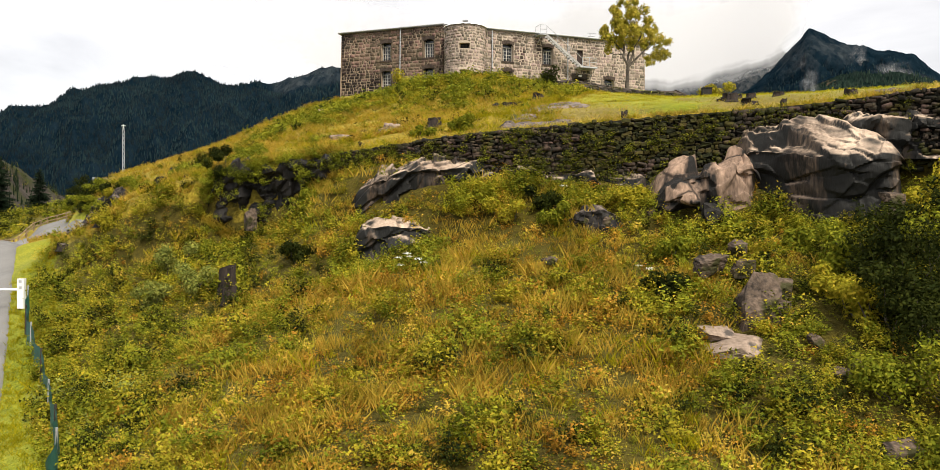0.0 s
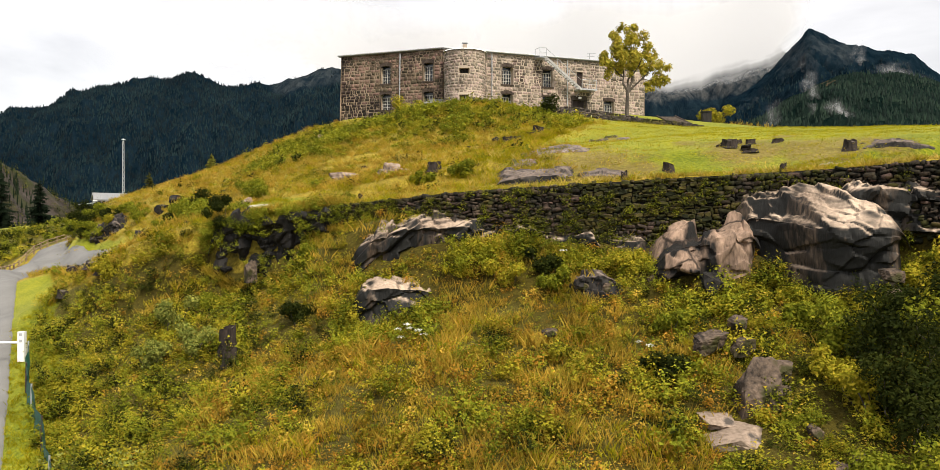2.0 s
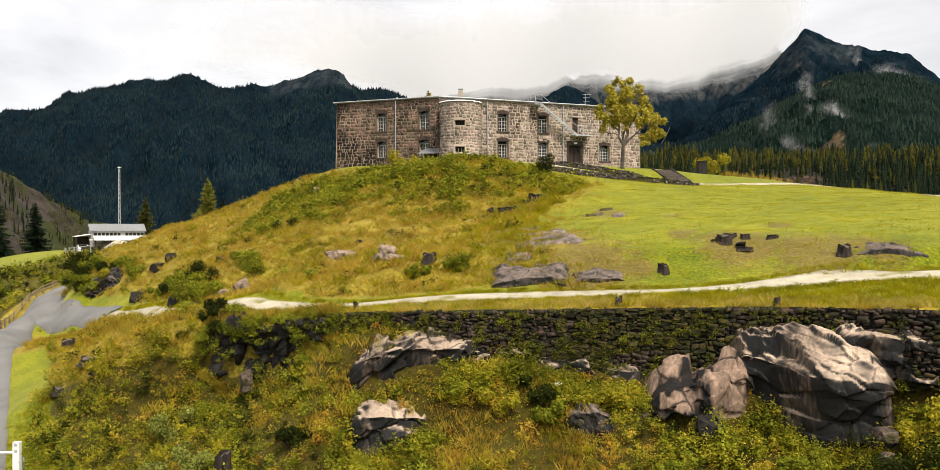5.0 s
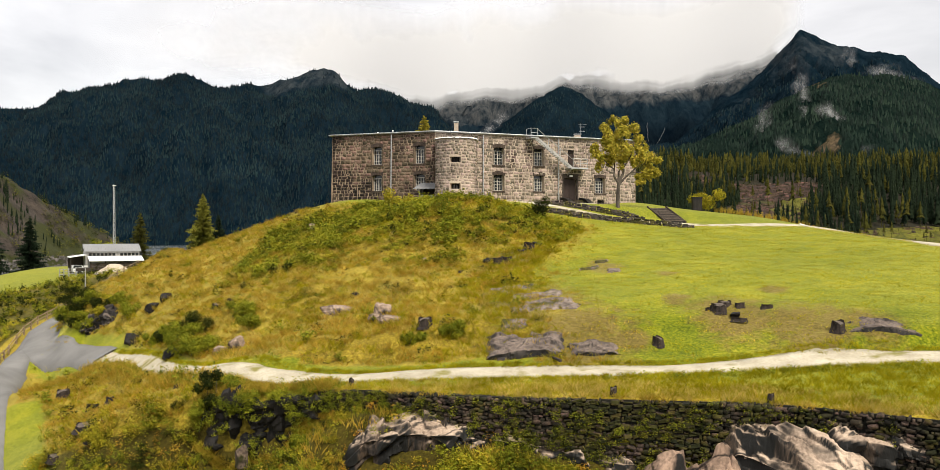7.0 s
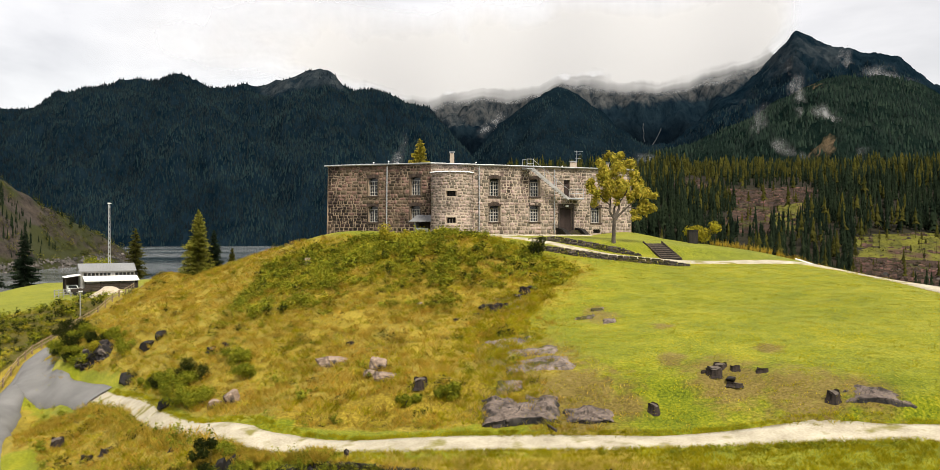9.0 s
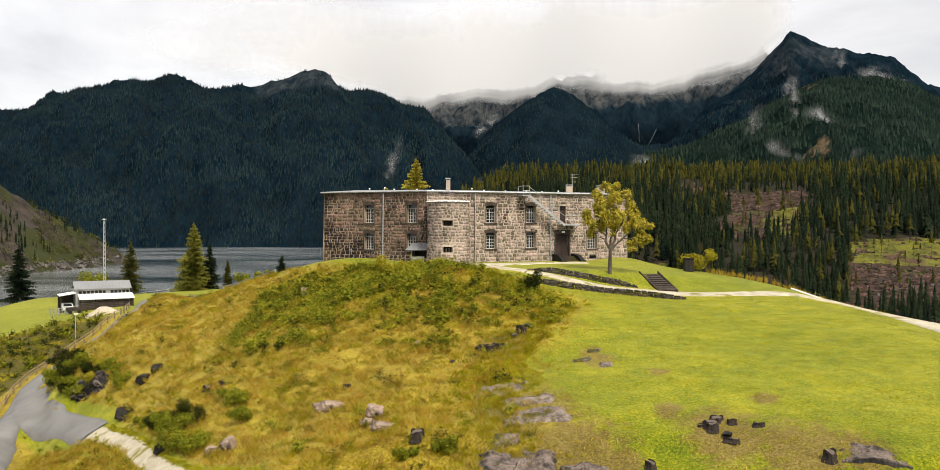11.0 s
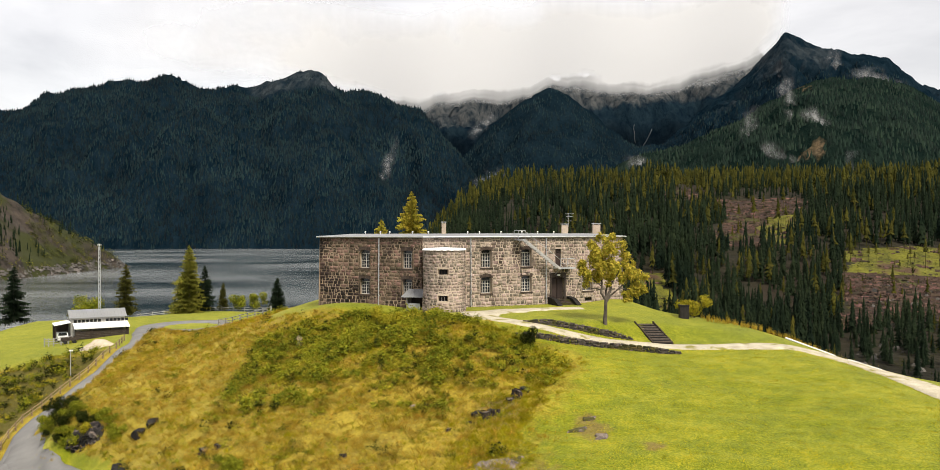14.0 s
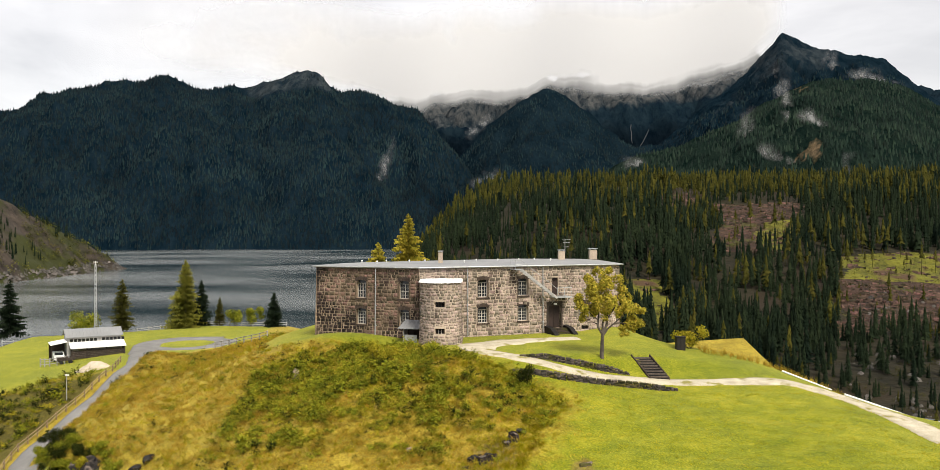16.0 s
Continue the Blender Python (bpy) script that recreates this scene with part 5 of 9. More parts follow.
for s in (15.0, 17.4):
    bm = bmesh.new()
    prof = [(0.06, 24.2), (2.6, 24.2), (2.6, 24.95), (1.5, 25.55), (0.06, 25.75)]
    fr = [bm.verts.new(east(s, z, o)) for o, z in prof]
    bk = [bm.verts.new(east(s + 0.55, z, o)) for o, z in prof]
    for i in range(5):
        bm.faces.new((fr[i], fr[(i + 1) % 5], bk[(i + 1) % 5], bk[i]))
    bm.faces.new(fr[::-1])
    bm.faces.new(bk)
    part("step_cheek", bm, DARKROCK, flight)
# steel stair from the landing to the roof
stair = part("steel_stair", slab(east, (15.7, 17.9, 28.95, 29.1, 0.06, 1.35)), GALVANISED, fort, "galvanised landing with a steep stair to the roof")
st = bmesh.new()
for o in (0.75, 1.30):
    a0, a1 = east(15.95, 28.98, o), east(11.5, 32.25, o)
    d = Vector((0, 0, 0.15))
    v = [bm_v for bm_v in (st.verts.new(Vector(a0) - d), st.verts.new(Vector(a1) - d), st.verts.new(Vector(a1) + d), st.verts.new(Vector(a0) + d))]
    w = [st.verts.new(Vector(q.co) + Vector((0.02, -0.05, 0))) for q in v]
    for q in ((0, 1, 2, 3), (7, 6, 5, 4), (0, 4, 5, 1), (2, 6, 7, 3), (1, 5, 6, 2), (3, 7, 4, 0)):
        st.faces.new([(v + w)[i] for i in q])
part("stringer", st, GREYBOARD, stair)
part("treads", slab(east, *[(15.75 - 4.3 * k / 14 - 0.1, 15.75 - 4.3 * k / 14 + 0.1, 29.06 + 3.1 * k / 14, 29.09 + 3.1 * k / 14, 0.78, 1.28) for k in range(1, 14)]), GALVANISED, stair)
part("roof_platform", slab(east, (10.7, 11.6, 32.2, 32.3, 0.05, 1.35)), GALVANISED, stair)
rail = [((16.0, 29.1, 1.3), (16.0, 30.1, 1.3)), ((17.85, 29.1, 1.3), (17.85, 30.1, 1.3)), ((16.9, 29.1, 1.3), (16.9, 30.1, 1.3)), ((16.0, 30.1, 1.3), (17.85, 30.1, 1.3)), ((16.0, 29.6, 1.3), (17.85, 29.6, 1.3)), ((17.85, 30.1, 1.3), (17.85, 30.1, 0.05)),
        ((15.9, 30.05, 1.3), (11.5, 33.25, 1.3)), ((10.75, 32.3, 1.3), (10.75, 33.3, 1.3)), ((11.55, 32.3, 1.3), (11.55, 33.3, 1.3)), ((10.75, 33.3, 1.3), (11.55, 33.3, 1.3)), ((10.75, 32.8, 1.3), (11.55, 32.8, 1.3)), ((10.75, 33.3, 1.3), (10.75, 33.3, 0.1)), ((10.75, 33.3, 0.1), (10.75, 32.3, 0.1)), ((14.4, 30.1, 1.3), (14.4, 31.1, 1.3)), ((12.9, 31.2, 1.3), (12.9, 32.2, 1.3))]
part("railing", rods(east, *rail, r=0.028), GALVANISED, stair)
for s, z in ((15.9, 28.95), (17.7, 28.95), (11.0, 32.2)):
    part("bracket", rods(east, ((s, z, 1.2), (s, z - 0.7, 0.05)), r=0.04), GALVANISED, stair)

# round tower: U-shaped in plan
TX, TY, TR = -2.25, 86.55, 2.1
arc = math.pi * TR
straight = 5.0


def tower_wall(s, z, out):
    o = out + 0.22 * max(0.0, (27.5 - z) / 3.5) ** 1.5
    r = TR + o
    if s < straight:
        return (TX - r, TY + straight - s, z)
    if s > straight + arc:
        return (TX + r, TY + (s - straight - arc), z)
    a = (s - straight) / TR
    return (TX - math.cos(a) * r, TY - math.sin(a) * r, z)


TLEN, TTOP = 2 * straight + arc, 31.3
mid_s = straight + arc / 2
SLITS = [(mid_s - 0.55, mid_s + 0.55, 28.85, 29.4), (mid_s - 0.52, mid_s + 0.52, 26.15, 26.72)]
bm = bmesh.new()
S = sorted({*np.linspace(0, straight, 3).tolist(), *np.linspace(straight, straight + arc, 29).tolist(), *np.linspace(straight + arc, TLEN, 3).tolist(), *[h[0] for h in SLITS], *[h[1] for h in SLITS]})
Z = sorted({24.0, 25.0, 26.15, 26.72, 27.5, 28.85, 29.4, TTOP})
for a, b in zip(S, S[1:]):
    for c, d in zip(Z, Z[1:]):
        if not any(h[0] <= a and b <= h[1] and h[2] <= c and d <= h[3] for h in SLITS):
            bm.faces.new([bm.verts.new(tower_wall(*p)) for p in ((a, c, 0), (b, c, 0), (b, d, 0), (a, d, 0))])
        for q in (((b, c, -0.7), (a, c, -0.7), (a, d, -0.7), (b, d, -0.7)),):
            bm.faces.new([bm.verts.new(tower_wall(*p)) for p in q])
for a, b, c, d in SLITS:
    for q in (((a, c, 0), (a, c, -0.7), (b, c, -0.7), (b, c, 0)), ((a, d, -0.7), (a, d, 0), (b, d, 0), (b, d, -0.7)), ((a, c, -0.7), (a, c, 0), (a, d, 0), (a, d, -0.7)), ((b, c, 0), (b, c, -0.7), (b, d, -0.7), (b, d, 0))):
        bm.faces.new([bm.verts.new(tower_wall(*p)) for p in q])
tower = part("tower", bm, MORTAR, fort, "round-fronted stone tower with two slit openings")
masonry("masonry", tower_wall, TLEN, 24.0, TTOP, widened(SLITS, 0.05), STONE_PALE, tower, high=(0.24, 0.34), wide=(0.3, 0.6))
for a, b, c, d in SLITS:
    # black sheet added for the darkness inside the slit
    part("slit_glass", slab(tower_wall, (a, b, c, d, -0.6, -0.55)), BLACK, tower)
    for k in (1, 2):
        part("slit_bar", slab(tower_wall, (a + (b - a) * k / 3 - 0.03, a + (b - a) * k / 3 + 0.03, c, c + (d - c) * 0.75, -0.4, -0.36)), FRAMEWHITE if c < 27 else DARKWOOD, tower)
bm = bmesh.new()
rim = [(TX - 2.28, 91.0)] + [(TX - math.cos(a) * 2.28, TY - math.sin(a) * 2.28) for a in np.linspace(0, math.pi, 22)] + [(TX + 2.28, 91.0)]
lo = [bm.verts.new((x, y, TTOP + 0.03 - 0.05 * abs(math.sin(k * 1.7)))) for k, (x, y) in enumerate(rim)]
hi = [bm.verts.new((TX + (x - TX) * 0.97, TY + (y - TY) * 0.98, TTOP + 0.10)) for x, y in rim]
for i in range(len(rim) - 1):
    bm.faces.new((lo[i], lo[i + 1], hi[i + 1], hi[i]))
top = bm.verts.new((TX, TY + 2.2, TTOP + 0.24))
for i in range(len(rim) - 1):
    bm.faces.new((hi[i], hi[i + 1], top))
part("tower_cover", bm, WHITEPAINT, tower, "white sheet cover on the tower")

# lean-to shed in the corner beside the tower
shed = thing("lean_to_shed", (-5.4, 88.6, 24.9), "small lean-to shed with a grey roof beside the tower", "shed", turn=-12)
part("post", boxes((-0.72, -0.62, -0.6, -0.5, -0.15, 1.45)), GREYBOARD, shed)
part("side_panel", boxes((-0.70, -0.64, -0.5, 0.9, -0.15, 1.5)), GREYBOARD, shed)
part("front_panel", boxes((-0.55, 0.75, -0.6, -0.55, -0.15, 0.75)), GALVANISED, shed, "blue-grey metal front panel")
part("back_panel", boxes((-0.6, 0.8, 0.8, 0.86, -0.15, 1.7)), DARKWOOD, shed)
bm = bmesh.new()
for k in range(12):
    x0, x1 = -1.25 + 2.5 * k / 12, -1.25 + 2.5 * (k + 1) / 12
    h = 0.03 * (k % 2)
    v = [bm.verts.new(p) for p in ((x0, -0.95, 1.38 + h), (x1, -0.95, 1.41 - h), (x1 * 0.75, 1.0, 2.12 - h), (x0 * 0.75, 1.0, 2.09 + h))]
    w = [bm.verts.new(p.co + Vector((0, 0, 0.05))) for p in v]
    for q in ((3, 2, 1, 0), (4, 5, 6, 7), (0, 1, 5, 4), (1, 2, 6, 5), (2, 3, 7, 6), (3, 0, 4, 7)):
        bm.faces.new([(v + w)[i] for i in q])
part("shed_roof", bm, METALROOF, shed, "grey corrugated sheet roof")

# ---- roads, tracks ----


def ribbon(name, line, width, mat, label, category, lift=0.05, step=0.8, ragged=0.15, kind="structure"):
    """A road draped on the ground along a plan line."""
    pts = np.array(line, float)
    seg = np.concatenate([[0], np.cumsum(np.hypot(*np.diff(pts, axis=0).T))])
    s = np.arange(0, seg[-1], step)
    x, y = curve(list(zip(seg, pts[:, 0])), s), curve(list(zip(seg, pts[:, 1])), s)
    dx, dy = np.gradient(x), np.gradient(y)
    ln = np.hypot(dx, dy)
    nx, ny = -dy / ln, dx / ln
    across = np.array([-1.16, -1, -0.5, 0, 0.5, 1, 1.16])
    w = across[None, :] * (np.full(s.shape, float(width)) if np.ndim(width) == 0 else np.array(width, float)[:len(s)])[:, None] / 2
    w = w * (1 + ragged * lumps(x, y, 0.9)[:, None] * np.array([1, 1, 0, 0, 0, 0.8, 0.8]))
    X, Y = x[:, None] + nx[:, None] * w, y[:, None] + ny[:, None] * w
    mid = ground(x, y)
    Zg = ground(X, Y)
    Z = 0.12 * mid[:, None] + 0.88 * Zg + 0.02 + lift - 0.07 * np.minimum(np.abs(across), 1)[None, :] ** 2
    Z[:, [0, -1]] -= lift + 0.35
    return tagged(grid_mesh(name, X, Y, Z, mat), label, category, kind="structure")


LOWSTONE = material("terrace_wall_stone", (0.012, 0.011, 0.009), (0.12, 0.10, 0.08), 2.0, 0.92, 0.8, 14.0, (0.36, 0.70), stain_or_sheen=(0.05, 0.045, 0.01), stain_scale=0.9, stain_edge=(0.5, 0.6), island=0.6, depth=0.04)
ribbon("road", ROAD, [3.4] * 78 + [2.9] * 10 + [2.3] * 65 + [2.8] * 10 + [3.6] * 10 + [4.6] * 100, ASPHALT, "worn grey asphalt lane climbing past the knoll", "road", 0.16, ragged=0.03)
ribbon("road", [(-58.5, 152), (-52, 149), (-46, 153), (-45, 160), (-50, 164)], 3.6, ASPHALT, "asphalt turning loop beside the barn", "road", 0.10, ragged=0.04)
ribbon("road", [(-47.0, 90.5), (-45.4, 86.2), (-42, 82.2), (-38.5, 78.8), (-35.2, 75.6), (-32.4, 72.6)], [3.8] * 6 + [3.2] * 5 + [2.8] * 5 + [2.4] * 40, ASPHALT, "asphalt spur where the gravel track begins", "road", 0.19, ragged=0.05)
ribbon("track", [(-33.4, 73.7), (-30.4, 70.0), (-27.6, 66.4), (-24.7, 61.9), (-21, 56.0), (-16, 49.2), (-10.5, 44.7), (-5.8, 42.7), (-2.6, 41.9), (3, 41.3), (9.2, 40.4), (14.5, 40.1), (20.5, 38.9), (29, 36.6), (42, 31)], 2.0, TRACK, "pale gravel track above the retaining wall", "track", 0.06, ragged=0.16)
ribbon("track", [(12.5, 91.2), (9.5, 90.4), (6.2, 88.8), (3.2, 86.6), (1.5, 84.2), (1.6, 82.2), (3.4, 80.6), (6.2, 79.2), (9.5, 78.2), (13.5, 77.6), (18.4, 77.6), (24, 78.0), (29.5, 78.2), (33.6, 75.8), (36.2, 70), (37, 62), (37, 50)], [2.4] * 6 + [3.0] * 4 + [3.6] * 10 + [2.6] * 6 + [2.0] * 24 + [2.3] * 10 + [2.8] * 200, TRACK, "pale gravel track curving up to the fort", "track", 0.07, ragged=0.2)

# ---- walls and rocks ----


def rock_shape(seed, cuts=10, finer=3, rough=0.05):
    """An angular boulder with half-size one: a box split along random planes, then weathered."""
    r = random.Random(seed)
    bm = bmesh.new()
    bmesh.ops.create_cube(bm, size=2)
    for _ in range(cuts):
        n = Vector((r.gauss(0, 1), r.gauss(0, 1), r.gauss(0, 0.8))).normalized()
        d = r.uniform(0.72, 1.02)
        g = bmesh.ops.bisect_plane(bm, geom=bm.verts[:] + bm.edges[:] + bm.faces[:], plane_co=n * d, plane_no=n, clear_outer=True)
        rim = [e for e in g["geom_cut"] if isinstance(e, bmesh.types.BMEdge)]
        if rim:
            bmesh.ops.contextual_create(bm, geom=rim)
    bmesh.ops.triangulate(bm, faces=bm.faces[:])
    for _ in range(finer):
        bmesh.ops.subdivide_edges(bm, edges=[e for e in bm.edges if e.calc_length() > 0.30], cuts=1)
        bmesh.ops.triangulate(bm, faces=bm.faces[:])
    off = Vector((seed * 1.7, seed * 0.3, 1.0))
    for v in bm.verts:
        p = v.co.copy()
        crack = noise.noise(p * 1.9 + off)
        groove = -0.10 * max(0.0, 1 - abs(crack) * 9)
        v.co += p.normalized() * (groove + rough * noise.noise(p * 3.2 + off) + rough * 0.7 * noise.noise(p * 8.0 + off))
    return bm


def rock(at, size, seed, mat, label, turn=0.0, tilt=(0, 0), cuts=10, sub=3, group="", category="rock", flat=0.5, rough=0.07):
    bm = rock_shape(seed, cuts, sub, rough)
    bmesh.ops.transform(bm, verts=bm.verts, matrix=pose(0, 0, 0, tilt[0], tilt[1], turn) @ Matrix.Diagonal((*size, 1)))
    low_z = min(v.co.z for v in bm.verts)
    z = at[2] if len(at) > 2 else float(rough_ground(at[0], at[1])) - low_z * 0.35
    return own("rock", (at[0], at[1], z), bm, mat, label, category, group)


# outcrops under the wall

CRAGS = []


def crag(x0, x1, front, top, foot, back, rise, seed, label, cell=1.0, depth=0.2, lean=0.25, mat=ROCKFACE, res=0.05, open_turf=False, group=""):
    """Rock standing out of a slope: a face and a top that share one cracked skin. front, top and foot are (x, value) curves; back is the depth of the top, rise its climb."""
    if not open_turf:
        CRAGS.append((x0, x1, front, back + lean))
    r = np.random.default_rng(seed)
    n = int((x1 - x0) / res)
    xs = np.linspace(x0, x1, n)
    fy, tz, lz = curve(front, xs), curve(top, xs), curve(foot, xs)
    high = float(np.mean(tz - lz))
    kf, kt = max(6, int(high / res)), max(6, int(back / res))
    f = np.linspace(0, 1, kf)[:, None]
    g = np.linspace(0, 1, kt + 1)[1:, None]
    X = np.vstack([np.broadcast_to(xs, (kf, n)), np.broadcast_to(xs, (kt, n))]).copy()
    Y = np.vstack([fy + lean * f * high * 0.6, fy + lean * high * 0.6 + back * g * np.ones(n)])
    Z = np.vstack([lz + (tz - lz) * f, tz + rise * g])
    L = np.vstack([f * high * np.ones(n), high + back * g * np.ones(n)])
    # cracked into blocks, large and small
    off = 0.03 * lumps(X, L, 0.31, seed + 1) + 0.012 * lumps(L, X, 0.11, seed + 2)
    for size, amount, groove in ((cell, depth, 0.14), (cell * 0.45, depth * 0.42, 0.05)):
        m = max(5, int((x1 - x0) * (high + back) / size ** 2))
        cx, cl = r.uniform(x0, x1, m), r.uniform(0, high + back, m)
        bend = 0.05 * lumps(X, L, 0.4, seed)
        D = np.hypot((X + bend)[..., None] - cx, ((L + bend)[..., None] - cl) * 1.3)
        order = np.partition(D, 1, axis=-1)
        gap = order[..., 1] - order[..., 0]
        lean_x, lean_l, step = r.normal(0, amount * 0.9 / size, m), r.normal(0, amount * 0.9 / size, m), r.uniform(-amount, amount, m)
        share = np.exp(-(D - order[..., :1]) / (0.03 * size))
        level = step + lean_x * (X[..., None] - cx) + lean_l * (L[..., None] - cl)
        off = off + (share * level).sum(-1) / share.sum(-1)
        off = off - groove * np.clip(1 - gap / (0.07 if size == cell else 0.045), 0, 1) * np.clip(0.35 + 1.3 * lumps(X, L, 0.8, seed + size), 0, 1)
    # the rim sinks into the ground at both ends and at the back
    ends = np.clip(np.minimum(X - x0, x1 - X) / 0.5, 0, 1)
    off = off - 0.7 * (1 - ends) ** 2
    if open_turf:
        edge = np.minimum(np.minimum(X - x0, x1 - X) / 1.2, (high + back - L) / (0.5 * back)) + 0.55 * lumps(X, L, 0.55, seed) - 0.35
        off = off - 0.4 * np.clip(0.5 - edge, 0, 1)
    up = np.clip((L - high) / 0.28 + 0.5, 0, 1)
    Y = Y - off * (1 - up)
    Z = Z + off * up * 0.9
    Z[-1] -= 0.5
    ob = grid_mesh("rock", X, Y, Z, mat)
    # share of painted top light, from how far each corner faces up
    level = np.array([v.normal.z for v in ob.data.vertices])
    toplight = np.clip((level - 0.58 + 0.15 * lumps(X, L, 0.4, seed).ravel()) / 0.22, 0, 1)
    ob.data.attributes.new("toplight", "FLOAT", "POINT").data.foreach_set("value", toplight.astype(np.float32))
    ob.data.set_sharp_from_angle(angle=radians(24))
    return tagged(ob, label, "rock", group)


crag(9.7, 14.4, [(9.7, 32.2), (10.3, 31.7), (11.4, 30.2), (12.3, 29.0), (13.4, 28.5), (14.4, 28.2)], [(9.7, 13.2), (10.3, 13.5), (11.4, 13.2), (12.3, 12.95), (13.5, 13.0), (14.4, 12.9)], [(9.7, 10.6), (12, 10.4), (14.4, 11.0)], 2.2, 1.5, 11, "massive outcrop with a top painted paler as if lit, and dark wet face", 1.3, 0.22, 0.06)
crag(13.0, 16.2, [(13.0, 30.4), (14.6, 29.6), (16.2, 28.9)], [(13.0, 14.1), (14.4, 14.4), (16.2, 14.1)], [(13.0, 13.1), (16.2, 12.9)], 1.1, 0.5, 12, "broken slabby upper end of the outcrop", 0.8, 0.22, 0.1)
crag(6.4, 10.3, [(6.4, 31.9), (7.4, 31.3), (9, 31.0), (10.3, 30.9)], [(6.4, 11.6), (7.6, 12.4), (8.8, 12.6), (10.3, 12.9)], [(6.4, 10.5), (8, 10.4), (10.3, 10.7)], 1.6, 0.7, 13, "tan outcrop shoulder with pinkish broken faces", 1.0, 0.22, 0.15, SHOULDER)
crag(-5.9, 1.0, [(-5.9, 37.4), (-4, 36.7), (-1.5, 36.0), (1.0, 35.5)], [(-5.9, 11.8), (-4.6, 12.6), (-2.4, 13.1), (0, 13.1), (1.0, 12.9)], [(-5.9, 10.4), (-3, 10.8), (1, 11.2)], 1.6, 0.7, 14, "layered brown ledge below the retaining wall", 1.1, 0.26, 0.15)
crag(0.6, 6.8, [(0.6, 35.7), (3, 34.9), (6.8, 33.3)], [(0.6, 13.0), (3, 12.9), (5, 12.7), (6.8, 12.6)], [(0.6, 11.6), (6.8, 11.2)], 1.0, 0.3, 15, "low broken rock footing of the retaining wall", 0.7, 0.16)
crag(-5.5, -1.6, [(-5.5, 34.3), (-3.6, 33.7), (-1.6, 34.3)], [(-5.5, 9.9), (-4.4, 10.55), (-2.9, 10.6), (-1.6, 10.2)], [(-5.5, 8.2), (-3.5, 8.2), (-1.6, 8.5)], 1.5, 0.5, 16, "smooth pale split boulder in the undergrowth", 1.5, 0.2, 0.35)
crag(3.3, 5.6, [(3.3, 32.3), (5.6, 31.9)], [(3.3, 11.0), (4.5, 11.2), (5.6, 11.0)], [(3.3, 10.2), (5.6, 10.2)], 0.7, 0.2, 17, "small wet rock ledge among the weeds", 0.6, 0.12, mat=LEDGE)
rock((8.2, 25.1, 8.0), (0.7, 0.6, 1.2), 51, LEDGEROCK, "upright dark weathered rock on the slope", 15, (4, 8), 9, 3)
rock((8.8, 25.0, 7.7), (0.6, 0.5, 0.7), 52, LEDGEROCK, "dark weathered rock on the slope", 60, (4, 8), 9, 3)
# the hollow's deep shade is put into this face's near-black colour
crag(-14.0, -7.0, [(x, float(wall_y(x)) + 0.3) for x in (-14, -12, -10, -7)], [(-14, 12.6), (-12, 13.1), (-10, 13.5), (-7, 13.9)], [(-14, 9.0), (-10, 9.9), (-7, 10.8)], 1.2, 0.1, 19, "rock face coloured near black for the shade under overhanging brush", 0.9, 0.3, -0.45, DARKROCK, 0.09)
# added dark rock in place of a shaded hollow in the outcrop
rock((8.5, 30.75, 10.9), (0.5, 0.4, 0.55), 40, DARKROCK, "solid near-black rock added for the shade of an undercut hollow", 0, sub=3)
rock((-11.3, 40.7, 10.9), (0.3, 0.26, 0.55), 80, LEDGEROCK, "pale leaning stone before the dark rock face", 20)
SMALL = [((4.9, 32.4, 10.8), (0.9, 0.6, 0.5), 0), ((3.9, 32.6, 10.9), (0.5, 0.5, 0.4), 30), ((5.6, 32.3, 10.7), (0.4, 0.4, 0.35), 60), ((6.5, 32.2, 11.1), (0.42, 0.4, 0.5), 15), ((2.45, 29.6, 9.45), (0.5, 0.45, 0.24), 0),
         ((7.35, 23.9, 7.0), (1.3, 1.0, 0.7), 10), ((6.95, 24.5, 7.45), (0.95, 0.75, 0.42), 40), ((9.1, 25.9, 8.8), (1.0, 0.7, 0.5), 70),
         ((8.4, 27.2, 9.35), (0.6, 0.5, 0.42), 5), ((7.5, 27.5, 9.4), (0.95, 0.6, 0.5), 35), ((8.6, 28.3, 10.0), (0.6, 0.5, 0.4), 65), ((9.5, 22.3, 6.75), (0.5, 0.4, 0.35), 0), ((10.1, 22.4, 6.9), (0.45, 0.4, 0.45), 25), ((9.3, 23.4, 7.5), (0.4, 0.35, 0.3), 55),
         ((9.9, 19.9, 5.35), (1.05, 0.7, 0.55), 8), ((-2.3, 20.0, 5.1), (0.4, 0.3, 0.2), 0), ((13.4, 27.6, 11.6), (0.55, 0.5, 0.35), 12), ((13.1, 27.0, 11.0), (0.5, 0.4, 0.4), 48), ((-13.6, 38.5, 8.3), (0.5, 0.4, 0.4), 10)]
CRAGS.append((6.2, 8.2, [(6.2, 22.9), (8.2, 22.9)], 2.6))
for i, (at, size, t) in enumerate(SMALL):
    pale = i in (5, 6)
    rock((at[0], at[1], at[2] - (0.05 if pale else 0.12)), [q * k for q, k in zip(size, (0.85, 0.8, 0.7) if pale else (0.6, 0.6, 0.66))], 100 + i, ROCKTOP if pale else LEDGEROCK, "pale flat slab lying among the weeds" if pale else "loose brown rock among the weeds", t, (6, -5), 12, 3, "loose rocks on the slope")
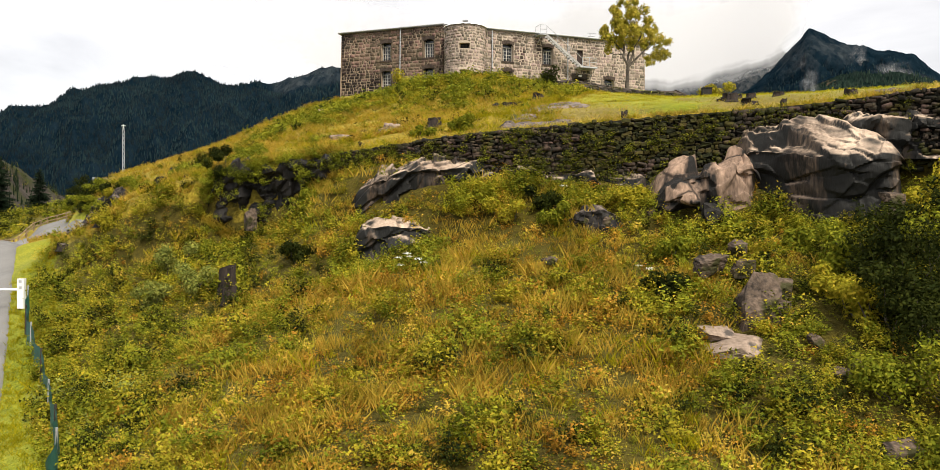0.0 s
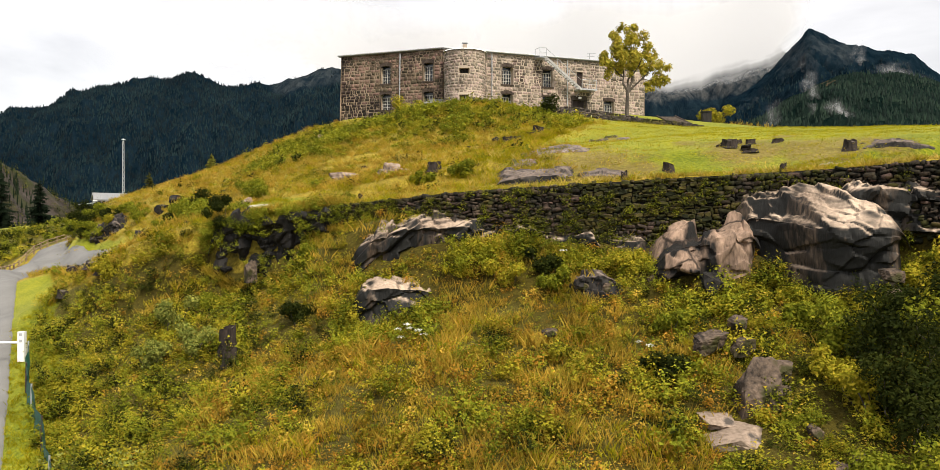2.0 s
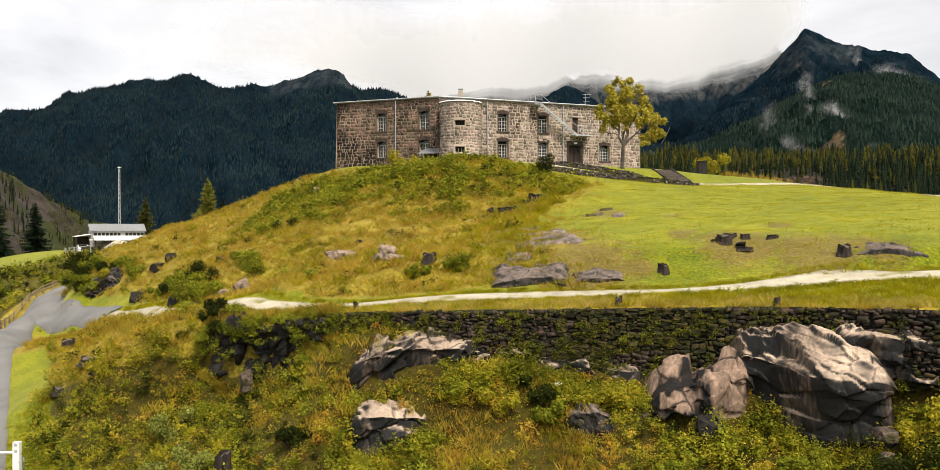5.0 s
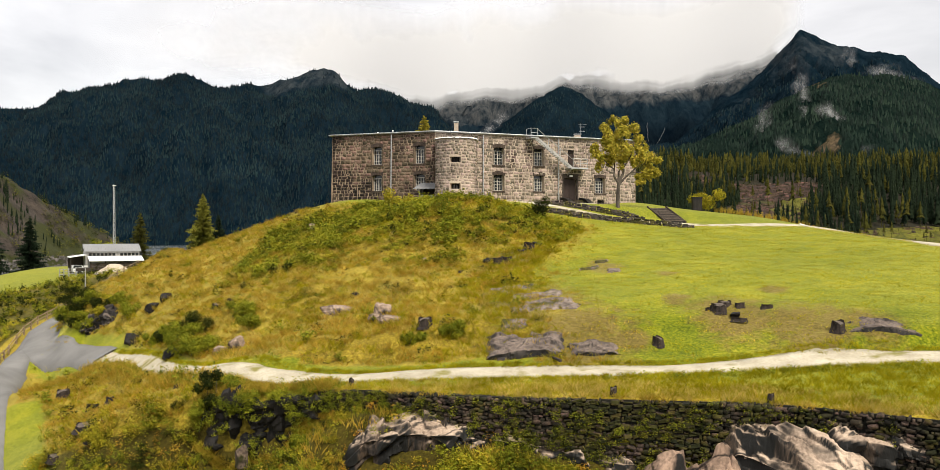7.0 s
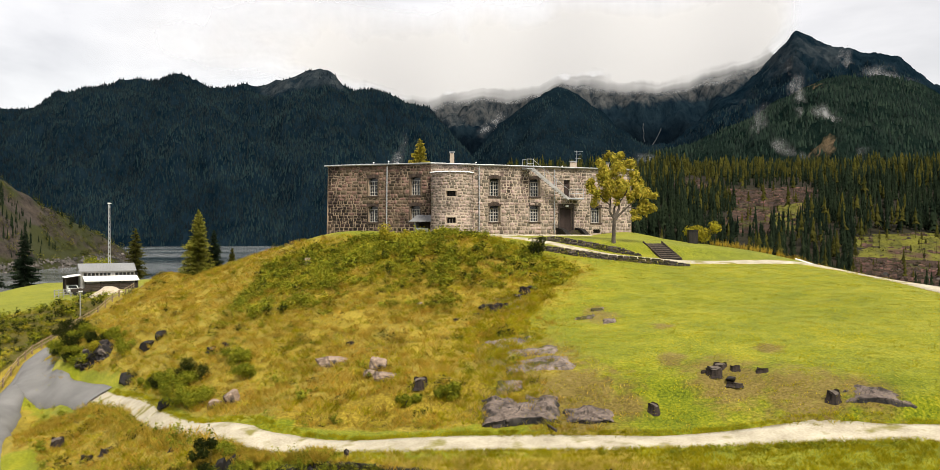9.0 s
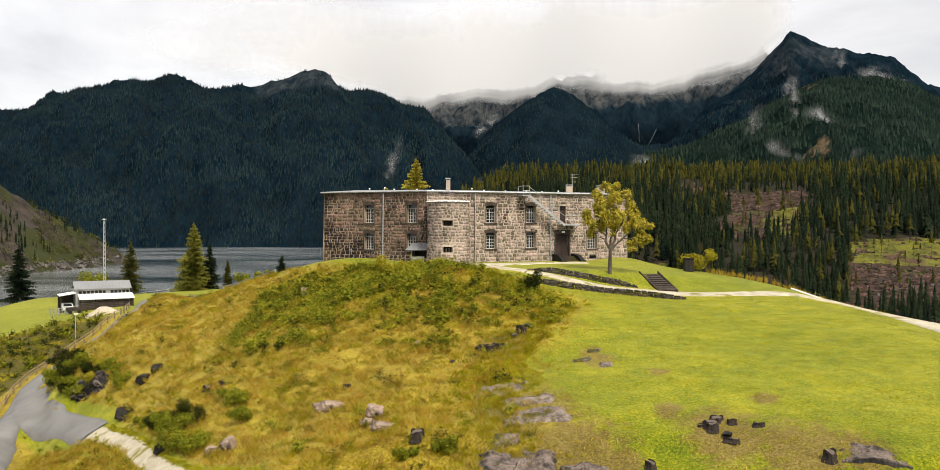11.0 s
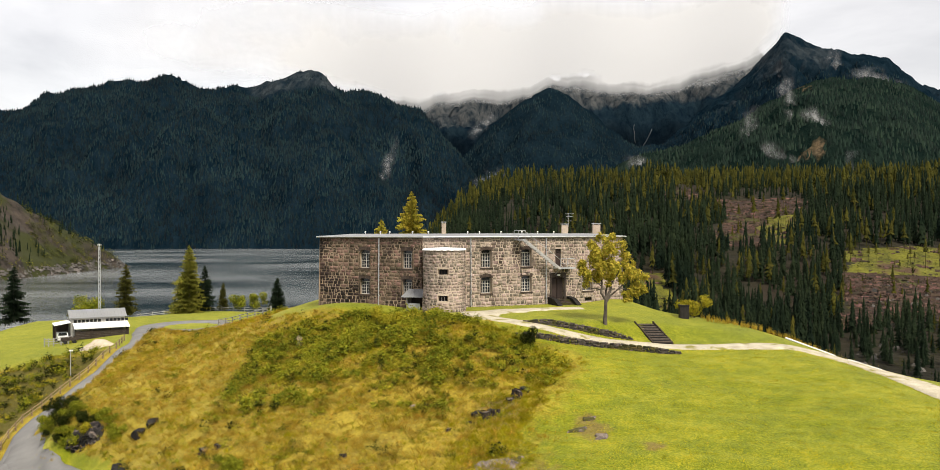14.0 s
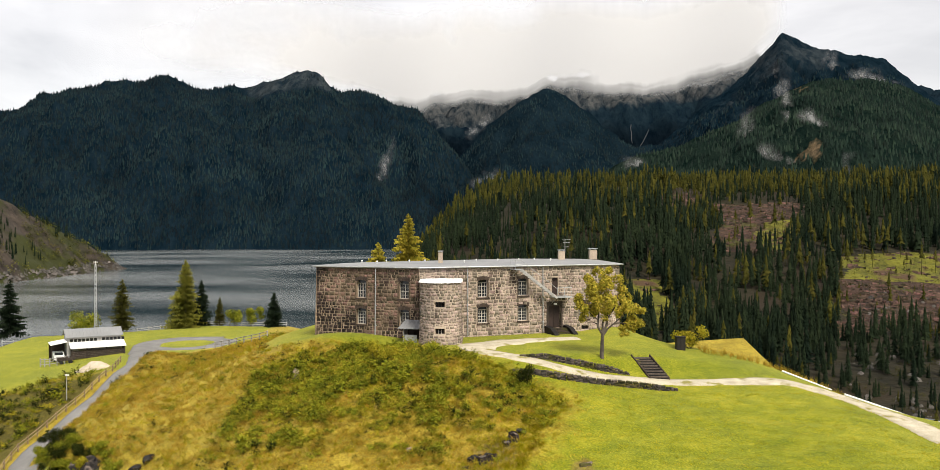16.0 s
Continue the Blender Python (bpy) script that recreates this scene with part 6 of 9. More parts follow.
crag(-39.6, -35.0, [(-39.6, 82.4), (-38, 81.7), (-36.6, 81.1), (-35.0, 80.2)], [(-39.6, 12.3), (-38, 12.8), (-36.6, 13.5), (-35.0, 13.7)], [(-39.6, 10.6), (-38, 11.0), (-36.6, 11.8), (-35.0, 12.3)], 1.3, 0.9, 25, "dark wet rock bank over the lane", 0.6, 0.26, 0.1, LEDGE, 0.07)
# rocks and slabs on the knoll
for i, (x, y, size, t) in enumerate(((-5.9, 53.5, (0.9, 0.8, 0.85), 0), (-5.2, 50.8, (1.2, 0.7, 0.45), 20), (-6.3, 52.2, (0.6, 0.5, 0.6), 50), (-15.5, 54.2, (0.8, 0.7, 1.0), 10), (-16.7, 54.6, (0.8, 0.5, 0.5), 40), (-9.3, 56.6, (1.9, 0.8, 0.5), 5), (-4.0, 65.1, (0.45, 0.4, 0.35), 0), (-16.6, 84.0, (0.7, 1.7, 0.8), 25), (-29.8, 76.2, (0.9, 0.7, 0.8), 0), (-28.6, 76.6, (0.8, 0.6, 0.7), 40), (-30.6, 73.6, (0.9, 0.7, 0.7), 50), (-29.8, 72.4, (1.0, 0.7, 0.8), 20), (-21.4, 58.2, (0.7, 0.6, 0.8), 15))):
    dark = x < -20
    rock((x, y), [0.68 * q for q in size], 140 + i, DARKROCK if dark else ROCK, "dark rock ledge half hidden by bushes" if dark else "pale rock breaking through the meadow", t, (8, 4), 13, 3, "rocks in the meadow")


def sheet_rock(x0, x1, y0, y1, seed, label, face=0.0):
    """A bare slab showing through turf: an uneven low plate with ragged outline, its downhill face cut off."""
    n, k = 60, 30
    U, W = np.meshgrid(np.linspace(-1, 1, n), np.linspace(-1, 1, k))
    X, Y = (x0 + x1) / 2 + U * (x1 - x0) / 2, (y0 + y1) / 2 + W * (y1 - y0) / 2
    X = X + 0.35 * lumps(X, Y, 0.8, seed) + (Y - (y0 + y1) / 2) * 0.25
    inside = 1 - np.maximum(np.abs(U) ** 3, np.abs(W) ** 3) - 0.35 * np.abs(lumps(X, Y, 0.55, seed + 1)) - 0.25 * np.abs(lumps(X, Y, 1.4, seed))
    Z = rough_ground(X, Y) + np.clip(inside - 0.12, -0.6, 0.3) * 0.4 + 0.07 * np.round(3 * lumps(X, Y, 0.5, seed + 3)) / 3 + 0.03 * lumps(X, Y, 0.21, seed)
    if face:
        Z = np.where(W < -0.55, Z - face * (-0.55 - W) / 0.45, Z + face * 0.25 * np.clip(1 - W, 0, 1))
    ob = grid_mesh("slab_rock", X, Y, Z, SLAB)
    ob.data.polygons.foreach_set("use_smooth", np.zeros(len(ob.data.polygons), bool))
    return tagged(ob, label, "rock")




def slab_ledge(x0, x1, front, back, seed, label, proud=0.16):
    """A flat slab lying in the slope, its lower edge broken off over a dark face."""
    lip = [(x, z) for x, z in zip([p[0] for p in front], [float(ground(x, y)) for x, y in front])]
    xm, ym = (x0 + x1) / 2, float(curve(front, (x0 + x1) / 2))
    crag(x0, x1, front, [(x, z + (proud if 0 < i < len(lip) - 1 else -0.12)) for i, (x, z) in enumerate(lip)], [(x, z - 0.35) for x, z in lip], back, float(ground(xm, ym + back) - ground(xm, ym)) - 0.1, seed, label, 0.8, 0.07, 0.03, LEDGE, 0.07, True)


slab_ledge(0.2, 5.2, [(0.2, 43.6), (1.3, 43.2), (2.8, 43.3), (4.3, 43.1), (5.2, 42.9)], 2.9, 21, "long flat slab ledge with a dark broken edge beside the track", 0.34)
slab_ledge(4.4, 8.4, [(4.4, 43.1), (5.4, 42.9), (6.8, 42.8), (8.4, 42.7)], 1.9, 23, "lower end of the flat slab ledge beside the track", 0.2)
slab_ledge(17.8, 22.6, [(17.8, 41.6), (20, 41.0), (22.6, 40.4)], 2.0, 22, "flat grey slab above the track bank", 0.2)
sheet_rock(2.0, 6.0, 48.0, 49.8, 2.0, "bare grey slab showing through the turf")
sheet_rock(2.0, 5.4, 50.4, 52.4, 3.0, "bare grey slab showing through the turf")
sheet_rock(0.4, 3.6, 52.8, 55.6, 8.0, "broad bare grey slab showing through the turf")
sheet_rock(8.9, 10.0, 57.0, 57.8, 9.0, "small bare patch of stone in the lawn")
sheet_rock(8.6, 9.5, 60.3, 60.9, 4.0, "small bare patch of stone in the lawn")
sheet_rock(1.4, 2.9, 46.4, 47.4, 5.0, "bare grey slab showing through the turf")
sheet_rock(7.4, 8.6, 58.6, 59.3, 6.0, "small bare patch of stone in the lawn")

# retaining wall: core, and dry-laid stones as single pieces
WX0, WX1 = -7.6, 16.2
wx = np.linspace(WX0, WX1, 80)


def wall_foot(x):
    return ground(x, wall_y(x) - 0.4, -1) - 0.25


def wall_head(x):
    return ground(x, wall_y(x) + 0.05, 1) - 0.02


fy = wall_y(wx)
bm = bmesh.new()
rows = []
for off, zf in ((-0.30, wall_foot), (-0.12, wall_head), (0.35, wall_head), (0.35, wall_foot)):
    rows.append([bm.verts.new((x, y + off, z)) for x, y, z in zip(wx, fy, zf(wx))])
for a, b in zip(rows, rows[1:] + rows[:1]):
    for i in range(len(wx) - 1):
        bm.faces.new((a[i], a[i + 1], b[i + 1], b[i]))
wall = own("retaining_wall", (0, 0, 0), bm, WALLCORE, "old dark mossy dry-stone retaining wall", "wall")
srng = random.Random(5)
stone_meshes = []
for k in range(10):
    bm = bmesh.new()
    bmesh.ops.create_cube(bm, size=1)
    bmesh.ops.bevel(bm, geom=bm.edges[:], offset=0.14, segments=1, affect="EDGES")
    for v in bm.verts:
        v.co += Vector((srng.uniform(-1, 1), srng.uniform(-1, 1), srng.uniform(-1, 1))) * 0.06
    me = bpy.data.meshes.new("stone")
    bm.to_mesh(me)
    bm.free()
    me.materials.append(WALLSTONE)
    stone_meshes.append(me)
spots = []
for course in range(22):
    x = WX0 + srng.uniform(0, 0.3)
    while x < WX1:
        w = srng.uniform(0.13, 0.52) ** 1.35
        h = srng.uniform(0.07, 0.19)
        xc = x + w / 2
        zf, zh = float(wall_foot(xc)), float(wall_head(xc))
        z = zh - 0.08 - course * 0.125 + srng.uniform(-0.06, 0.06)
        if z > zf:
            t = (zh - z) / max(zh - zf, 0.1)
            slope = float(wall_y(xc + 0.3) - wall_y(xc - 0.3)) / 0.6
            spots.append((xc, float(wall_y(xc)) - 0.16 - 0.18 * t, z, w, h, math.degrees(math.atan(slope)), course))
        x += w + 0.02
near = [s for s in spots if 4.0 < s[0] < 9.2][:300]
chosen = set(near)
for s in near:
    st = new("stone", stone_meshes[srng.randrange(10)])
    st.parent = wall
    st.matrix_basis = pose(s[0], s[1], s[2], srng.uniform(-18, 18), srng.uniform(-16, 16), s[5] + srng.uniform(-16, 16)) @ Matrix.Diagonal((s[3], srng.uniform(0.22, 0.46), s[4], 1))
rest = [s for s in spots if s not in chosen]
pieces = []
for s in rest:
    me = stone_meshes[srng.randrange(10)]
    V = np.array([v.co[:] for v in me.vertices])
    M = np.array(pose(s[0], s[1], s[2], srng.uniform(-18, 18), srng.uniform(-16, 16), s[5] + srng.uniform(-16, 16)) @ Matrix.Diagonal((s[3], srng.uniform(0.22, 0.46), s[4], 1)))
    me.calc_loop_triangles()
    F = np.array([t.vertices[:] for t in me.loop_triangles])
    pieces.append((V @ M[:3, :3].T + M[:3, 3], F))
ob = stuff("stone_rows", *merged(pieces), material("dry_wall_stone_joined", (0.006, 0.005, 0.003), (0.085, 0.062, 0.042), 2.4, 0.92, 0.8, 12.0, (0.38, 0.68), stain_or_sheen=(0.035, 0.034, 0.006), stain_scale=0.8, stain_edge=(0.47, 0.55), island=0.7, depth=0.04), "", "")
ob.parent = wall
tagged(ob, kind="stuff")

# two low dry walls on the terrace bank
def low_wall(line, z_of, high, label, seed):
    r = random.Random(seed)
    pieces = []
    pts = np.array(line, float)
    seg = np.concatenate([[0], np.cumsum(np.hypot(*np.diff(pts, axis=0).T))])
    s = 0.0
    while s < seg[-1]:
        w = r.uniform(0.16, 0.42)
        x, y = np.interp(s + w / 2, seg, pts[:, 0]), np.interp(s + w / 2, seg, pts[:, 1])
        a = np.interp(s, seg, pts[:, 1]), np.interp(s + w, seg, pts[:, 1])
        taper = min(1.0, 4 * s / seg[-1] + 0.3, 4 * (seg[-1] - s) / seg[-1] + 0.3)
        crown = float(ground(x, y)) + (high - 0.42) * taper
        for k in range(6):
            h = 0.135
            me = stone_meshes[r.randrange(10)]
            V = np.array([v.co[:] for v in me.vertices])
            M = np.array(pose(x + r.uniform(-0.1, 0.1), y - 0.05 * k, crown - h * (k + 0.5) + r.uniform(-0.03, 0.03), r.uniform(-5, 5), r.uniform(-5, 5), math.degrees(math.atan2(a[1] - a[0], w))) @ Matrix.Diagonal((w * r.uniform(0.95, 1.2), 0.5, h * r.uniform(1.0, 1.25), 1)))
            F = np.array([t.vertices[:] for t in me.loop_triangles])
            pieces.append((V @ M[:3, :3].T + M[:3, 3], F))
        s += w
    ob = stuff("low_wall", *merged(pieces), LOWSTONE, label, "wall", kind="")
    return ob


for me in stone_meshes:
    me.calc_loop_triangles()
low_wall([(5.6, 80.3), (8.6, 80.2), (12.0, 79.6), (15.6, 79.0)], None, 0.85, "low dark dry-stone wall edging the fort terrace", 8)
low_wall([(4.6, 76.3), (9.8, 75.9), (14.7, 75.6), (19.2, 75.3)], None, 0.85, "low dark dry-stone wall below the upper track", 9)

# garden steps up to the terrace
steps = thing("garden_steps", (18.1, 80.5, 0), "narrow flight of timber-edged garden steps in the lawn", "steps")
for k in range(8):
    t = (k + 0.5) / 8
    bm = boxes((-0.82 - t * 0.95 + 0.45, 0.82 - t * 0.95 + 0.45, -2.1 + 4.2 * k / 8, -2.1 + 4.2 * (k + 1) / 8 + 0.02, 22.4, 22.95 + 0.17 * k))
    part("step", bm, DARKROCK, steps)
    part("nosing", boxes((-0.82 - t * 0.95 + 0.45, 0.82 - t * 0.95 + 0.45, -2.13 + 4.2 * k / 8, -2.04 + 4.2 * k / 8, 22.86 + 0.17 * k, 22.98 + 0.17 * k)), CUTWOOD, steps)
for sd in (-0.9, 0.9):
    bm = bmesh.new()
    pts = [((sd + 0.45 - 0.03, -2.2, 22.88), (sd - 0.5, 2.2, 24.42))]
    a, b = Vector(pts[0][0]), Vector(pts[0][1])
    v = [bm.verts.new(p + Vector((dx, 0, dz))) for p in (a, b) for dx, dz in ((-0.045, -0.3), (0.045, -0.3), (0.045, -0.02), (-0.045, -0.02))]
    for q in ((0, 1, 2, 3), (7, 6, 5, 4), (0, 4, 5, 1), (1, 5, 6, 2), (2, 6, 7, 3), (3, 7, 4, 0)):
        bm.faces.new([v[i] for i in q])
    part("kerb", bm, TRIM, steps)
bm = boxes((-0.45, 0.45, -0.4, 0.4, -0.3, 1.15), (-0.5, 0.5, -0.45, 0.45, 1.15, 1.25))
own("stone_block", (22.9, 88.0, 24.25), bm, DARKROCK, "dark square stone block at the terrace edge", "block")

# ---- stumps ----


def stump(x, y, r, h, seed, label="dark weathered tree stump in the grass", z=None, lean=0):
    g = random.Random(seed)
    bm = bmesh.new()
    sides, levels = 14, 5
    rings = []
    for l in range(levels):
        t = l / (levels - 1)
        rings.append([])
        for i in range(sides):
            a = 2 * math.pi * i / sides
            rad = r * (1 + 0.6 * (1 - t) ** 3 + 0.16 * math.sin(3 * a + seed) + 0.12 * math.sin(5 * a + 2 * seed) * (1 - t * 0.4) + g.uniform(-0.07, 0.07))
            zz = h * t - 0.15 + (h * (0.12 * math.sin(a + seed) + 0.08 * math.sin(2.6 * a + 2 * seed) + g.uniform(-0.07, 0.07)) if l == levels - 1 else 0)
            rings[l].append(bm.verts.new((math.cos(a) * rad + lean * t * h, math.sin(a) * rad, zz)))
    for a, b in zip(rings, rings[1:]):
        for i in range(sides):
            bm.faces.new((a[i], a[(i + 1) % sides], b[(i + 1) % sides], b[i]))
    bm.faces.new(rings[0][::-1])
    top = rings[-1]
    base = float(rough_ground(x, y)) if z is None else z
    ob = thing("tree_stump", (x, y, base), label, "stump", "tree stumps on the knoll")
    part("trunk", bm, STUMPWOOD, ob)
    cut = bmesh.new()
    c = cut.verts.new((lean * h, 0, h * 0.9 - 0.17))
    ring = [cut.verts.new((math.cos(2 * math.pi * i / sides) * r * 0.95 + lean * h, math.sin(2 * math.pi * i / sides) * r * 0.95, h * (0.93 + 0.14 * math.sin(2 * math.pi * i / sides + seed)) - 0.165)) for i in range(sides)]
    for i in range(sides):
        cut.faces.new((ring[i], ring[(i + 1) % sides], c))
    part("cut_face", cut, CUTWOOD, ob)
    return ob


for i, (x, y, r, h) in enumerate(((9.55, 43.5, 0.27, 0.75), (13.4, 46.0, 0.38, 0.75), (13.9, 46.9, 0.34, 0.5), (12.9, 46.4, 0.2, 0.35), (14.6, 46.4, 0.26, 0.5), (15.9, 45.8, 0.32, 0.42), (14.2, 45.0, 0.40, 0.32), (18.1, 41.8, 0.3, 0.8), (-2.9, 48.3, 0.36, 0.85),
                                  (1.5, 62.2, 0.42, 0.8), (2.3, 62.6, 0.36, 0.6), (0.8, 62.4, 0.3, 0.55), (4.1, 64.8, 0.4, 0.85), (4.8, 65.6, 0.3, 0.5), (3.5, 64.1, 0.3, 0.5), (-1.2, 60.5, 0.22, 0.4), (0.3, 61.5, 0.26, 0.4), (-8.6, 59.5, 0.28, 0.5), (-19.4, 66, 0.3, 0.55), (-20.6, 66.2, 0.34, 0.6),
                                  (-30.0, 60.4, 0.42, 1.0), (-20.5, 44.9, 0.36, 0.95), (-24.5, 56.4, 0.45, 0.7), (-26.2, 57, 0.4, 0.6), (-22.6, 56.2, 0.28, 0.45), (-23.0, 45.6, 0.32, 0.6), (-21.6, 46.2, 0.5, 0.6), (-16.3, 46.0, 0.25, 0.4))):
    stump(x, y, r * 0.95, h * 0.72, 200 + i)
for i, (x, y, size) in enumerate(((1.0, 62.3, (0.9, 0.5, 0.5)), (2.0, 62.6, (0.6, 0.4, 0.45)), (3.9, 64.9, (0.6, 0.5, 0.55)), (4.6, 65.8, (0.9, 0.4, 0.35)), (14.0, 45.3, (0.7, 0.4, 0.25)), (13.3, 46.3, (0.6, 0.5, 0.3)))):
    rock((x, y), [0.6 * q for q in size], 300 + i, DARKROCK, "dark root-bound rock beside old stumps", 20 * i, (5, 8), 14, 3, "dark rocks by the stumps")
stump(-10.7, 35.1, 0.33, 1.45, 240, "tall broken dark stump among the weeds", 7.5)
stump(-10.35, 34.4, 0.28, 0.75, 241, "low dark stump beside a taller one", 7.4)
for i, (x, y) in enumerate(((-5.95, 40.9), (-0.6, 36.9), (5.9, 35.1), (11.7, 32.95))):
    stump(x, y, 0.12, 0.5, 250 + i, "thin cut stub on top of the retaining wall")
for i, (x, y, a) in enumerate(((4.1, 42.6, 35), (4.9, 40.5, 20))):
    bm = boxes((-0.9, 0.9, -0.05, 0.05, 0.0, 0.12))
    own("track_rail", (x, y, float(rough_ground(x, y)) + 0.1), bm, DARKWOOD, "short dark timber drain lying across the gravel track", "drain", "track drains", turn=-a - 40)

# ---- west side: gate, netting, fence ----
gate = thing("barrier_gate", (-22.3, 40.2, float(ground(-22.3, 40.2))), "white roadside barrier post with a raised-end pole", "barrier")
part("post", boxes((-0.16, 0.16, -0.12, 0.12, 0.0, 1.45)), WHITEPAINT, gate)
for z in (0.95, 1.25):
    part("reflector", boxes((-0.07, 0.07, -0.135, -0.118, z, z + 0.13)), GALVANISED, gate)
part("pole", bars(((-4.6, 0, 0.88), (0, 0, 0.92), 0.07)), WHITEPAINT, gate)
net = thing("netting_fence", (0, 0, 0), "slack green netting fence on thin posts along the verge", "fence")
NET = [(-20.9, 38.2), (-20.1, 36.6), (-18.6, 34.3), (-16.6, 31.4), (-14.4, 27.8), (-12.5, 24.6), (-10.9, 21.6), (-9.6, 18.5)]
tops = []
for i, (x, y) in enumerate(NET):
    z = float(rough_ground(x, y))
    h = 1.25 if i else 1.6
    tops.append((x, y, z, h))
    part("post", bars(((x, y, z - 0.2), (x + 0.03, y, z + h + 0.1), 0.035)), DARKWOOD if i % 2 else GALVANISED, net)
for (x0, y0, z0, h0), (x1, y1, z1, h1) in zip(tops, tops[1:]):
    bm = bmesh.new()
    n = 9
    colm = []
    for k in range(n + 1):
        t = k / n
        sag = 0.16 * math.sin(math.pi * t)
        bul = 0.07 * math.sin(9 * t)
        x, y, z, h = x0 + (x1 - x0) * t + bul, y0 + (y1 - y0) * t, z0 + (z1 - z0) * t, h0 + (h1 - h0) * t - sag
        colm.append([(x, y, z + 0.02), (x + 0.05, y, z + h * 0.5), (x, y, z + h)])
    for a, b in zip(colm, colm[1:]):
        for d in (0, 0.012):
            va, vb = [bm.verts.new((p[0] + d, p[1] - d, p[2])) for p in a], [bm.verts.new((p[0] + d, p[1] - d, p[2])) for p in b]
            for j in range(2):
                bm.faces.new((va[j], vb[j], vb[j + 1], va[j + 1]) if d == 0 else (va[j + 1], vb[j + 1], vb[j], va[j]))
    part("net", bm, NETTING, net)


def rail_fence(name, line, label, posts=2.3, high=1.0, mat=None, rails=(0.45, 0.85)):
    ob = thing(name, (0, 0, 0), label, "fence")
    pts = np.array(line, float)
    seg = np.concatenate([[0], np.cumsum(np.hypot(*np.diff(pts, axis=0).T))])
    s = np.arange(0, seg[-1], posts)
    X, Y = np.interp(s, seg, pts[:, 0]), np.interp(s, seg, pts[:, 1])
    Zs = rough_ground(X, Y)
    for x, y, z in zip(X, Y, Zs):
        part("post", boxes((x - 0.07, x + 0.07, y - 0.07, y + 0.07, z - 0.3, z + high)), mat or FENCEWOOD, ob)
    for i in range(len(s) - 1):
        for r in rails:
            part("rail", bars(((X[i], Y[i] - 0.09, Zs[i] + r), (X[i + 1], Y[i + 1] - 0.09, Zs[i + 1] + r), 0.055), sides=5), mat or FENCEWOOD, ob)
    return ob


rail_fence("rail_fence", [(-41.6, 67), (-45.9, 77.6), (-49.8, 88), (-51.7, 98), (-51.7, 106), (-51.2, 114), (-51.3, 123), (-53.0, 130)], "brown post-and-rail fence along the lane")
rail_fence("rail_fence", [(-104, 189), (-88, 188), (-74, 187), (-60, 187), (-47, 186), (-38, 185)], "grey rail fence at the edge of the meadow above the lake", 2.6, 1.1, GREYBOARD)
rail_fence("rail_fence", [(-37, 125), (-31, 118), (-26, 112)], "weathered rail fence on the crest west of the fort", 2.4, 1.2, GREYBOARD, (0.7, 1.1))

# ---- barn yard ----
barn = thing("barn", (-64.6, 146.4, float(ground(-64.6, 146.4)) - 0.05), "grey boarded barn with metal roof and a white-roofed lean-to", "barn", turn=31)
BL = 4.35
part("body", boxes((-BL, BL, -1.6, 2.6, 0, 3.4)), GREYBOARD, barn, "pale grey boarded walls")
bm = bmesh.new()
v = [bm.verts.new(p) for p in ((-BL - 0.25, -2.0, 3.3), (BL + 0.25, -2.0, 3.3), (BL + 0.25, 0.5, 4.5), (-BL - 0.25, 0.5, 4.5), (-BL - 0.25, 3.0, 3.3), (BL + 0.25, 3.0, 3.3))]
w = [bm.verts.new(p.co + Vector((0, 0, 0.12))) for p in v]
for q in ((0, 1, 2, 3), (3, 2, 5, 4)):
    bm.faces.new([w[i] for i in q])
    bm.faces.new([v[i] for i in q[::-1]])
for a, b in ((0, 1), (1, 2), (2, 5), (5, 4), (4, 3), (3, 0)):
    bm.faces.new((v[a], v[b], w[b], w[a]))
broof = part("roof", bm, METALROOF, barn, "grey seamed metal roof")
for k in range(17):
    x = -BL - 0.1 + (2 * BL + 0.2) * k / 16
    part("roof_seam", bars(((x, -1.98, 3.44), (x, 0.5, 4.64), 0.03), sides=4), METALROOF, broof)
for x in (-BL, BL):
    bm = bmesh.new()
    tri = [(x, -1.6, 3.4), (x, 2.6, 3.4), (x, 0.5, 4.45)]
    a = [bm.verts.new(p) for p in tri]
    b = [bm.verts.new((p[0] + (0.15 if x < 0 else -0.15), p[1], p[2])) for p in tri]
    bm.faces.new(a)
    bm.faces.new(b[::-1])
    for i in range(3):
        bm.faces.new((a[i], a[(i + 1) % 3], b[(i + 1) % 3], b[i]))
    part("gable", bm, DARKWOOD if x < 0 else GREYBOARD, barn)
for k in range(14):
    if k == 7:
        continue
    x = -BL + 0.5 + k * 0.63
    wn = part("window", boxes((x, x + 0.48, -1.64, -1.585, 2.55, 3.05)), DARKWOOD, barn)
    part("pane", boxes((x + 0.05, x + 0.43, -1.655, -1.645, 2.6, 3.0)), GLASS, wn)
bm = bmesh.new()
v = [bm.verts.new(p) for p in ((-BL + 0.3, -4.6, 1.75), (BL + 0.35, -4.6, 1.75), (BL + 0.35, -1.66, 2.45), (-BL + 0.3, -1.66, 2.45))]
w = [bm.verts.new(p.co + Vector((0, 0, 0.1))) for p in v]
for q in ((3, 2, 1, 0), (4, 5, 6, 7), (0, 1, 5, 4), (1, 2, 6, 5), (2, 3, 7, 6), (3, 0, 4, 7)):
    bm.faces.new([(v + w)[i] for i in q])
part("lean_to_roof", bm, WHITEPAINT, barn, "white sheet lean-to roof")
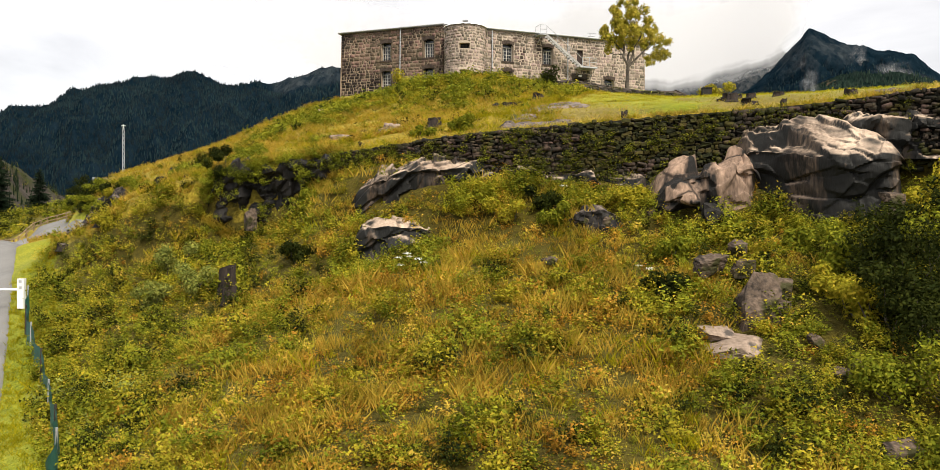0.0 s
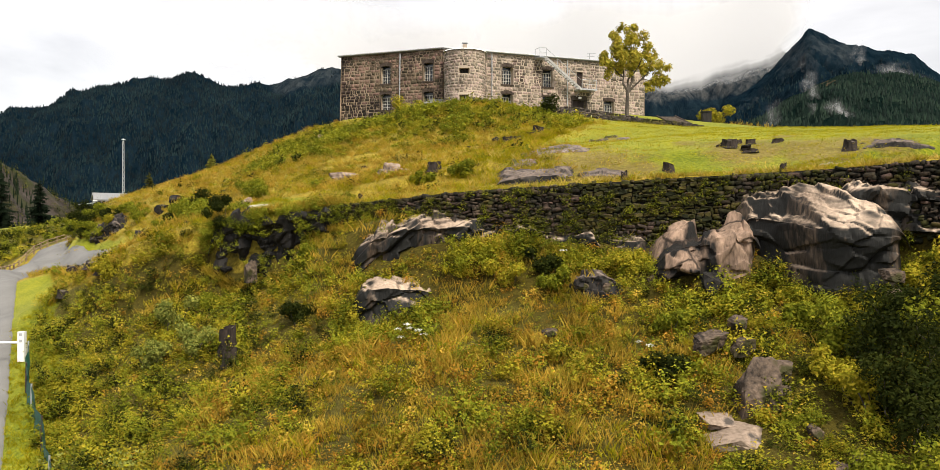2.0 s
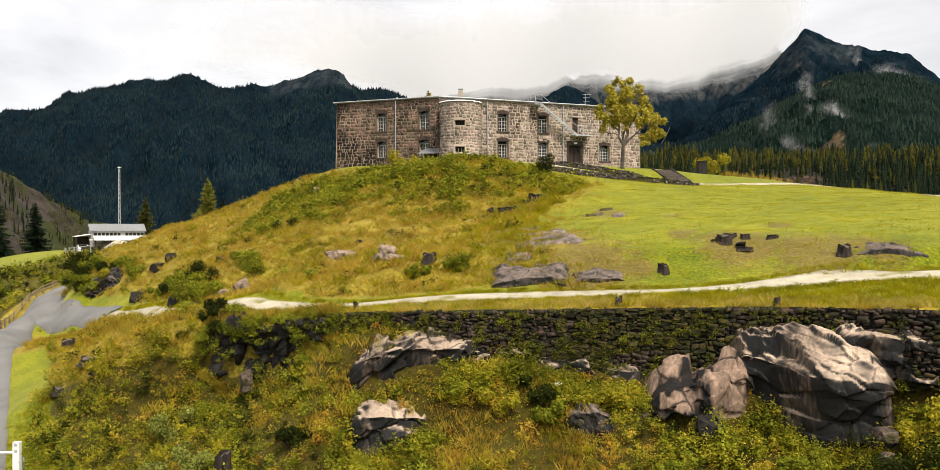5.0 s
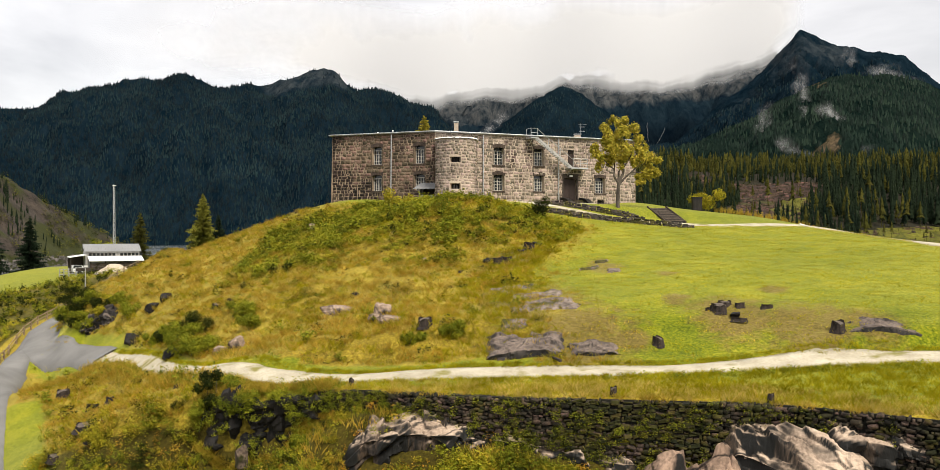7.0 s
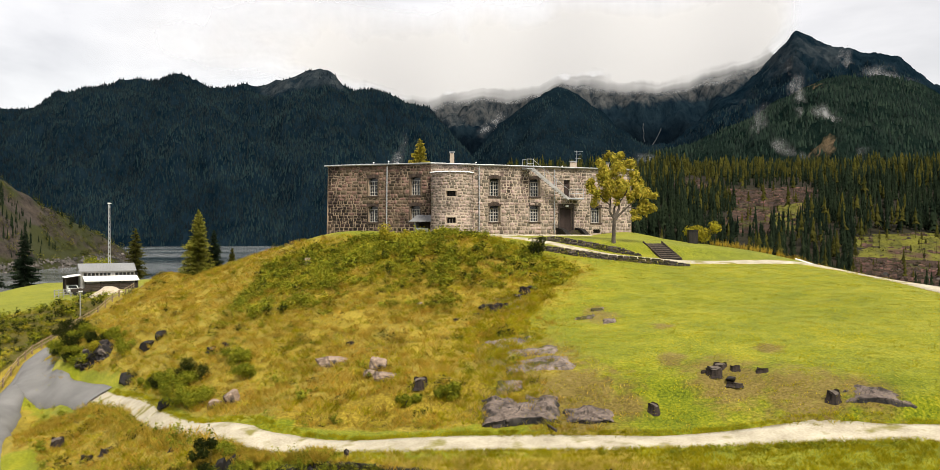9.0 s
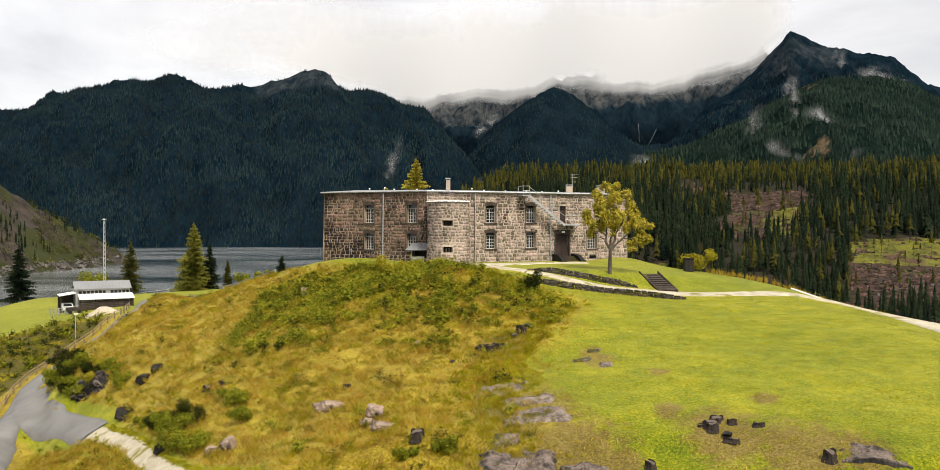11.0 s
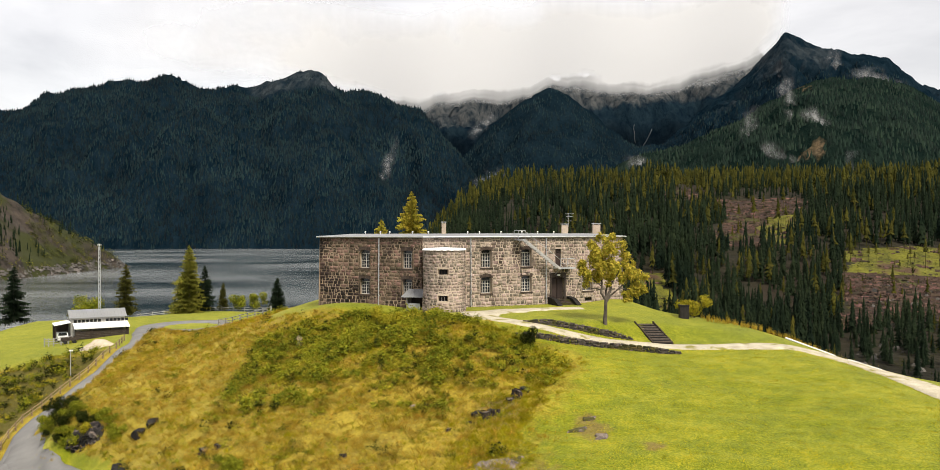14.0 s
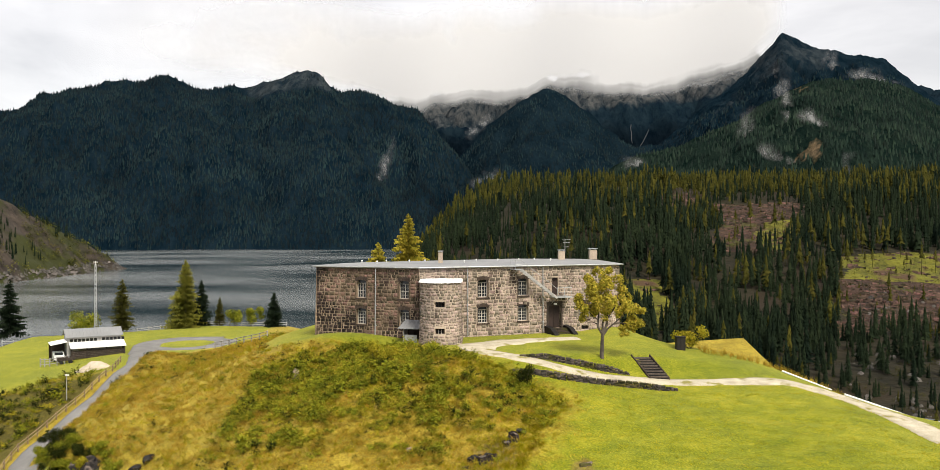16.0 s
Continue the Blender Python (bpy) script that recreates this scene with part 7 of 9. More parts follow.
for x in (-BL + 0.5, -1.5, 1.6, BL + 0.1):
    part("post", boxes((x - 0.09, x + 0.09, -4.35, -4.17, -0.3, 1.8)), DARKWOOD, barn)
for k in range(5):
    part("board", boxes((-BL + 0.5, BL + 0.1, -4.17, -4.11, 0.05 + 0.27 * k, 0.29 + 0.27 * k)), DARKWOOD, barn)
part("end_boards", boxes((BL + 0.02, BL + 0.1, -4.1, -1.62, -0.2, 1.7)), DARKWOOD, barn)
bm = bmesh.new()
v = [bm.verts.new(p) for p in ((-BL - 2.6, -3.1, 2.35), (-BL - 0.05, -3.1, 2.75), (-BL - 0.05, 1.6, 2.75), (-BL - 2.6, 1.6, 2.35))]
w = [bm.verts.new(p.co + Vector((0, 0, 0.1))) for p in v]
for q in ((3, 2, 1, 0), (4, 5, 6, 7), (0, 1, 5, 4), (1, 2, 6, 5), (2, 3, 7, 6), (3, 0, 4, 7)):
    bm.faces.new([(v + w)[i] for i in q])
part("car_port_roof", bm, WHITEPAINT, barn, "white car-port roof")
for y in (-2.9, 1.4):
    part("post", boxes((-BL - 2.5, -BL - 2.34, y - 0.08, y + 0.08, -0.4, 2.38)), DARKWOOD, barn)
part("back_boards", boxes((-BL - 2.5, -BL - 0.02, 1.45, 1.55, -0.3, 2.4)), DARKWOOD, barn)

# car under the port
cm = pose(-64.6, 146.4, 0, 0, 0, 31)
spot = cm @ Vector((-BL - 1.25, -1.2, 0))
car = thing("car", (spot.x, spot.y, float(ground(spot.x, spot.y)) + 0.02), "small white car parked under the car-port roof", "car", turn=31)
bm = bmesh.new()
prof = [(-1.9, 0.35), (-1.9, 0.85), (-1.0, 0.98), (-0.5, 1.45), (1.2, 1.48), (1.85, 0.95), (1.95, 0.35)]
lf = [bm.verts.new((-0.82, y, z)) for y, z in prof]
rt = [bm.verts.new((0.82, y, z)) for y, z in prof]
for i in range(len(prof)):
    j = (i + 1) % len(prof)
    bm.faces.new((lf[i], lf[j], rt[j], rt[i]))
bm.faces.new(lf[::-1])
bm.faces.new(rt)
bmesh.ops.bevel(bm, geom=bm.edges[:], offset=0.07, segments=2, affect="EDGES")
part("body", bm, CARPAINT, car)
bm = bmesh.new()
v = [bm.verts.new(p) for p in ((-0.7, -0.98, 1.0), (0.7, -0.98, 1.0), (0.6, -0.56, 1.40), (-0.6, -0.56, 1.40))]
w = [bm.verts.new(p.co + Vector((0, -0.03, 0.03))) for p in v]
for q in ((3, 2, 1, 0), (4, 5, 6, 7), (0, 1, 5, 4), (1, 2, 6, 5), (2, 3, 7, 6), (3, 0, 4, 7)):
    bm.faces.new([(v + w)[i] for i in q])
part("windscreen", bm, GLASS, car)
for x in (-0.72, 0.72):
    for y in (-1.25, 1.25):
        wh = part("wheel", bars(((x - 0.1, y, 0.32), (x + 0.1, y, 0.32), 0.32), sides=16), BLACK, car)
        part("rim", bars(((x - 0.11, y, 0.32), (x + 0.11, y, 0.32), 0.19), sides=12), GALVANISED, wh)
    part("headlight", boxes((x * 0.8 - 0.14, x * 0.8 + 0.14, -1.93, -1.88, 0.66, 0.8)), WHITEPAINT, car)

# sand heap, corral, trailer, lamp, mast
hx_, hy_ = np.meshgrid(np.linspace(-4, 4, 28), np.linspace(-3, 3, 24))
hr = np.sqrt((hx_ / 3.0) ** 2 + (hy_ / 2.0) ** 2)
hz = 1.25 * np.clip(1 - hr, 0, 1) ** 1.05 + 0.55 * np.clip(1 - np.sqrt(((hx_ - 1.7) / 2.0) ** 2 + (hy_ / 1.8) ** 2), 0, 1) + 0.08 * lumps(hx_, hy_, 0.6)
heap = grid_mesh("sand_heap", hx_ - 56.4, hy_ + 126.8, ground(hx_ - 56.4, hy_ + 126.8) - 0.25 + 1.15 * hz, SAND)
tagged(heap, "pale heap of sand in the barn yard", "sand heap")


def local(x, y):
    p = cm @ Vector((x, y, 0))
    return p.x, p.y


rail_fence("corral_fence", [local(-BL - 4.2, -4.5), local(-BL - 3.2, -6.2), local(-BL - 0.4, -6.6), local(-BL + 0.3, -5.0)], "grey timber corral fence beside the barn", 1.1, 1.35, GREYBOARD, (0.4, 0.8, 1.2))
tr = local(-BL - 0.6, -6.0)
trailer = thing("trailer", (*tr, float(ground(*tr))), "low dark farm trailer beside the barn", "trailer", turn=31)
part("bed", boxes((-1.3, 1.3, -0.7, 0.7, 0.55, 0.7), (-1.3, -1.24, -0.7, 0.7, 0.7, 1.05), (1.24, 1.3, -0.7, 0.7, 0.7, 1.05), (-1.24, 1.24, 0.64, 0.7, 0.7, 1.05), (-1.24, 1.24, -0.7, -0.64, 0.7, 1.05)), DARKWOOD, trailer)
for x in (-0.7, 0.7):
    for y in (-0.78, 0.78):
        part("wheel", bars(((x, y - 0.09, 0.3), (x, y + 0.09, 0.3), 0.3), sides=14), BLACK, trailer)
lamp = thing("path_lamp", (-53.6, 113.5, float(ground(-53.6, 113.5))), "slim grey lamp post beside the lane", "lamp post")
part("pole", bars(((0, 0, -0.2), (0, 0, 3.4), 0.06)), GALVANISED, lamp)
part("lamp_head", boxes((-0.16, 0.3, -0.14, 0.14, 3.35, 3.5)), WHITEPAINT, lamp)
mast = thing("lattice_mast", (-70.2, 160.0, float(ground(-70.2, 160.0))), "tall slim galvanised lattice mast with small aerials", "mast")
mh, sets = 15.3, []
legs = [(0.28 * math.cos(a), 0.28 * math.sin(a)) for a in (0.3, 2.4, 4.5)]
for i, (x, y) in enumerate(legs):
    part("leg", bars(((x, y, -0.2), (x * 0.6, y * 0.6, mh), 0.05), sides=5), GALVANISED, mast)
    x2, y2 = legs[(i + 1) % 3]
    for k in range(18):
        z0, z1 = mh * k / 18, mh * (k + 1) / 18
        f0, f1 = 1 - 0.4 * k / 18, 1 - 0.4 * (k + 1) / 18
        sets.append(((x * f0, y * f0, z0), (x2 * f1, y2 * f1, z1), 0.03))
part("lattice", bars(*sets, sides=4), GALVANISED, mast)
part("aerial", bars(((0, 0, mh - 0.2), (0, 0, mh + 0.6), 0.05), ((-0.35, 0, mh + 0.35), (0.45, 0, mh + 0.35), 0.07), sides=5), WHITEPAINT, mast)

# stacked birch logs beyond the upper lawn
for i, (a, b, r) in enumerate((((31.8, 83.2), (35.6, 80.6), 0.1), ((36.4, 79.6), (40.6, 76.0), 0.13), ((42.0, 73.6), (43.6, 72.2), 0.11), ((44.2, 70.5), (47.4, 67.6), 0.11), ((44.8, 69.4), (48.2, 66.4), 0.1))):
    za, zb = float(ground(*a)), float(ground(*b))
    own("birch_log", (0, 0, 0), bars(((*a, za + r), (*b, zb + r), r, r * 0.8), sides=10), WHITEPAINT if i < 3 else CUTWOOD, "white-barked felled log lying at the wood's edge" if i < 3 else "grey felled log lying at the wood's edge", "log", "felled logs")

# ---- trees ----


def limb(bm, a, b, r0, r1, rngl, sides=7, bends=4, wander=0.12):
    a, b = Vector(a), Vector(b)
    pts = [a.lerp(b, t / bends) for t in range(bends + 1)]
    ln = (b - a).length
    for i in range(1, bends):
        pts[i] += Vector((rngl.gauss(0, 1), rngl.gauss(0, 1), rngl.gauss(0, 0.5))) * ln * wander * 0.4
    for i in range(bends):
        bar(bm, pts[i], pts[i + 1], r0 + (r1 - r0) * i / bends, r0 + (r1 - r0) * (i + 1) / bends, sides)
    return pts


def leaf_cloud(centres, radii, count, size, rng, flat=0.8, hollow=0.45):
    """Single leaves spread in clumps: bent quads, more of them towards the rim."""
    centres, radii = np.array(centres, float), np.array(radii, float)
    pick = rng.choice(len(centres), count, p=radii ** 2 / (radii ** 2).sum())
    d = rng.normal(size=(count, 3))
    d /= np.linalg.norm(d, axis=1)[:, None]
    rad = radii[pick] * (hollow + (1 - hollow) * rng.random(count) ** 0.6)
    C = centres[pick] + d * rad[:, None] * np.array([1, 1, flat])
    n = d + rng.normal(size=(count, 3)) * 0.7 + np.array([0, 0, 0.5])
    n /= np.linalg.norm(n, axis=1)[:, None]
    t = np.cross(n, rng.normal(size=(count, 3)))
    t /= np.linalg.norm(t, axis=1)[:, None]
    b = np.cross(n, t)
    L = size * rng.uniform(0.6, 1.35, count)[:, None]
    V = np.stack([C - t * L, C + b * L * 0.45 + n * L * 0.15, C + t * L, C - b * L * 0.45 + n * L * 0.15], 1).reshape(-1, 3)
    F = np.arange(count * 4).reshape(-1, 4)
    return V, F


trng = random.Random(12)
tree = thing("ash_tree", (13.6, 81.4, float(ground(13.6, 81.4))), "broadleaf tree with yellowing foliage on the fort terrace", "tree")
bm = bmesh.new()
limb(bm, (0, 0, -0.3), (0.05, 0, 2.4), 0.22, 0.15, trng, 10, 4, 0.03)
ends = []
for a, e, r in (((0.05, 0, 2.3), (-0.9, 0.2, 5.4), 0.13), ((0.05, 0, 2.3), (0.5, -0.3, 6.6), 0.15), ((0.1, 0, 2.2), (2.3, 0.2, 4.6), 0.12), ((0.05, 0, 2.5), (0.2, 0.7, 5.6), 0.12), ((0.3, 0, 3.6), (1.5, -0.2, 6.2), 0.09), ((-0.4, 0.1, 3.7), (-2.0, -0.2, 5.0), 0.07), ((1.2, 0, 3.4), (3.3, 0, 3.2), 0.06), ((-0.3, 0, 3.3), (-1.6, 0.5, 3.6), 0.06)):
    limb(bm, a, e, r, 0.025, trng, 6, 4, 0.15)
    ends.append(e)
part("trunk", bm, BARK, tree)
cen = [(-1.0, 0, 6.6), (0.1, 0, 7.6), (1.0, 0, 7.2), (1.7, 0.2, 6.2), (-1.8, 0, 5.4), (-0.6, -0.6, 5.4), (0.8, -0.6, 5.8), (2.1, 0, 4.8), (3.0, 0.1, 4.3), (3.5, 0, 3.5), (2.6, -0.2, 3.3), (-1.7, 0, 4.1), (-2.3, 0.2, 5.9), (0, 0.8, 6.4), (1.3, 0.8, 5.0), (-0.8, 0.6, 4.5), (0.4, -0.4, 4.5), (1.9, -0.4, 2.6), (-1.3, 0.2, 7.6), (0.6, 0.2, 8.6), (-0.4, 0.3, 8.5), (3.9, 0.2, 4.5), (2.5, 0.1, 5.6)]
rad = [0.95, 0.8, 0.85, 0.8, 0.8, 0.8, 0.9, 0.8, 0.75, 0.6, 0.6, 0.65, 0.6, 0.9, 0.75, 0.7, 0.6, 0.5, 0.5, 0.5, 0.5, 0.45, 0.6]
sub, small = [], []
for (x, y, z), q in zip(cen, rad):
    for _ in range(6):
        v = Vector((trng.gauss(0, 1), trng.gauss(0, 1), trng.gauss(0, 1))).normalized() * q * trng.uniform(0.3, 1.0)
        sub.append((x + v.x, y + v.y, z + v.z - 0.15 * abs(v.x)))
        small.append(q * trng.uniform(0.4, 0.7))
V, F = leaf_cloud(sub, small, 12500, 0.14, rng, 1.1, 0.1)
ob = stuff("crown", V, F, LEAF_TREE, "", "")
ob.parent = tree


def near_conifer(x, y, z, h, width, mat, label, seed, bare=0.1, thin=0.05, name="spruce_tree", tiers=26, taper=0.7):
    r = np.random.default_rng(seed)
    t = thing(name, (x, y, z), label, "tree")
    part("trunk", bars(((0, 0, -0.4), (0, 0, h * 0.55), h * 0.016, h * 0.009), ((0, 0, h * 0.55), (0, 0, h * 0.97), h * 0.009, 0.02), sides=8), BARK, t)
    V, F = [], []
    for k in range(tiers):
        f = k / (tiers - 1)
        zz = h * (bare + (0.985 - bare) * f)
        reach = 1.25 * width * h * (1 - f) ** taper * r.uniform(0.88, 1.06) + 0.08
        for i in range(11):
            if r.random() < thin:
                continue
            zz = h * (bare + (0.985 - bare) * min(1.0, max(0.0, f + r.uniform(-0.6, 0.6) / tiers)))
            a = r.random() * 6.28
            L = reach * r.uniform(0.6, 1.12)
            da = np.array([math.cos(a), math.sin(a)])
            nb = np.array([-da[1], da[0]])
            m = 7
            for j in range(m):
                u = (j + 0.4 + 0.4 * r.random()) / m
                c = np.array([*(da * L * u), zz - 0.28 * L * u + 0.10 * L * u * u])
                wdt = (0.22 + 0.26 * L * (1 - u)) * r.uniform(0.6, 1.3)
                ln = L / m * 1.3
                for sgn in (-1, 1):
                    n0 = len(V)
                    V += [c, c + np.array([*(da * ln * 0.9), -0.02]), c + np.array([*(da * ln * 0.5 + nb * sgn * wdt), -wdt * r.uniform(0.5, 1.5) - 0.05])]
                    F.append((n0, n0 + 1, n0 + 2))
    ob = stuff("crown", V, F, mat, "", "")
    ob.parent = t
    return t


def gz(x, y):
    return float(ground(x, y))


near_conifer(-75.2, 184.5, gz(-75.2, 184.5), 12.2, 0.19, LARCH, "slender dark spruce at the meadow edge by the lake", 1, 0.12, 0.25)
near_conifer(-61.2, 184.5, gz(-61.2, 184.5), 15.2, 0.24, LARCH_GREEN, "broad yellow-green larch at the meadow edge by the lake", 2, 0.03, 0.0, "larch_tree", 36, 0.75)
near_conifer(-58.4, 186.5, gz(-58.4, 186.5), 10.4, 0.2, NEEDLE, "dark spruce beside a larch at the meadow edge", 3, 0.05)
near_conifer(-41.8, 184.5, gz(-41.8, 184.5), 7.6, 0.24, NEEDLE, "young dark spruce at the meadow edge", 4, 0.04)
near_conifer(-54.5, 187, gz(-54.5, 187), 6.4, 0.16, LARCH, "thin young larch above the lake", 5, 0.1, 0.2, "larch_tree")
near_conifer(-106.0, 196, 12.0, 13.4, 0.22, NEEDLE, "dark spruce beyond the yard meadow", 6, 0.05)
near_conifer(-112, 190, 12.5, 15.0, 0.22, NEEDLE, "tall dark spruce beyond the yard meadow", 7, 0.05)
near_conifer(-8.2, 124.5, 20.0, 19.4, 0.25, LARCH_NEAR, "golden larch rising behind the fort roof", 8, 0.1, 0.0, "larch_tree", 44, 0.8)
near_conifer(-12.6, 124.0, 19.5, 15.6, 0.27, LARCH_NEAR, "lower golden larch behind the fort roof", 9, 0.1, 0.0, "larch_tree", 36, 0.75)
for i, (x, y, h) in enumerate(((-66, 104, 10), (-71, 112, 12), (-63, 96, 8), (-76, 118, 11))):
    near_conifer(x, y, gz(x, y), h, 0.2, LARCH if i % 2 == 0 else NEEDLE, "mixed conifer standing below the lane fence", 20 + i, 0.1, 0.1, "larch_tree" if i % 2 == 0 else "spruce_tree", 22)


def bush(x, y, z, size, count, leaf, mat, label, seed, name="bush", group=""):
    r = np.random.default_rng(seed)
    t = thing(name, (x, y, z), label, "bush", group)
    rl = random.Random(seed)
    n = 5
    cen, rad = [], []
    for i in range(n):
        e = (rl.uniform(-0.5, 0.5) * size[0], rl.uniform(-0.5, 0.5) * size[1], size[2] * rl.uniform(0.45, 0.9))
        bm = bmesh.new()
        limb(bm, (rl.uniform(-0.1, 0.1), rl.uniform(-0.1, 0.1), -0.15), e, 0.03, 0.008, rl, 4, 3, 0.2)
        part("stem", bm, BARK, t)
        cen.append(e)
        rad.append(0.33 * min(size) * rl.uniform(0.8, 1.2))
    cen.append((0, 0, size[2] * 0.4))
    rad.append(0.45 * min(size))
    V, F = leaf_cloud(cen, rad, count, leaf, r, 0.9, 0.2)
    ob = stuff("leaves", V, F, mat, "", "")
    ob.parent = t
    return t


bush(-77.6, 171, gz(-77.6, 171), (5.5, 5, 5.2), 2600, 0.2, LEAF_GREEN, "round yellow-green tree behind the barn", 1, "small_tree")
bush(-47.2, 186, gz(-47.2, 186), (4.2, 3, 4.4), 1500, 0.2, LEAF_GREEN, "light green bushy tree at the meadow edge", 2, "small_tree")
bush(-51.0, 186.5, gz(-51, 186.5), (3, 3, 3.6), 1200, 0.2, LEAF_GREEN, "light green bushy tree at the meadow edge", 3, "small_tree")
bush(24.3, 89.5, gz(24.3, 89.5), (3.0, 2.2, 2.3), 1500, 0.13, LEAF_LIME, "yellow-green bush at the terrace edge", 4)
bush(-13.4, 42.6, 11.9, (1.5, 1.2, 3.2), 2600, 0.075, LEAF_DEEP, "slim dark green sapling on the bank", 5, "sapling")
bush(-12.5, 43.4, 12.4, (1.6, 1.3, 2.0), 1500, 0.075, LEAF_GREEN, "leafy green sapling on the bank", 6, "sapling")
bush(5.6, 73.6, gz(5.6, 73.6) - 0.2, (1.5, 1.4, 2.1), 1500, 0.09, LEAF_DEEP, "dark young spruce-like bush on the brow", 7)
bush(-7.6, 80.5, gz(-7.6, 80.5) - 0.3, (2.4, 1.8, 2.6), 1600, 0.1, LEAF_LIME, "tall yellow-green bush on the brow before the fort", 8)
for i, (x, y, w, h, m) in enumerate(((-45.0, 91.2, 2.2, 1.5, LEAF_GREEN), (-43.4, 89.6, 2.4, 1.6, LEAF_DEEP), (-41.8, 88.2, 2.6, 1.8, LEAF_DEEP), (-40.2, 86.2, 2.6, 1.6, LEAF_GREEN), (-38.8, 85.0, 2.2, 1.2, LEAF_DEEP), (-41.0, 85.6, 2.2, 1.8, LEAF_DEEP), (-43.0, 87.0, 2.2, 1.8, LEAF_GREEN), (-37.4, 84.6, 1.8, 0.8, LEAF_LIME), (-36.0, 82.9, 2.2, 1.3, LEAF_GREEN), (-39.4, 84.0, 2.4, 1.5, LEAF_GREEN), (-37.6, 83.6, 2.4, 1.5, LEAF_DEEP), (-34.4, 81.4, 2.0, 1.2, LEAF_GREEN), (-40.9, 84.2, 2.2, 1.4, LEAF_DEEP), (-38.8, 82.6, 2.0, 1.7, LEAF_GREEN), (-37.0, 82.0, 1.8, 1.9, LEAF_LIME), (-32.6, 78.4, 2.0, 1.6, LEAF_GREEN), (-25.6, 66.2, 1.8, 1.1, LEAF_GREEN), (-24.0, 64.0, 2.0, 1.2, LEAF_DEEP), (-22.6, 62.0, 2.2, 1.4, LEAF_GREEN), (-21.0, 60.0, 2.2, 1.6, LEAF_GREEN), (-19.0, 57.6, 2.0, 1.2, LEAF_LIME), (-20.6, 60.8, 2.4, 1.7, LEAF_DEEP), (-18.7, 56.2, 2.2, 1.6, LEAF_GREEN), (-20.3, 57.5, 2.4, 1.6, LEAF_GREEN), (-17.4, 61.5, 2.2, 1.5, LEAF_GREEN), (-15.6, 58.5, 1.8, 1.2, LEAF_GREEN), (-3.6, 47.2, 1.3, 0.8, LEAF_GREEN), (-1.0, 47.0, 1.6, 1.0, LEAF_GREEN))):
    bush(x, y, gz(x, y) - 0.2, (w, w * 0.8, h), 2300, 0.085, m, "dense shrub on the side of the knoll", 30 + i, group="shrubs on the knoll")
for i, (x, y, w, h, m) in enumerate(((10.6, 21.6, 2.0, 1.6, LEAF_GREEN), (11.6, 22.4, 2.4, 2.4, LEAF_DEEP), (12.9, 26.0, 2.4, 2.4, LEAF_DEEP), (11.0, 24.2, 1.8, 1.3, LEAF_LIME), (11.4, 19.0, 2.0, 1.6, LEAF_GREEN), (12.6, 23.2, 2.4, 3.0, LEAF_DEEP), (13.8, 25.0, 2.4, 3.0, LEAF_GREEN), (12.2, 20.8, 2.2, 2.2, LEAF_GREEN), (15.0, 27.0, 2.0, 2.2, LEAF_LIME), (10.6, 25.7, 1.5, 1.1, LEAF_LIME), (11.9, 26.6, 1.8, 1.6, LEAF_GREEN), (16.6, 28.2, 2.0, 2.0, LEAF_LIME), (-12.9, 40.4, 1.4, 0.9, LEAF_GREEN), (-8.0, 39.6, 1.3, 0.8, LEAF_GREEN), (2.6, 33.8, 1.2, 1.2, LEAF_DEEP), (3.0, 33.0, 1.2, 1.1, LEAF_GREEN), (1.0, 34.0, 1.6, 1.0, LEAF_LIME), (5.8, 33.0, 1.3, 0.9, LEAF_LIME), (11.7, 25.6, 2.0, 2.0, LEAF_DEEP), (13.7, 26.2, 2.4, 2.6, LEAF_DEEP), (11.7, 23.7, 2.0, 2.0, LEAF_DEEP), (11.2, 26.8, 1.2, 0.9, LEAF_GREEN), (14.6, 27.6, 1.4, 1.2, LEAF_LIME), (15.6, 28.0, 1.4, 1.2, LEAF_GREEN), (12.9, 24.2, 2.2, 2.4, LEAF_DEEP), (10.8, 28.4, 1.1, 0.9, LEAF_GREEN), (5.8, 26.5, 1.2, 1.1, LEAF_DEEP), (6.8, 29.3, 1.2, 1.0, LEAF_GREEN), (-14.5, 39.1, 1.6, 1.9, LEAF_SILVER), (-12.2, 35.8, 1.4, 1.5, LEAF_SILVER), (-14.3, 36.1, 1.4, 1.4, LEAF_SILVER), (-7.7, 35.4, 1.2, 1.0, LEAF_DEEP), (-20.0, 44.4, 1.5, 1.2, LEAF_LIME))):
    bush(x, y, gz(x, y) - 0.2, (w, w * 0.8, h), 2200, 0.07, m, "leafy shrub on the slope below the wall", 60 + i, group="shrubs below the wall")

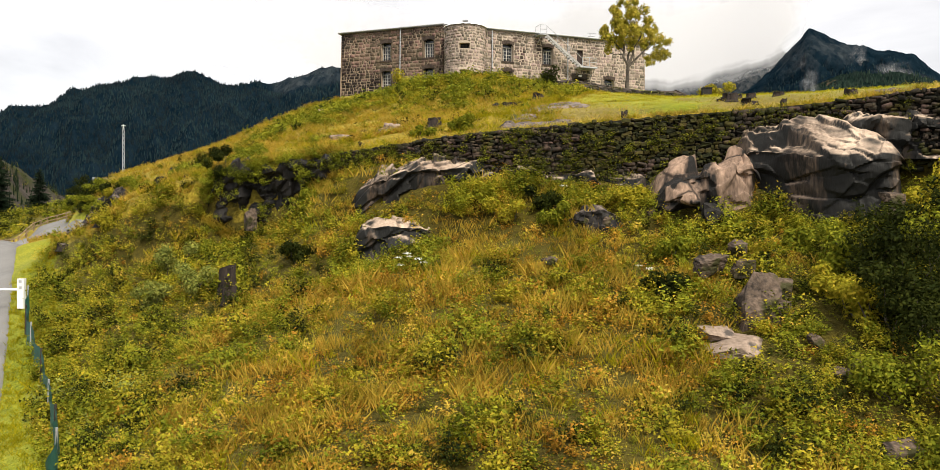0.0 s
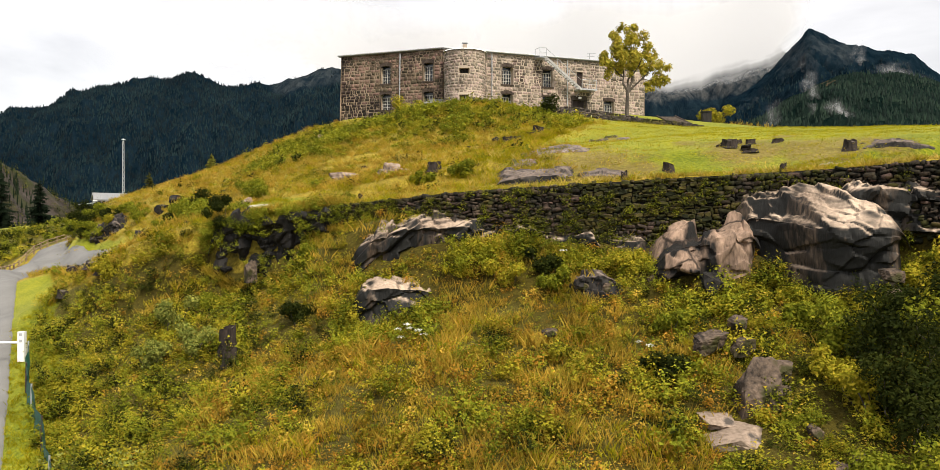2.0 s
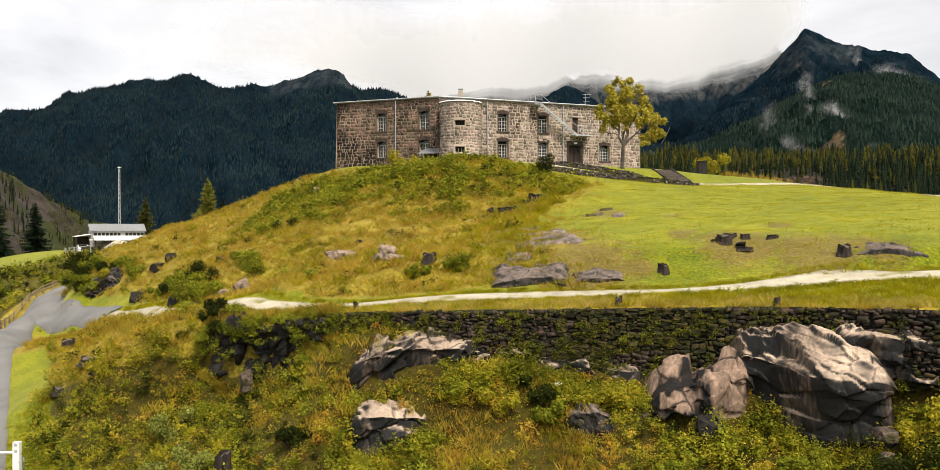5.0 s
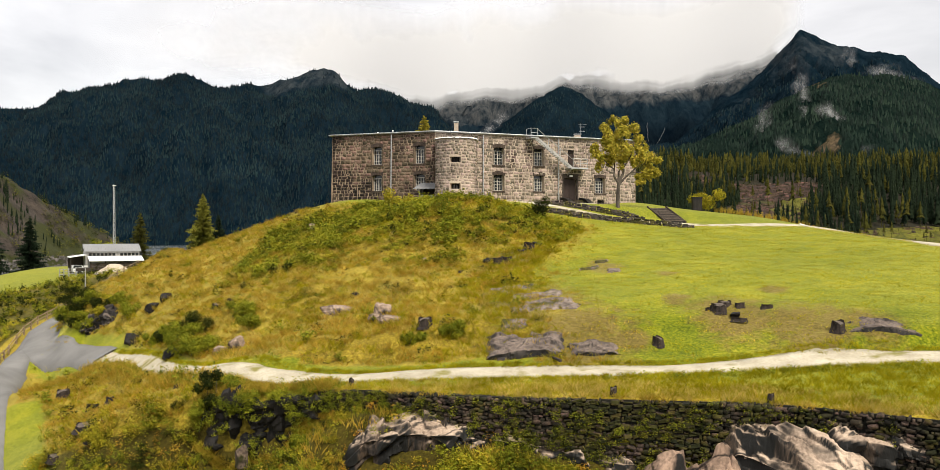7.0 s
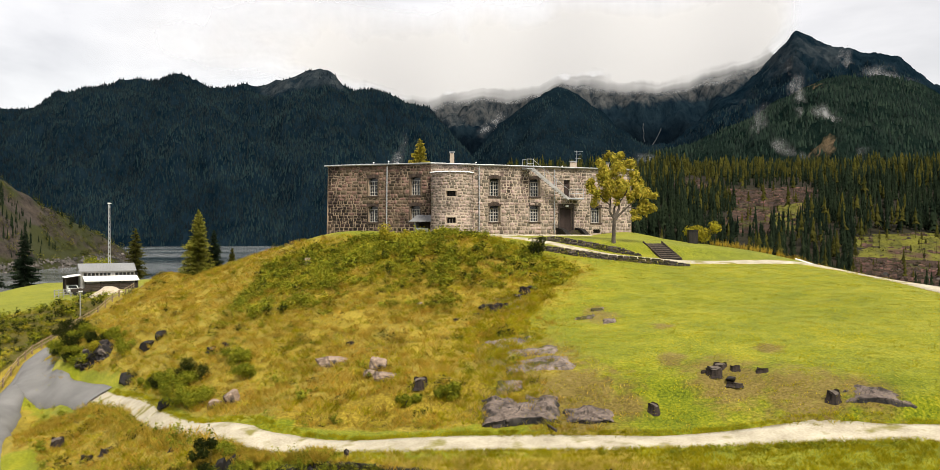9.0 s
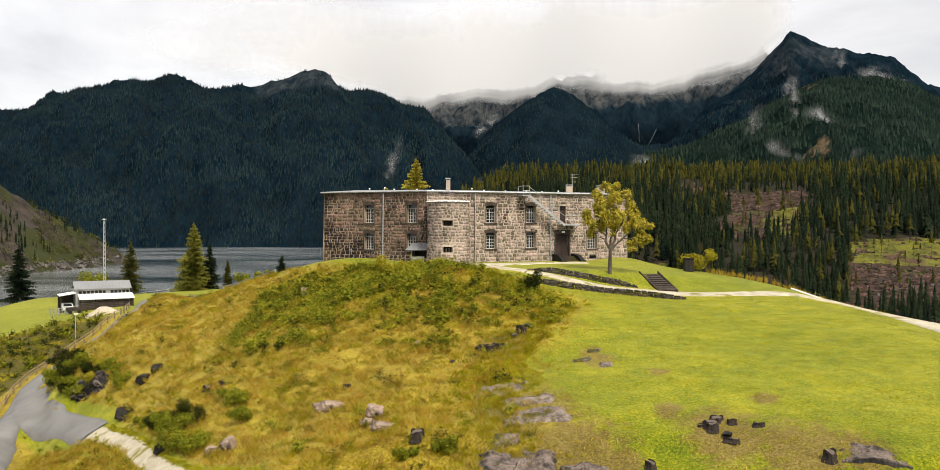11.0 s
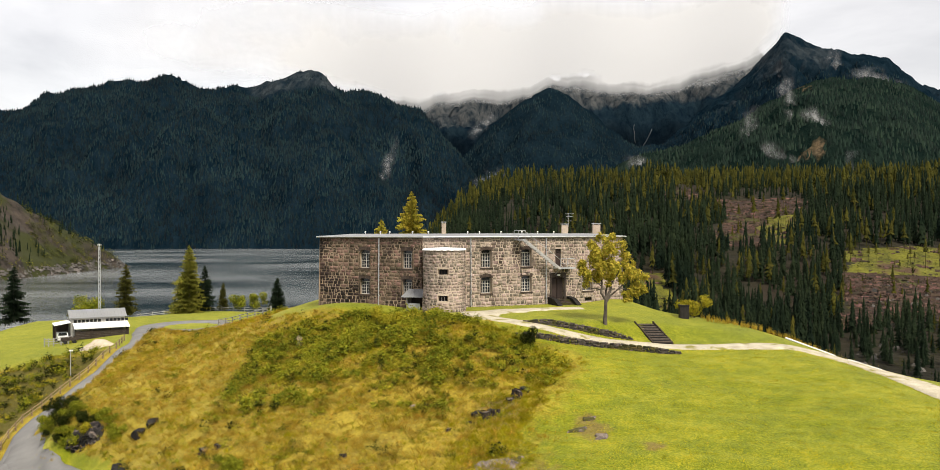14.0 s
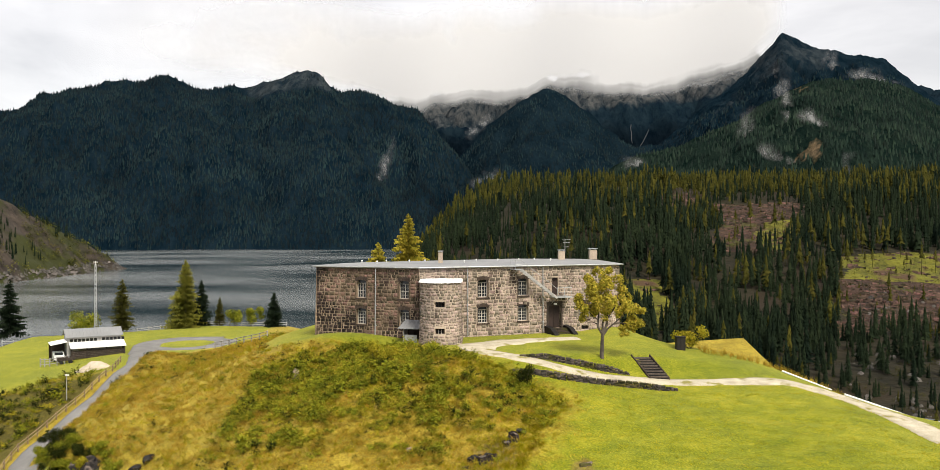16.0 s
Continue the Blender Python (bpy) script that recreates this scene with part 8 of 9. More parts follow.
# ---- undergrowth, grass ----


def clump(r, n, wide, high, leaf, flat=1.0):
    """Leaves of one weed or low shrub: a dome of small leaves."""
    d = r.normal(size=(n, 3))
    d[:, 2] = np.abs(d[:, 2])
    d /= np.linalg.norm(d, axis=1)[:, None]
    C = d * (0.35 + 0.65 * r.random(n)[:, None] ** 0.5) * np.array([wide, wide, high])
    nn = d * 0.6 + r.normal(size=(n, 3)) * 0.42 + np.array([0.1, -0.3, 0.8])
    nn /= np.linalg.norm(nn, axis=1)[:, None]
    t = np.cross(nn, r.normal(size=(n, 3)))
    t /= np.linalg.norm(t, axis=1)[:, None]
    b = np.cross(nn, t)
    L = leaf * r.uniform(0.6, 1.4, n)[:, None]
    V = np.stack([C - t * L, C + t * L * 0.5 + b * L * 0.6, C + t * L * 0.6 - b * L * 0.6], 1).reshape(-1, 3)
    return V, np.arange(n * 3).reshape(-1, 3)


def tuft(r, n, wide, high, thick=0.012, bend=0.5):
    """A tuft of leaning blades, broadest below the middle."""
    a = r.random(n) * 6.28
    base = r.normal(size=(n, 2)) * wide * 0.35
    out = np.stack([np.cos(a), np.sin(a)], 1) * (bend * high * r.uniform(0.2, 1.0, n))[:, None]
    h = high * r.uniform(0.55, 1.15, n)
    face = r.random(n) * 6.28
    side = np.stack([np.cos(face), np.sin(face) * 0.5], 1) * thick * 1.5
    low = base + out * 0.25
    V = np.stack([np.column_stack([base, np.zeros(n)]), np.column_stack([low + side, h * 0.42]), np.column_stack([base + out, h]), np.column_stack([low - side, h * 0.36])], 1).reshape(-1, 3)
    k = np.arange(n)[:, None] * 4
    return V, np.concatenate([k + np.array([0, 1, 2]), k + np.array([0, 2, 3])])


def shrub(r, stems, leaves, wide, high, leaf):
    """A low shrub: leaves set along stems that rise and lean outwards, so that its outline is uneven."""
    a = r.random(stems) * 6.28
    q = np.sqrt(r.random(stems)) * wide
    tip = np.stack([np.cos(a) * q, np.sin(a) * q, high * (1 - 0.45 * (q / wide) ** 2) * r.uniform(0.6, 1.2, stems)], 1)
    which = np.repeat(np.arange(stems), leaves)
    n = len(which)
    u = 0.25 + 0.8 * r.random(n) ** 0.7
    C = tip[which] * np.stack([u ** 1.5, u ** 1.5, u], 1) + r.normal(size=(n, 3)) * 0.055
    C[:, 2] = np.abs(C[:, 2])
    nn = r.normal(size=(n, 3)) * 0.45 + np.array([0.1, -0.25, 0.85]) + tip[which] * np.array([0.5, 0.5, 0])
    nn /= np.linalg.norm(nn, axis=1)[:, None]
    t = np.cross(nn, r.normal(size=(n, 3)))
    t /= np.linalg.norm(t, axis=1)[:, None]
    b = np.cross(nn, t)
    L = leaf * r.uniform(0.6, 1.4, n)[:, None]
    V = np.stack([C - t * L, C + t * L * 0.5 + b * L * 0.62, C + t * L * 0.6 - b * L * 0.62], 1).reshape(-1, 3)
    return V, np.arange(n * 3).reshape(-1, 3)


vr = np.random.default_rng(21)


def field(n, x0, x1, y0, y1, keep, bare=True):
    x, y = vr.uniform(x0, x1, n), vr.uniform(y0, y1, n)
    m = keep(x, y)
    for a, b, front, deep in CRAGS if bare else ():
        lip = curve(front, x)
        m &= ~((x > a + 0.25) & (x < b - 0.25) & (y > lip - 0.05) & (y < lip + 0.6 * deep))
    x, y = x[m], y[m]
    return np.stack([x, y, rough_ground(x, y) - 0.03], 1)


def road_clear(x, y, gap=2.6):
    px, py = np.array([p[0] for p in ROAD], float), np.array([p[1] for p in ROAD], float)
    return np.abs(x - np.interp(y, py[:15], px[:15])) > gap


def track_clear(x, y):
    line = np.interp(x, TRACK_X, TRACK_Y)
    return (np.abs(y - line) > np.where(x < -30, 2.9, np.where(x < -8, 2.0, 1.5))) | (x < -47)


def below(x, y):
    """The wild slope under the wall, east of the netting."""
    return (y < wall_y(x) - np.where(x < -13, -0.6, 0.45)) & (x > -9.2 - (y - 18) * 0.58) & road_clear(x, y, 3.2)


def patch(x, y, size, seed, lo):
    return lumps(x, y, size, seed) + 0.45 * lumps(x, y, size * 0.35, seed + 2) > lo


def grow(name, label, P, templates, scale, mat, category="undergrowth"):
    V, F = spread(templates, P, scale, vr.random(len(P)) * 6.28, vr)
    return stuff(name, V, F, mat, label, category)


GREENS = [clump(vr, 64, 0.38, 0.46, 0.056) for _ in range(6)]
HERBS = [clump(vr, 40, 0.30, 0.46, 0.046) for _ in range(6)]
BROAD = [clump(vr, 28, 0.28, 0.32, 0.062) for _ in range(4)]
MOUNDS_FAR = [shrub(vr, 11, 8, w, h * 1.1, 0.088) for w, h in ((0.62, 0.62), (0.55, 0.8), (0.75, 0.55), (0.5, 0.7), (0.66, 0.72))]
MOUNDS = [shrub(vr, 15, 14, w, h * 1.1, 0.050) for w, h in ((0.62, 0.62), (0.55, 0.8), (0.75, 0.55), (0.5, 0.7), (0.66, 0.72))]
SPRAYS = [shrub(vr, 5, 9, 0.3, 0.5, 0.052) for _ in range(5)]
TALL = [tuft(vr, 19, 0.6, 0.5, 0.0075, 0.9) for _ in range(6)]
SHEAF = [tuft(vr, 30, 0.7, 0.5, 0.008, 0.7) for _ in range(6)]
SHORT = [tuft(vr, 17, 0.5, 0.34, 0.009, 0.9) for _ in range(6)]
SEED = [tuft(vr, 14, 0.16, 0.95, 0.008, 0.25) for _ in range(4)]

X0, X1, Y0, Y1 = -34, 19, 12, 48


def size_of(P, lo, hi):
    return vr.uniform(lo, hi, len(P))


def leafiness(x, y):
    """How far shrubs (over 0) or dry grass and withering weeds (under 0) hold the slope at x, y."""
    west, east = np.clip((-6 - x) / 6, 0, 1), np.clip((x - 5.5) / 4, 0, 1)
    return 0.55 * lumps(x, y, 1.7, 0.4) + 0.6 * lumps(x, y, 0.62, 3.1) + 0.75 * west + 0.6 * east - 0.08


def slope(n, keep, y1=Y1):
    shade = lambda x, y: (x < 9.6 + 0.3 * lumps(x, y, 1.0)) | (y > 28.5) | (vr.random(len(x)) < 0.4)
    return field(n, X0, X1, Y0, y1, lambda x, y: below(x, y) & keep(x, y) & shade(x, y))


def rise_of(P, lo, hi):
    return vr.uniform(lo, hi, len(P)) * (1 + 0.45 * np.clip(lumps(P[:, 0], P[:, 1], 0.9, 6.0), -0.6, 1))


P = slope(6500, lambda x, y: (leafiness(x, y) > 0.05) & (vr.random(len(x)) < 0.52))
grow("shrub_layer", "dense yellow-green brambles and shrubs covering the slope", P, MOUNDS, rise_of(P, 0.4, 1.15), LEAF_LIME)
P = slope(6500, lambda x, y: (leafiness(x, y) > 0.0) & (vr.random(len(x)) < 0.52))
grow("shrub_layer", "green leafy shrubs on the slope", P, MOUNDS, rise_of(P, 0.4, 1.2), LEAF_GREEN)
# the darkened leaf colour gives these clumps the look of shaded gaps
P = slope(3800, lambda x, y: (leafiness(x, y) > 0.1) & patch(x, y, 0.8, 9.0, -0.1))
grow("dark_shrub_layer", "deep green shrubs on the slope, coloured darker for shaded hollows", P, MOUNDS, rise_of(P, 0.5, 1.1), LEAF_DEEP)
P = slope(15000, lambda x, y: (leafiness(x, y) > -0.75) & patch(x, y, 0.8, 5.0, -0.1))
third = len(P) // 3
grow("herb_layer", "yellow-green weeds and herbs on the slope", P[:third], HERBS + SPRAYS, size_of(P[:third], 0.5, 1.2), LEAF_LIME)
grow("herb_layer", "green weeds and herbs on the slope", P[third:2 * third], HERBS + SPRAYS, size_of(P[third:2 * third], 0.5, 1.2), LEAF_GREEN)
grow("herb_layer", "straw-coloured withered herbs on the slope", P[2 * third:], HERBS + SPRAYS, size_of(P[2 * third:], 0.5, 1.2), STRAW)
P = slope(15000, lambda x, y: (leafiness(x, y) < 0.5) & patch(x, y, 0.9, 13.0, -0.1))
grow("rusty_weeds", "rust-brown withering weeds on the slope", P, HERBS + SPRAYS, size_of(P, 0.5, 1.15), LEAF_RUST)
P = slope(1300, lambda x, y: patch(x, y, 0.9, 17.0, 0.3))
grow("broad_leaf_weeds", "broad-leaved yellow-green weeds on the slope", P, BROAD, size_of(P, 0.6, 1.3), LEAF_LIME)
P = slope(11000, lambda x, y: (leafiness(x, y) < 0.15) & patch(x, y, 0.7, 21.0, -0.1))
grow("tall_dry_grass", "tall ochre grass between the shrubs", P, SHEAF, rise_of(P, 0.6, 1.2), STRAW, "grass")
P = slope(2600, lambda x, y: (leafiness(x, y) < 0.35) & patch(x, y, 0.8, 25.0, 0.0))
grow("tall_green_grass", "green-yellow grass between the shrubs", P, SHEAF, rise_of(P, 0.5, 1.0), BLADE, "grass")
P = slope(9500, lambda x, y: patch(x, y, 0.5, 2.0, -0.7))
grow("ground_cover", "low yellow-green ground cover between the shrubs", P, BROAD + HERBS[:2], size_of(P, 0.3, 0.7), LEAF_GREEN)
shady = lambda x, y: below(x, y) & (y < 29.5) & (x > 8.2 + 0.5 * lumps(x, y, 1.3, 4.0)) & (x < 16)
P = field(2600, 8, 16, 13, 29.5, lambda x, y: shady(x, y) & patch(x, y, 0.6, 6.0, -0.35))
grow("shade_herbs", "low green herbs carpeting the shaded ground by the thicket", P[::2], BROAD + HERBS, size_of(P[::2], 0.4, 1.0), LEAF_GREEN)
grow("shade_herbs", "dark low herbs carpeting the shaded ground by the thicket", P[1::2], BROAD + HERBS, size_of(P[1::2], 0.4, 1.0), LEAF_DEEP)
P = field(420, 8, 16, 13, 29.5, lambda x, y: shady(x, y) & patch(x, y, 0.9, 2.0, -0.1))
grow("shade_shrubs", "leafy green brambles beside the thicket", P[::2], MOUNDS, rise_of(P[::2], 0.4, 0.95), LEAF_GREEN)
grow("shade_shrubs", "yellow-green brambles beside the thicket", P[1::2], MOUNDS, rise_of(P[1::2], 0.4, 0.85), LEAF_LIME)
P = slope(160, lambda x, y: (x > -16) & (x < -8) & (np.abs(y - 27 - 0.4 * (x + 12)) < 3.5))
grow("willow_shrubs", "silver-green willow shrubs standing above the weeds", P, MOUNDS, rise_of(P, 0.9, 1.7), LEAF_SILVER)
P = field(420, -7.5, 15, 28, 41, lambda x, y: (y > wall_y(x) - 1.1) & (y < wall_y(x) - 0.4) & patch(x, y, 0.9, 4.0, -0.2), False)
grow("wall_foot_shrubs", "shrubs crowding the foot of the retaining wall", P, MOUNDS, rise_of(P, 0.4, 0.9), LEAF_GREEN)
P = field(2600, -9, 17, 20, 42, lambda x, y: (y > wall_y(x) - 0.5) & (y < wall_y(x) + 0.15))
P[:, 2] = wall_head(P[:, 0]) - 0.05
grow("overhanging_grass", "dry grass hanging over the wall head", P, TALL, size_of(P, 0.35, 0.75), STRAW, "grass")
P = field(9000, -14, -7, 40, 45, lambda x, y: (y > wall_y(x) - 0.5) & (y < wall_y(x) + 2.4) & track_clear(x, y))
grow("bank_grass", "ochre grass and herbs on the bank above the dark rock face", P[::2], TALL, size_of(P[::2], 0.6, 1.1), STRAW, "grass")
grow("bank_herb_layer", "herbs on the bank above the dark rock face", P[1::4], HERBS, size_of(P[1::4], 0.6, 1.2), LEAF_LIME)
P = field(5200, -4, 30, 24, 42, lambda x, y: (y > wall_y(x) - 0.15) & (y < wall_y(x) + 2.3 + 0.5 * lumps(x, y, 1.4, 2.0)) & track_clear(x, y))
grow("tall_verge_grass", "tall pale straw-coloured grass along the wall head", P[::2], TALL, rise_of(P[::2], 0.35, 0.75), PALESTRAW, "grass")
grow("tall_verge_grass", "tall green grass along the wall head", P[1::3], TALL, rise_of(P[1::3], 0.3, 0.65), BLADE, "grass")
P = slope(7000, lambda x, y: (leafiness(x, y) < 0.25) & (x > -12))
half = len(P) // 2
grow("low_withered_herbs", "low rust-brown leaves between the grass tufts", P[:half], BROAD, size_of(P[:half], 0.4, 0.8), LEAF_RUST)
grow("low_green_herbs", "low yellow-green leaves between the grass tufts", P[half:], BROAD, size_of(P[half:], 0.4, 0.85), LEAF_LIME)
# verge between wall and track, and the wild west flank of the knoll
P = field(9000, -9, 30, 20, 41, lambda x, y: (y > wall_y(x) - 0.1) & (y < wall_y(x) + 3.4 + 0.4 * lumps(x, y, 1.2)) & track_clear(x, y) & (vr.random(len(x)) < 0.5))
grow("verge_grass", "dry yellow grass along the top of the wall", P, SHORT, size_of(P, 0.4, 0.8), PALESTRAW, "grass")
P = field(10000, -9, 30, 20, 41, lambda x, y: (y > wall_y(x) - 0.25) & (y < np.interp(x, [-9, 3, 9.2, 14.5, 20.5, 30], [42, 41.1, 40.4, 40.1, 38.9, 36.4])) & track_clear(x, y))
grow("verge_grass", "green grass along the top of the wall", P, SHORT, size_of(P, 0.4, 0.9), BLADE, "grass")


def wild(x, y):
    lane2 = np.abs(y - np.interp(x, [-0.5, 2.8, 7.2, 12.8, 30], [81.4, 79.6, 78, 77.4, 78.5])) > np.where(x > -1.5, 1.4, -1)
    return (y > wall_y(x)) & ~is_lawn(x, y) & track_clear(x, y) & road_clear(x, y, 2.9) & (y < 122) & lane2 & ~((y > 89 - 0.36 * (x + 4.6)) & (x > -17.5))


P = field(12500, -48, 10, 40, 122, lambda x, y: wild(x, y) & (vr.random(len(x)) < np.clip((lawn_edge(y) - x) / 9 + 0.2, 0, 1)) & (lumps(x, y, 2.6, 7.0) + 0.6 * lumps(x, y, 0.9, 1.0) > -0.75))
grow("meadow_grass", "long ochre meadow grass", P[len(P) // 4:], TALL, size_of(P[len(P) // 4:], 0.55, 1.15), STRAW, "grass")
grow("meadow_grass", "long pale seeding meadow grass", P[:len(P) // 4], TALL, size_of(P[:len(P) // 4], 0.5, 1.0), PALESTRAW, "grass")
P = field(10500, -48, 10, 40, 122, lambda x, y: wild(x, y) & patch(x, y, 2.2, 2.0, -0.15))
grow("meadow_grass", "green tufts in the meadow", P, SHORT, size_of(P, 0.6, 1.4), BLADE, "grass")
P = field(4400, -48, 10, 40, 122, lambda x, y: wild(x, y) & ((patch(x, y, 2.2, 6.0, 0.32) & (vr.random(len(x)) < 0.5)) | ((y > 70) & (x > -15) & patch(x, y, 1.6, 1.0, -0.1))))
Q = field(8200, -22, 8, 62, 88, lambda x, y: wild(x, y) & patch(x, y, 1.5, 1.0, -0.25) & (vr.random(len(x)) < np.clip((y - 63 - 0.3 * np.abs(x + 3) + 3.5 * lumps(x, y, 2.6, 5.0)) / 11, 0, 1)))
P = np.concatenate([P, Q])
P = P[vr.permutation(len(P))]
half = len(P) // 2
grow("brow_shrubs", "leafy green shrubs on the brow of the knoll", P[:half], MOUNDS_FAR, rise_of(P[:half], 0.4, 1.25), LEAF_GREEN)
most = int(half * 1.75)
grow("brow_shrubs", "yellow-green leafy shrubs on the brow of the knoll", P[half:most], MOUNDS_FAR, rise_of(P[half:most], 0.35, 0.9), LEAF_LIME)
grow("brow_shrubs", "dark leafy shrubs on the brow of the knoll", P[most:], MOUNDS_FAR, rise_of(P[most:], 0.4, 1.0), LEAF_DEEP)
P = field(5200, -60, -36, 76, 140, lambda x, y: (np.abs(x - np.interp(y, [p[1] for p in ROAD[:15]], [p[0] for p in ROAD[:15]]) - 3.6) < 1.9) & (vr.random(len(x)) < 0.42))
grow("lane_side_shrubs", "green shrubs along the upper side of the lane", P[::2], MOUNDS_FAR, rise_of(P[::2], 0.25, 0.5), LEAF_GREEN)
grow("lane_side_grass", "long dry grass along the upper side of the lane", P[1::2], SHEAF, rise_of(P[1::2], 0.4, 0.8), STRAW, "grass")
P = field(2600, -48, 10, 40, 122, lambda x, y: wild(x, y) & (patch(x, y, 2.0, 8.0, 0.3) | ((y > 70) & (x > -14) & patch(x, y, 1.8, 5.0, 0.2))))
grow("brow_herbs", "yellow-green herbs on the knoll", P, HERBS + SPRAYS, size_of(P, 0.7, 1.5), LEAF_LIME)
P = field(10000, -48, 10, 40, 122, lambda x, y: wild(x, y) & patch(x, y, 1.3, 31.0, -0.2))
grow("meadow_weeds", "small green weeds dotted through the meadow", P[::3], BROAD, size_of(P[::3], 0.5, 1.4), LEAF_GREEN)
grow("meadow_weeds", "small dark weeds dotted through the meadow", P[1::6], BROAD, size_of(P[1::6], 0.4, 1.2), LEAF_DEEP)
grow("meadow_weeds", "small yellow weeds dotted through the meadow", P[2::3], BROAD, size_of(P[2::3], 0.5, 1.3), LEAF_LIME)
P = field(330, -14.5, -6.5, 38, 44, lambda x, y: np.abs(y - wall_y(x) + 0.1) < 0.8, False)
P[:, 2] = rough_ground(P[:, 0], P[:, 1], 1) - 0.25 - 1.1 * np.clip(wall_y(P[:, 0]) - 0.3 - P[:, 1], 0, 1)
grow("overhanging_brush", "brambles hanging over the dark rock face", P, MOUNDS, rise_of(P, 0.5, 0.95), LEAF_GREEN)
P = np.zeros((90, 3))
P[:, 0] = vr.uniform(-14.2, -6.8, 90)
P[:, 1] = wall_y(P[:, 0]) - vr.uniform(0.75, 1.15, 90)
P[:, 2] = rough_ground(P[:, 0], wall_y(P[:, 0]) + 0.3, 1) - 0.15 - 3.0 * vr.random(90) ** 2.6
P = P[(lumps(P[:, 0], P[:, 2], 0.8, 5.0) > -0.25) | (P[:, 2] > 12.6)]
grow("hanging_brush", "brambles and ferns hanging down the dark rock face", P, MOUNDS, rise_of(P, 0.35, 0.75), LEAF_GREEN)
P = field(7500, -48, 10, 40, 122, lambda x, y: wild(x, y) & patch(x, y, 1.8, 11.0, 0.05))
grow("rusty_herbs", "brown withering herbs in the meadow", P, HERBS, size_of(P, 0.6, 1.4), LEAF_RUST)
P = field(1500, -48, 10, 40, 122, lambda x, y: wild(x, y) & patch(x, y, 2.4, 15.0, 0.45))
grow("dark_shrubs", "dark green low shrubs on the knoll", P, GREENS, size_of(P, 0.9, 2.0), LEAF_DEEP)
# bank below the lane and scrub in front of the yard
P = field(4600, -92, -46, 60, 140, lambda x, y: road_clear(x, y, 4.2) & (x < -50) & (x > -0.6 * y) & ~is_lawn(x, y) & patch(x, y, 2.0, 4.0, -0.55))
third = len(P) // 3
grow("bank_shrubs", "green shrubs on the bank below the lane", P[:third], MOUNDS_FAR, rise_of(P[:third], 0.7, 1.6), LEAF_GREEN)
grow("bank_shrubs", "dark shrubs on the bank below the lane", P[third:2 * third], MOUNDS_FAR, rise_of(P[third:2 * third], 0.7, 1.5), LEAF_DEEP)
grow("bank_herbs", "yellow-green scrub on the bank below the lane", P[2 * third:], MOUNDS_FAR, rise_of(P[2 * third:], 0.5, 1.2), LEAF_LIME)
# grass creeping over the track's edges
P = np.zeros((2600, 3))
P[:, 0] = vr.uniform(-31, 27, 2600)
off = vr.uniform(0.8, 1.5, 2600) * vr.choice([-1, 1], 2600)
P[:, 1] = off * np.where(P[:, 0] < -9, 1.35, 1.0) + np.interp(P[:, 0], TRACK_X, TRACK_Y)
P[:, 2] = rough_ground(P[:, 0], P[:, 1]) - 0.03
grow("track_edge_grass", "short green grass creeping over the edges of the track", P, SHORT, size_of(P, 0.3, 0.75), BLADE, "grass")
# dark herbs on the lower edge of the track
P = field(2400, 6, 30, 33, 41, lambda x, y: (np.abs(y + 1.7 - np.interp(x, [3, 9.2, 14.5, 20.5, 30], [41.1, 40.4, 40.1, 38.9, 36.4])) < 0.45) & patch(x, y, 0.8, 2.0, -0.2))
grow("track_edge_herbs", "low green herbs on the lower edge of the track", P, BROAD, size_of(P, 0.5, 1.1), LEAF_GREEN)
# lawn: short tufts
TURF = [tuft(vr, 8, 0.6, 0.12, 0.013, 1.4) for _ in range(5)]
P = field(13000, -2, 36, 33, 78, lambda x, y: is_lawn(x, y) & track_clear(x, y))
pick = lumps(P[:, 0], P[:, 1], 1.6, 3.0) + 0.7 * lumps(P[:, 0], P[:, 1], 0.5, 1.0) + vr.normal(0, 0.3, len(P))
grow("lawn_tufts", "short bright green tufts in the mown lawn", P[pick < 1.0], TURF, size_of(P[pick < 1.0], 0.5, 1.2), BLADE, "grass")
grow("lawn_tufts", "short straw-coloured tufts in the mown lawn", P[pick >= 1.0], TURF, size_of(P[pick >= 1.0], 0.5, 1.2), STRAW, "grass")
P = field(900, -2, 36, 40, 78, lambda x, y: is_lawn(x, y) & track_clear(x, y) & patch(x, y, 1.4, 19.0, 0.35))
grow("lawn_weeds", "small flat green weeds in the lawn", P, BROAD, size_of(P, 0.2, 0.45), LEAF_GREEN)
P = field(1500, -2.5, 5.5, 51, 61, lambda x, y: (((x - 1.8) / 3.2) ** 2 + ((y - 56.5) / 4) ** 2 < 1 + 0.4 * lumps(x, y, 1.2)) & (((x - 2) / 1.7) ** 2 + ((y - 53.6) / 1.9) ** 2 > 1))
grow("green_weed_patch", "fresh green low weeds beside the old stumps", P[::2], BROAD, size_of(P[::2], 0.35, 0.8), BLADE)
grow("green_weed_patch", "leafy green weeds beside the old stumps", P[1::2], BROAD, size_of(P[1::2], 0.3, 0.7), LEAF_GREEN)
# ragged fringe where meadow meets lawn
P = field(3600, -3, 16, 42, 80, lambda x, y: (np.abs(x - lawn_edge(y) - 1.6 * lumps(x, y, 1.7, 8.0)) < 2.2) & track_clear(x, y) & (vr.random(len(x)) < np.clip((lawn_edge(y) + 2.4 - x) / 4, 0.05, 1)))
grow("fringe_grass", "longer mixed grass where the meadow meets the lawn", P[::2], TALL, size_of(P[::2], 0.35, 0.85), STRAW, "grass")
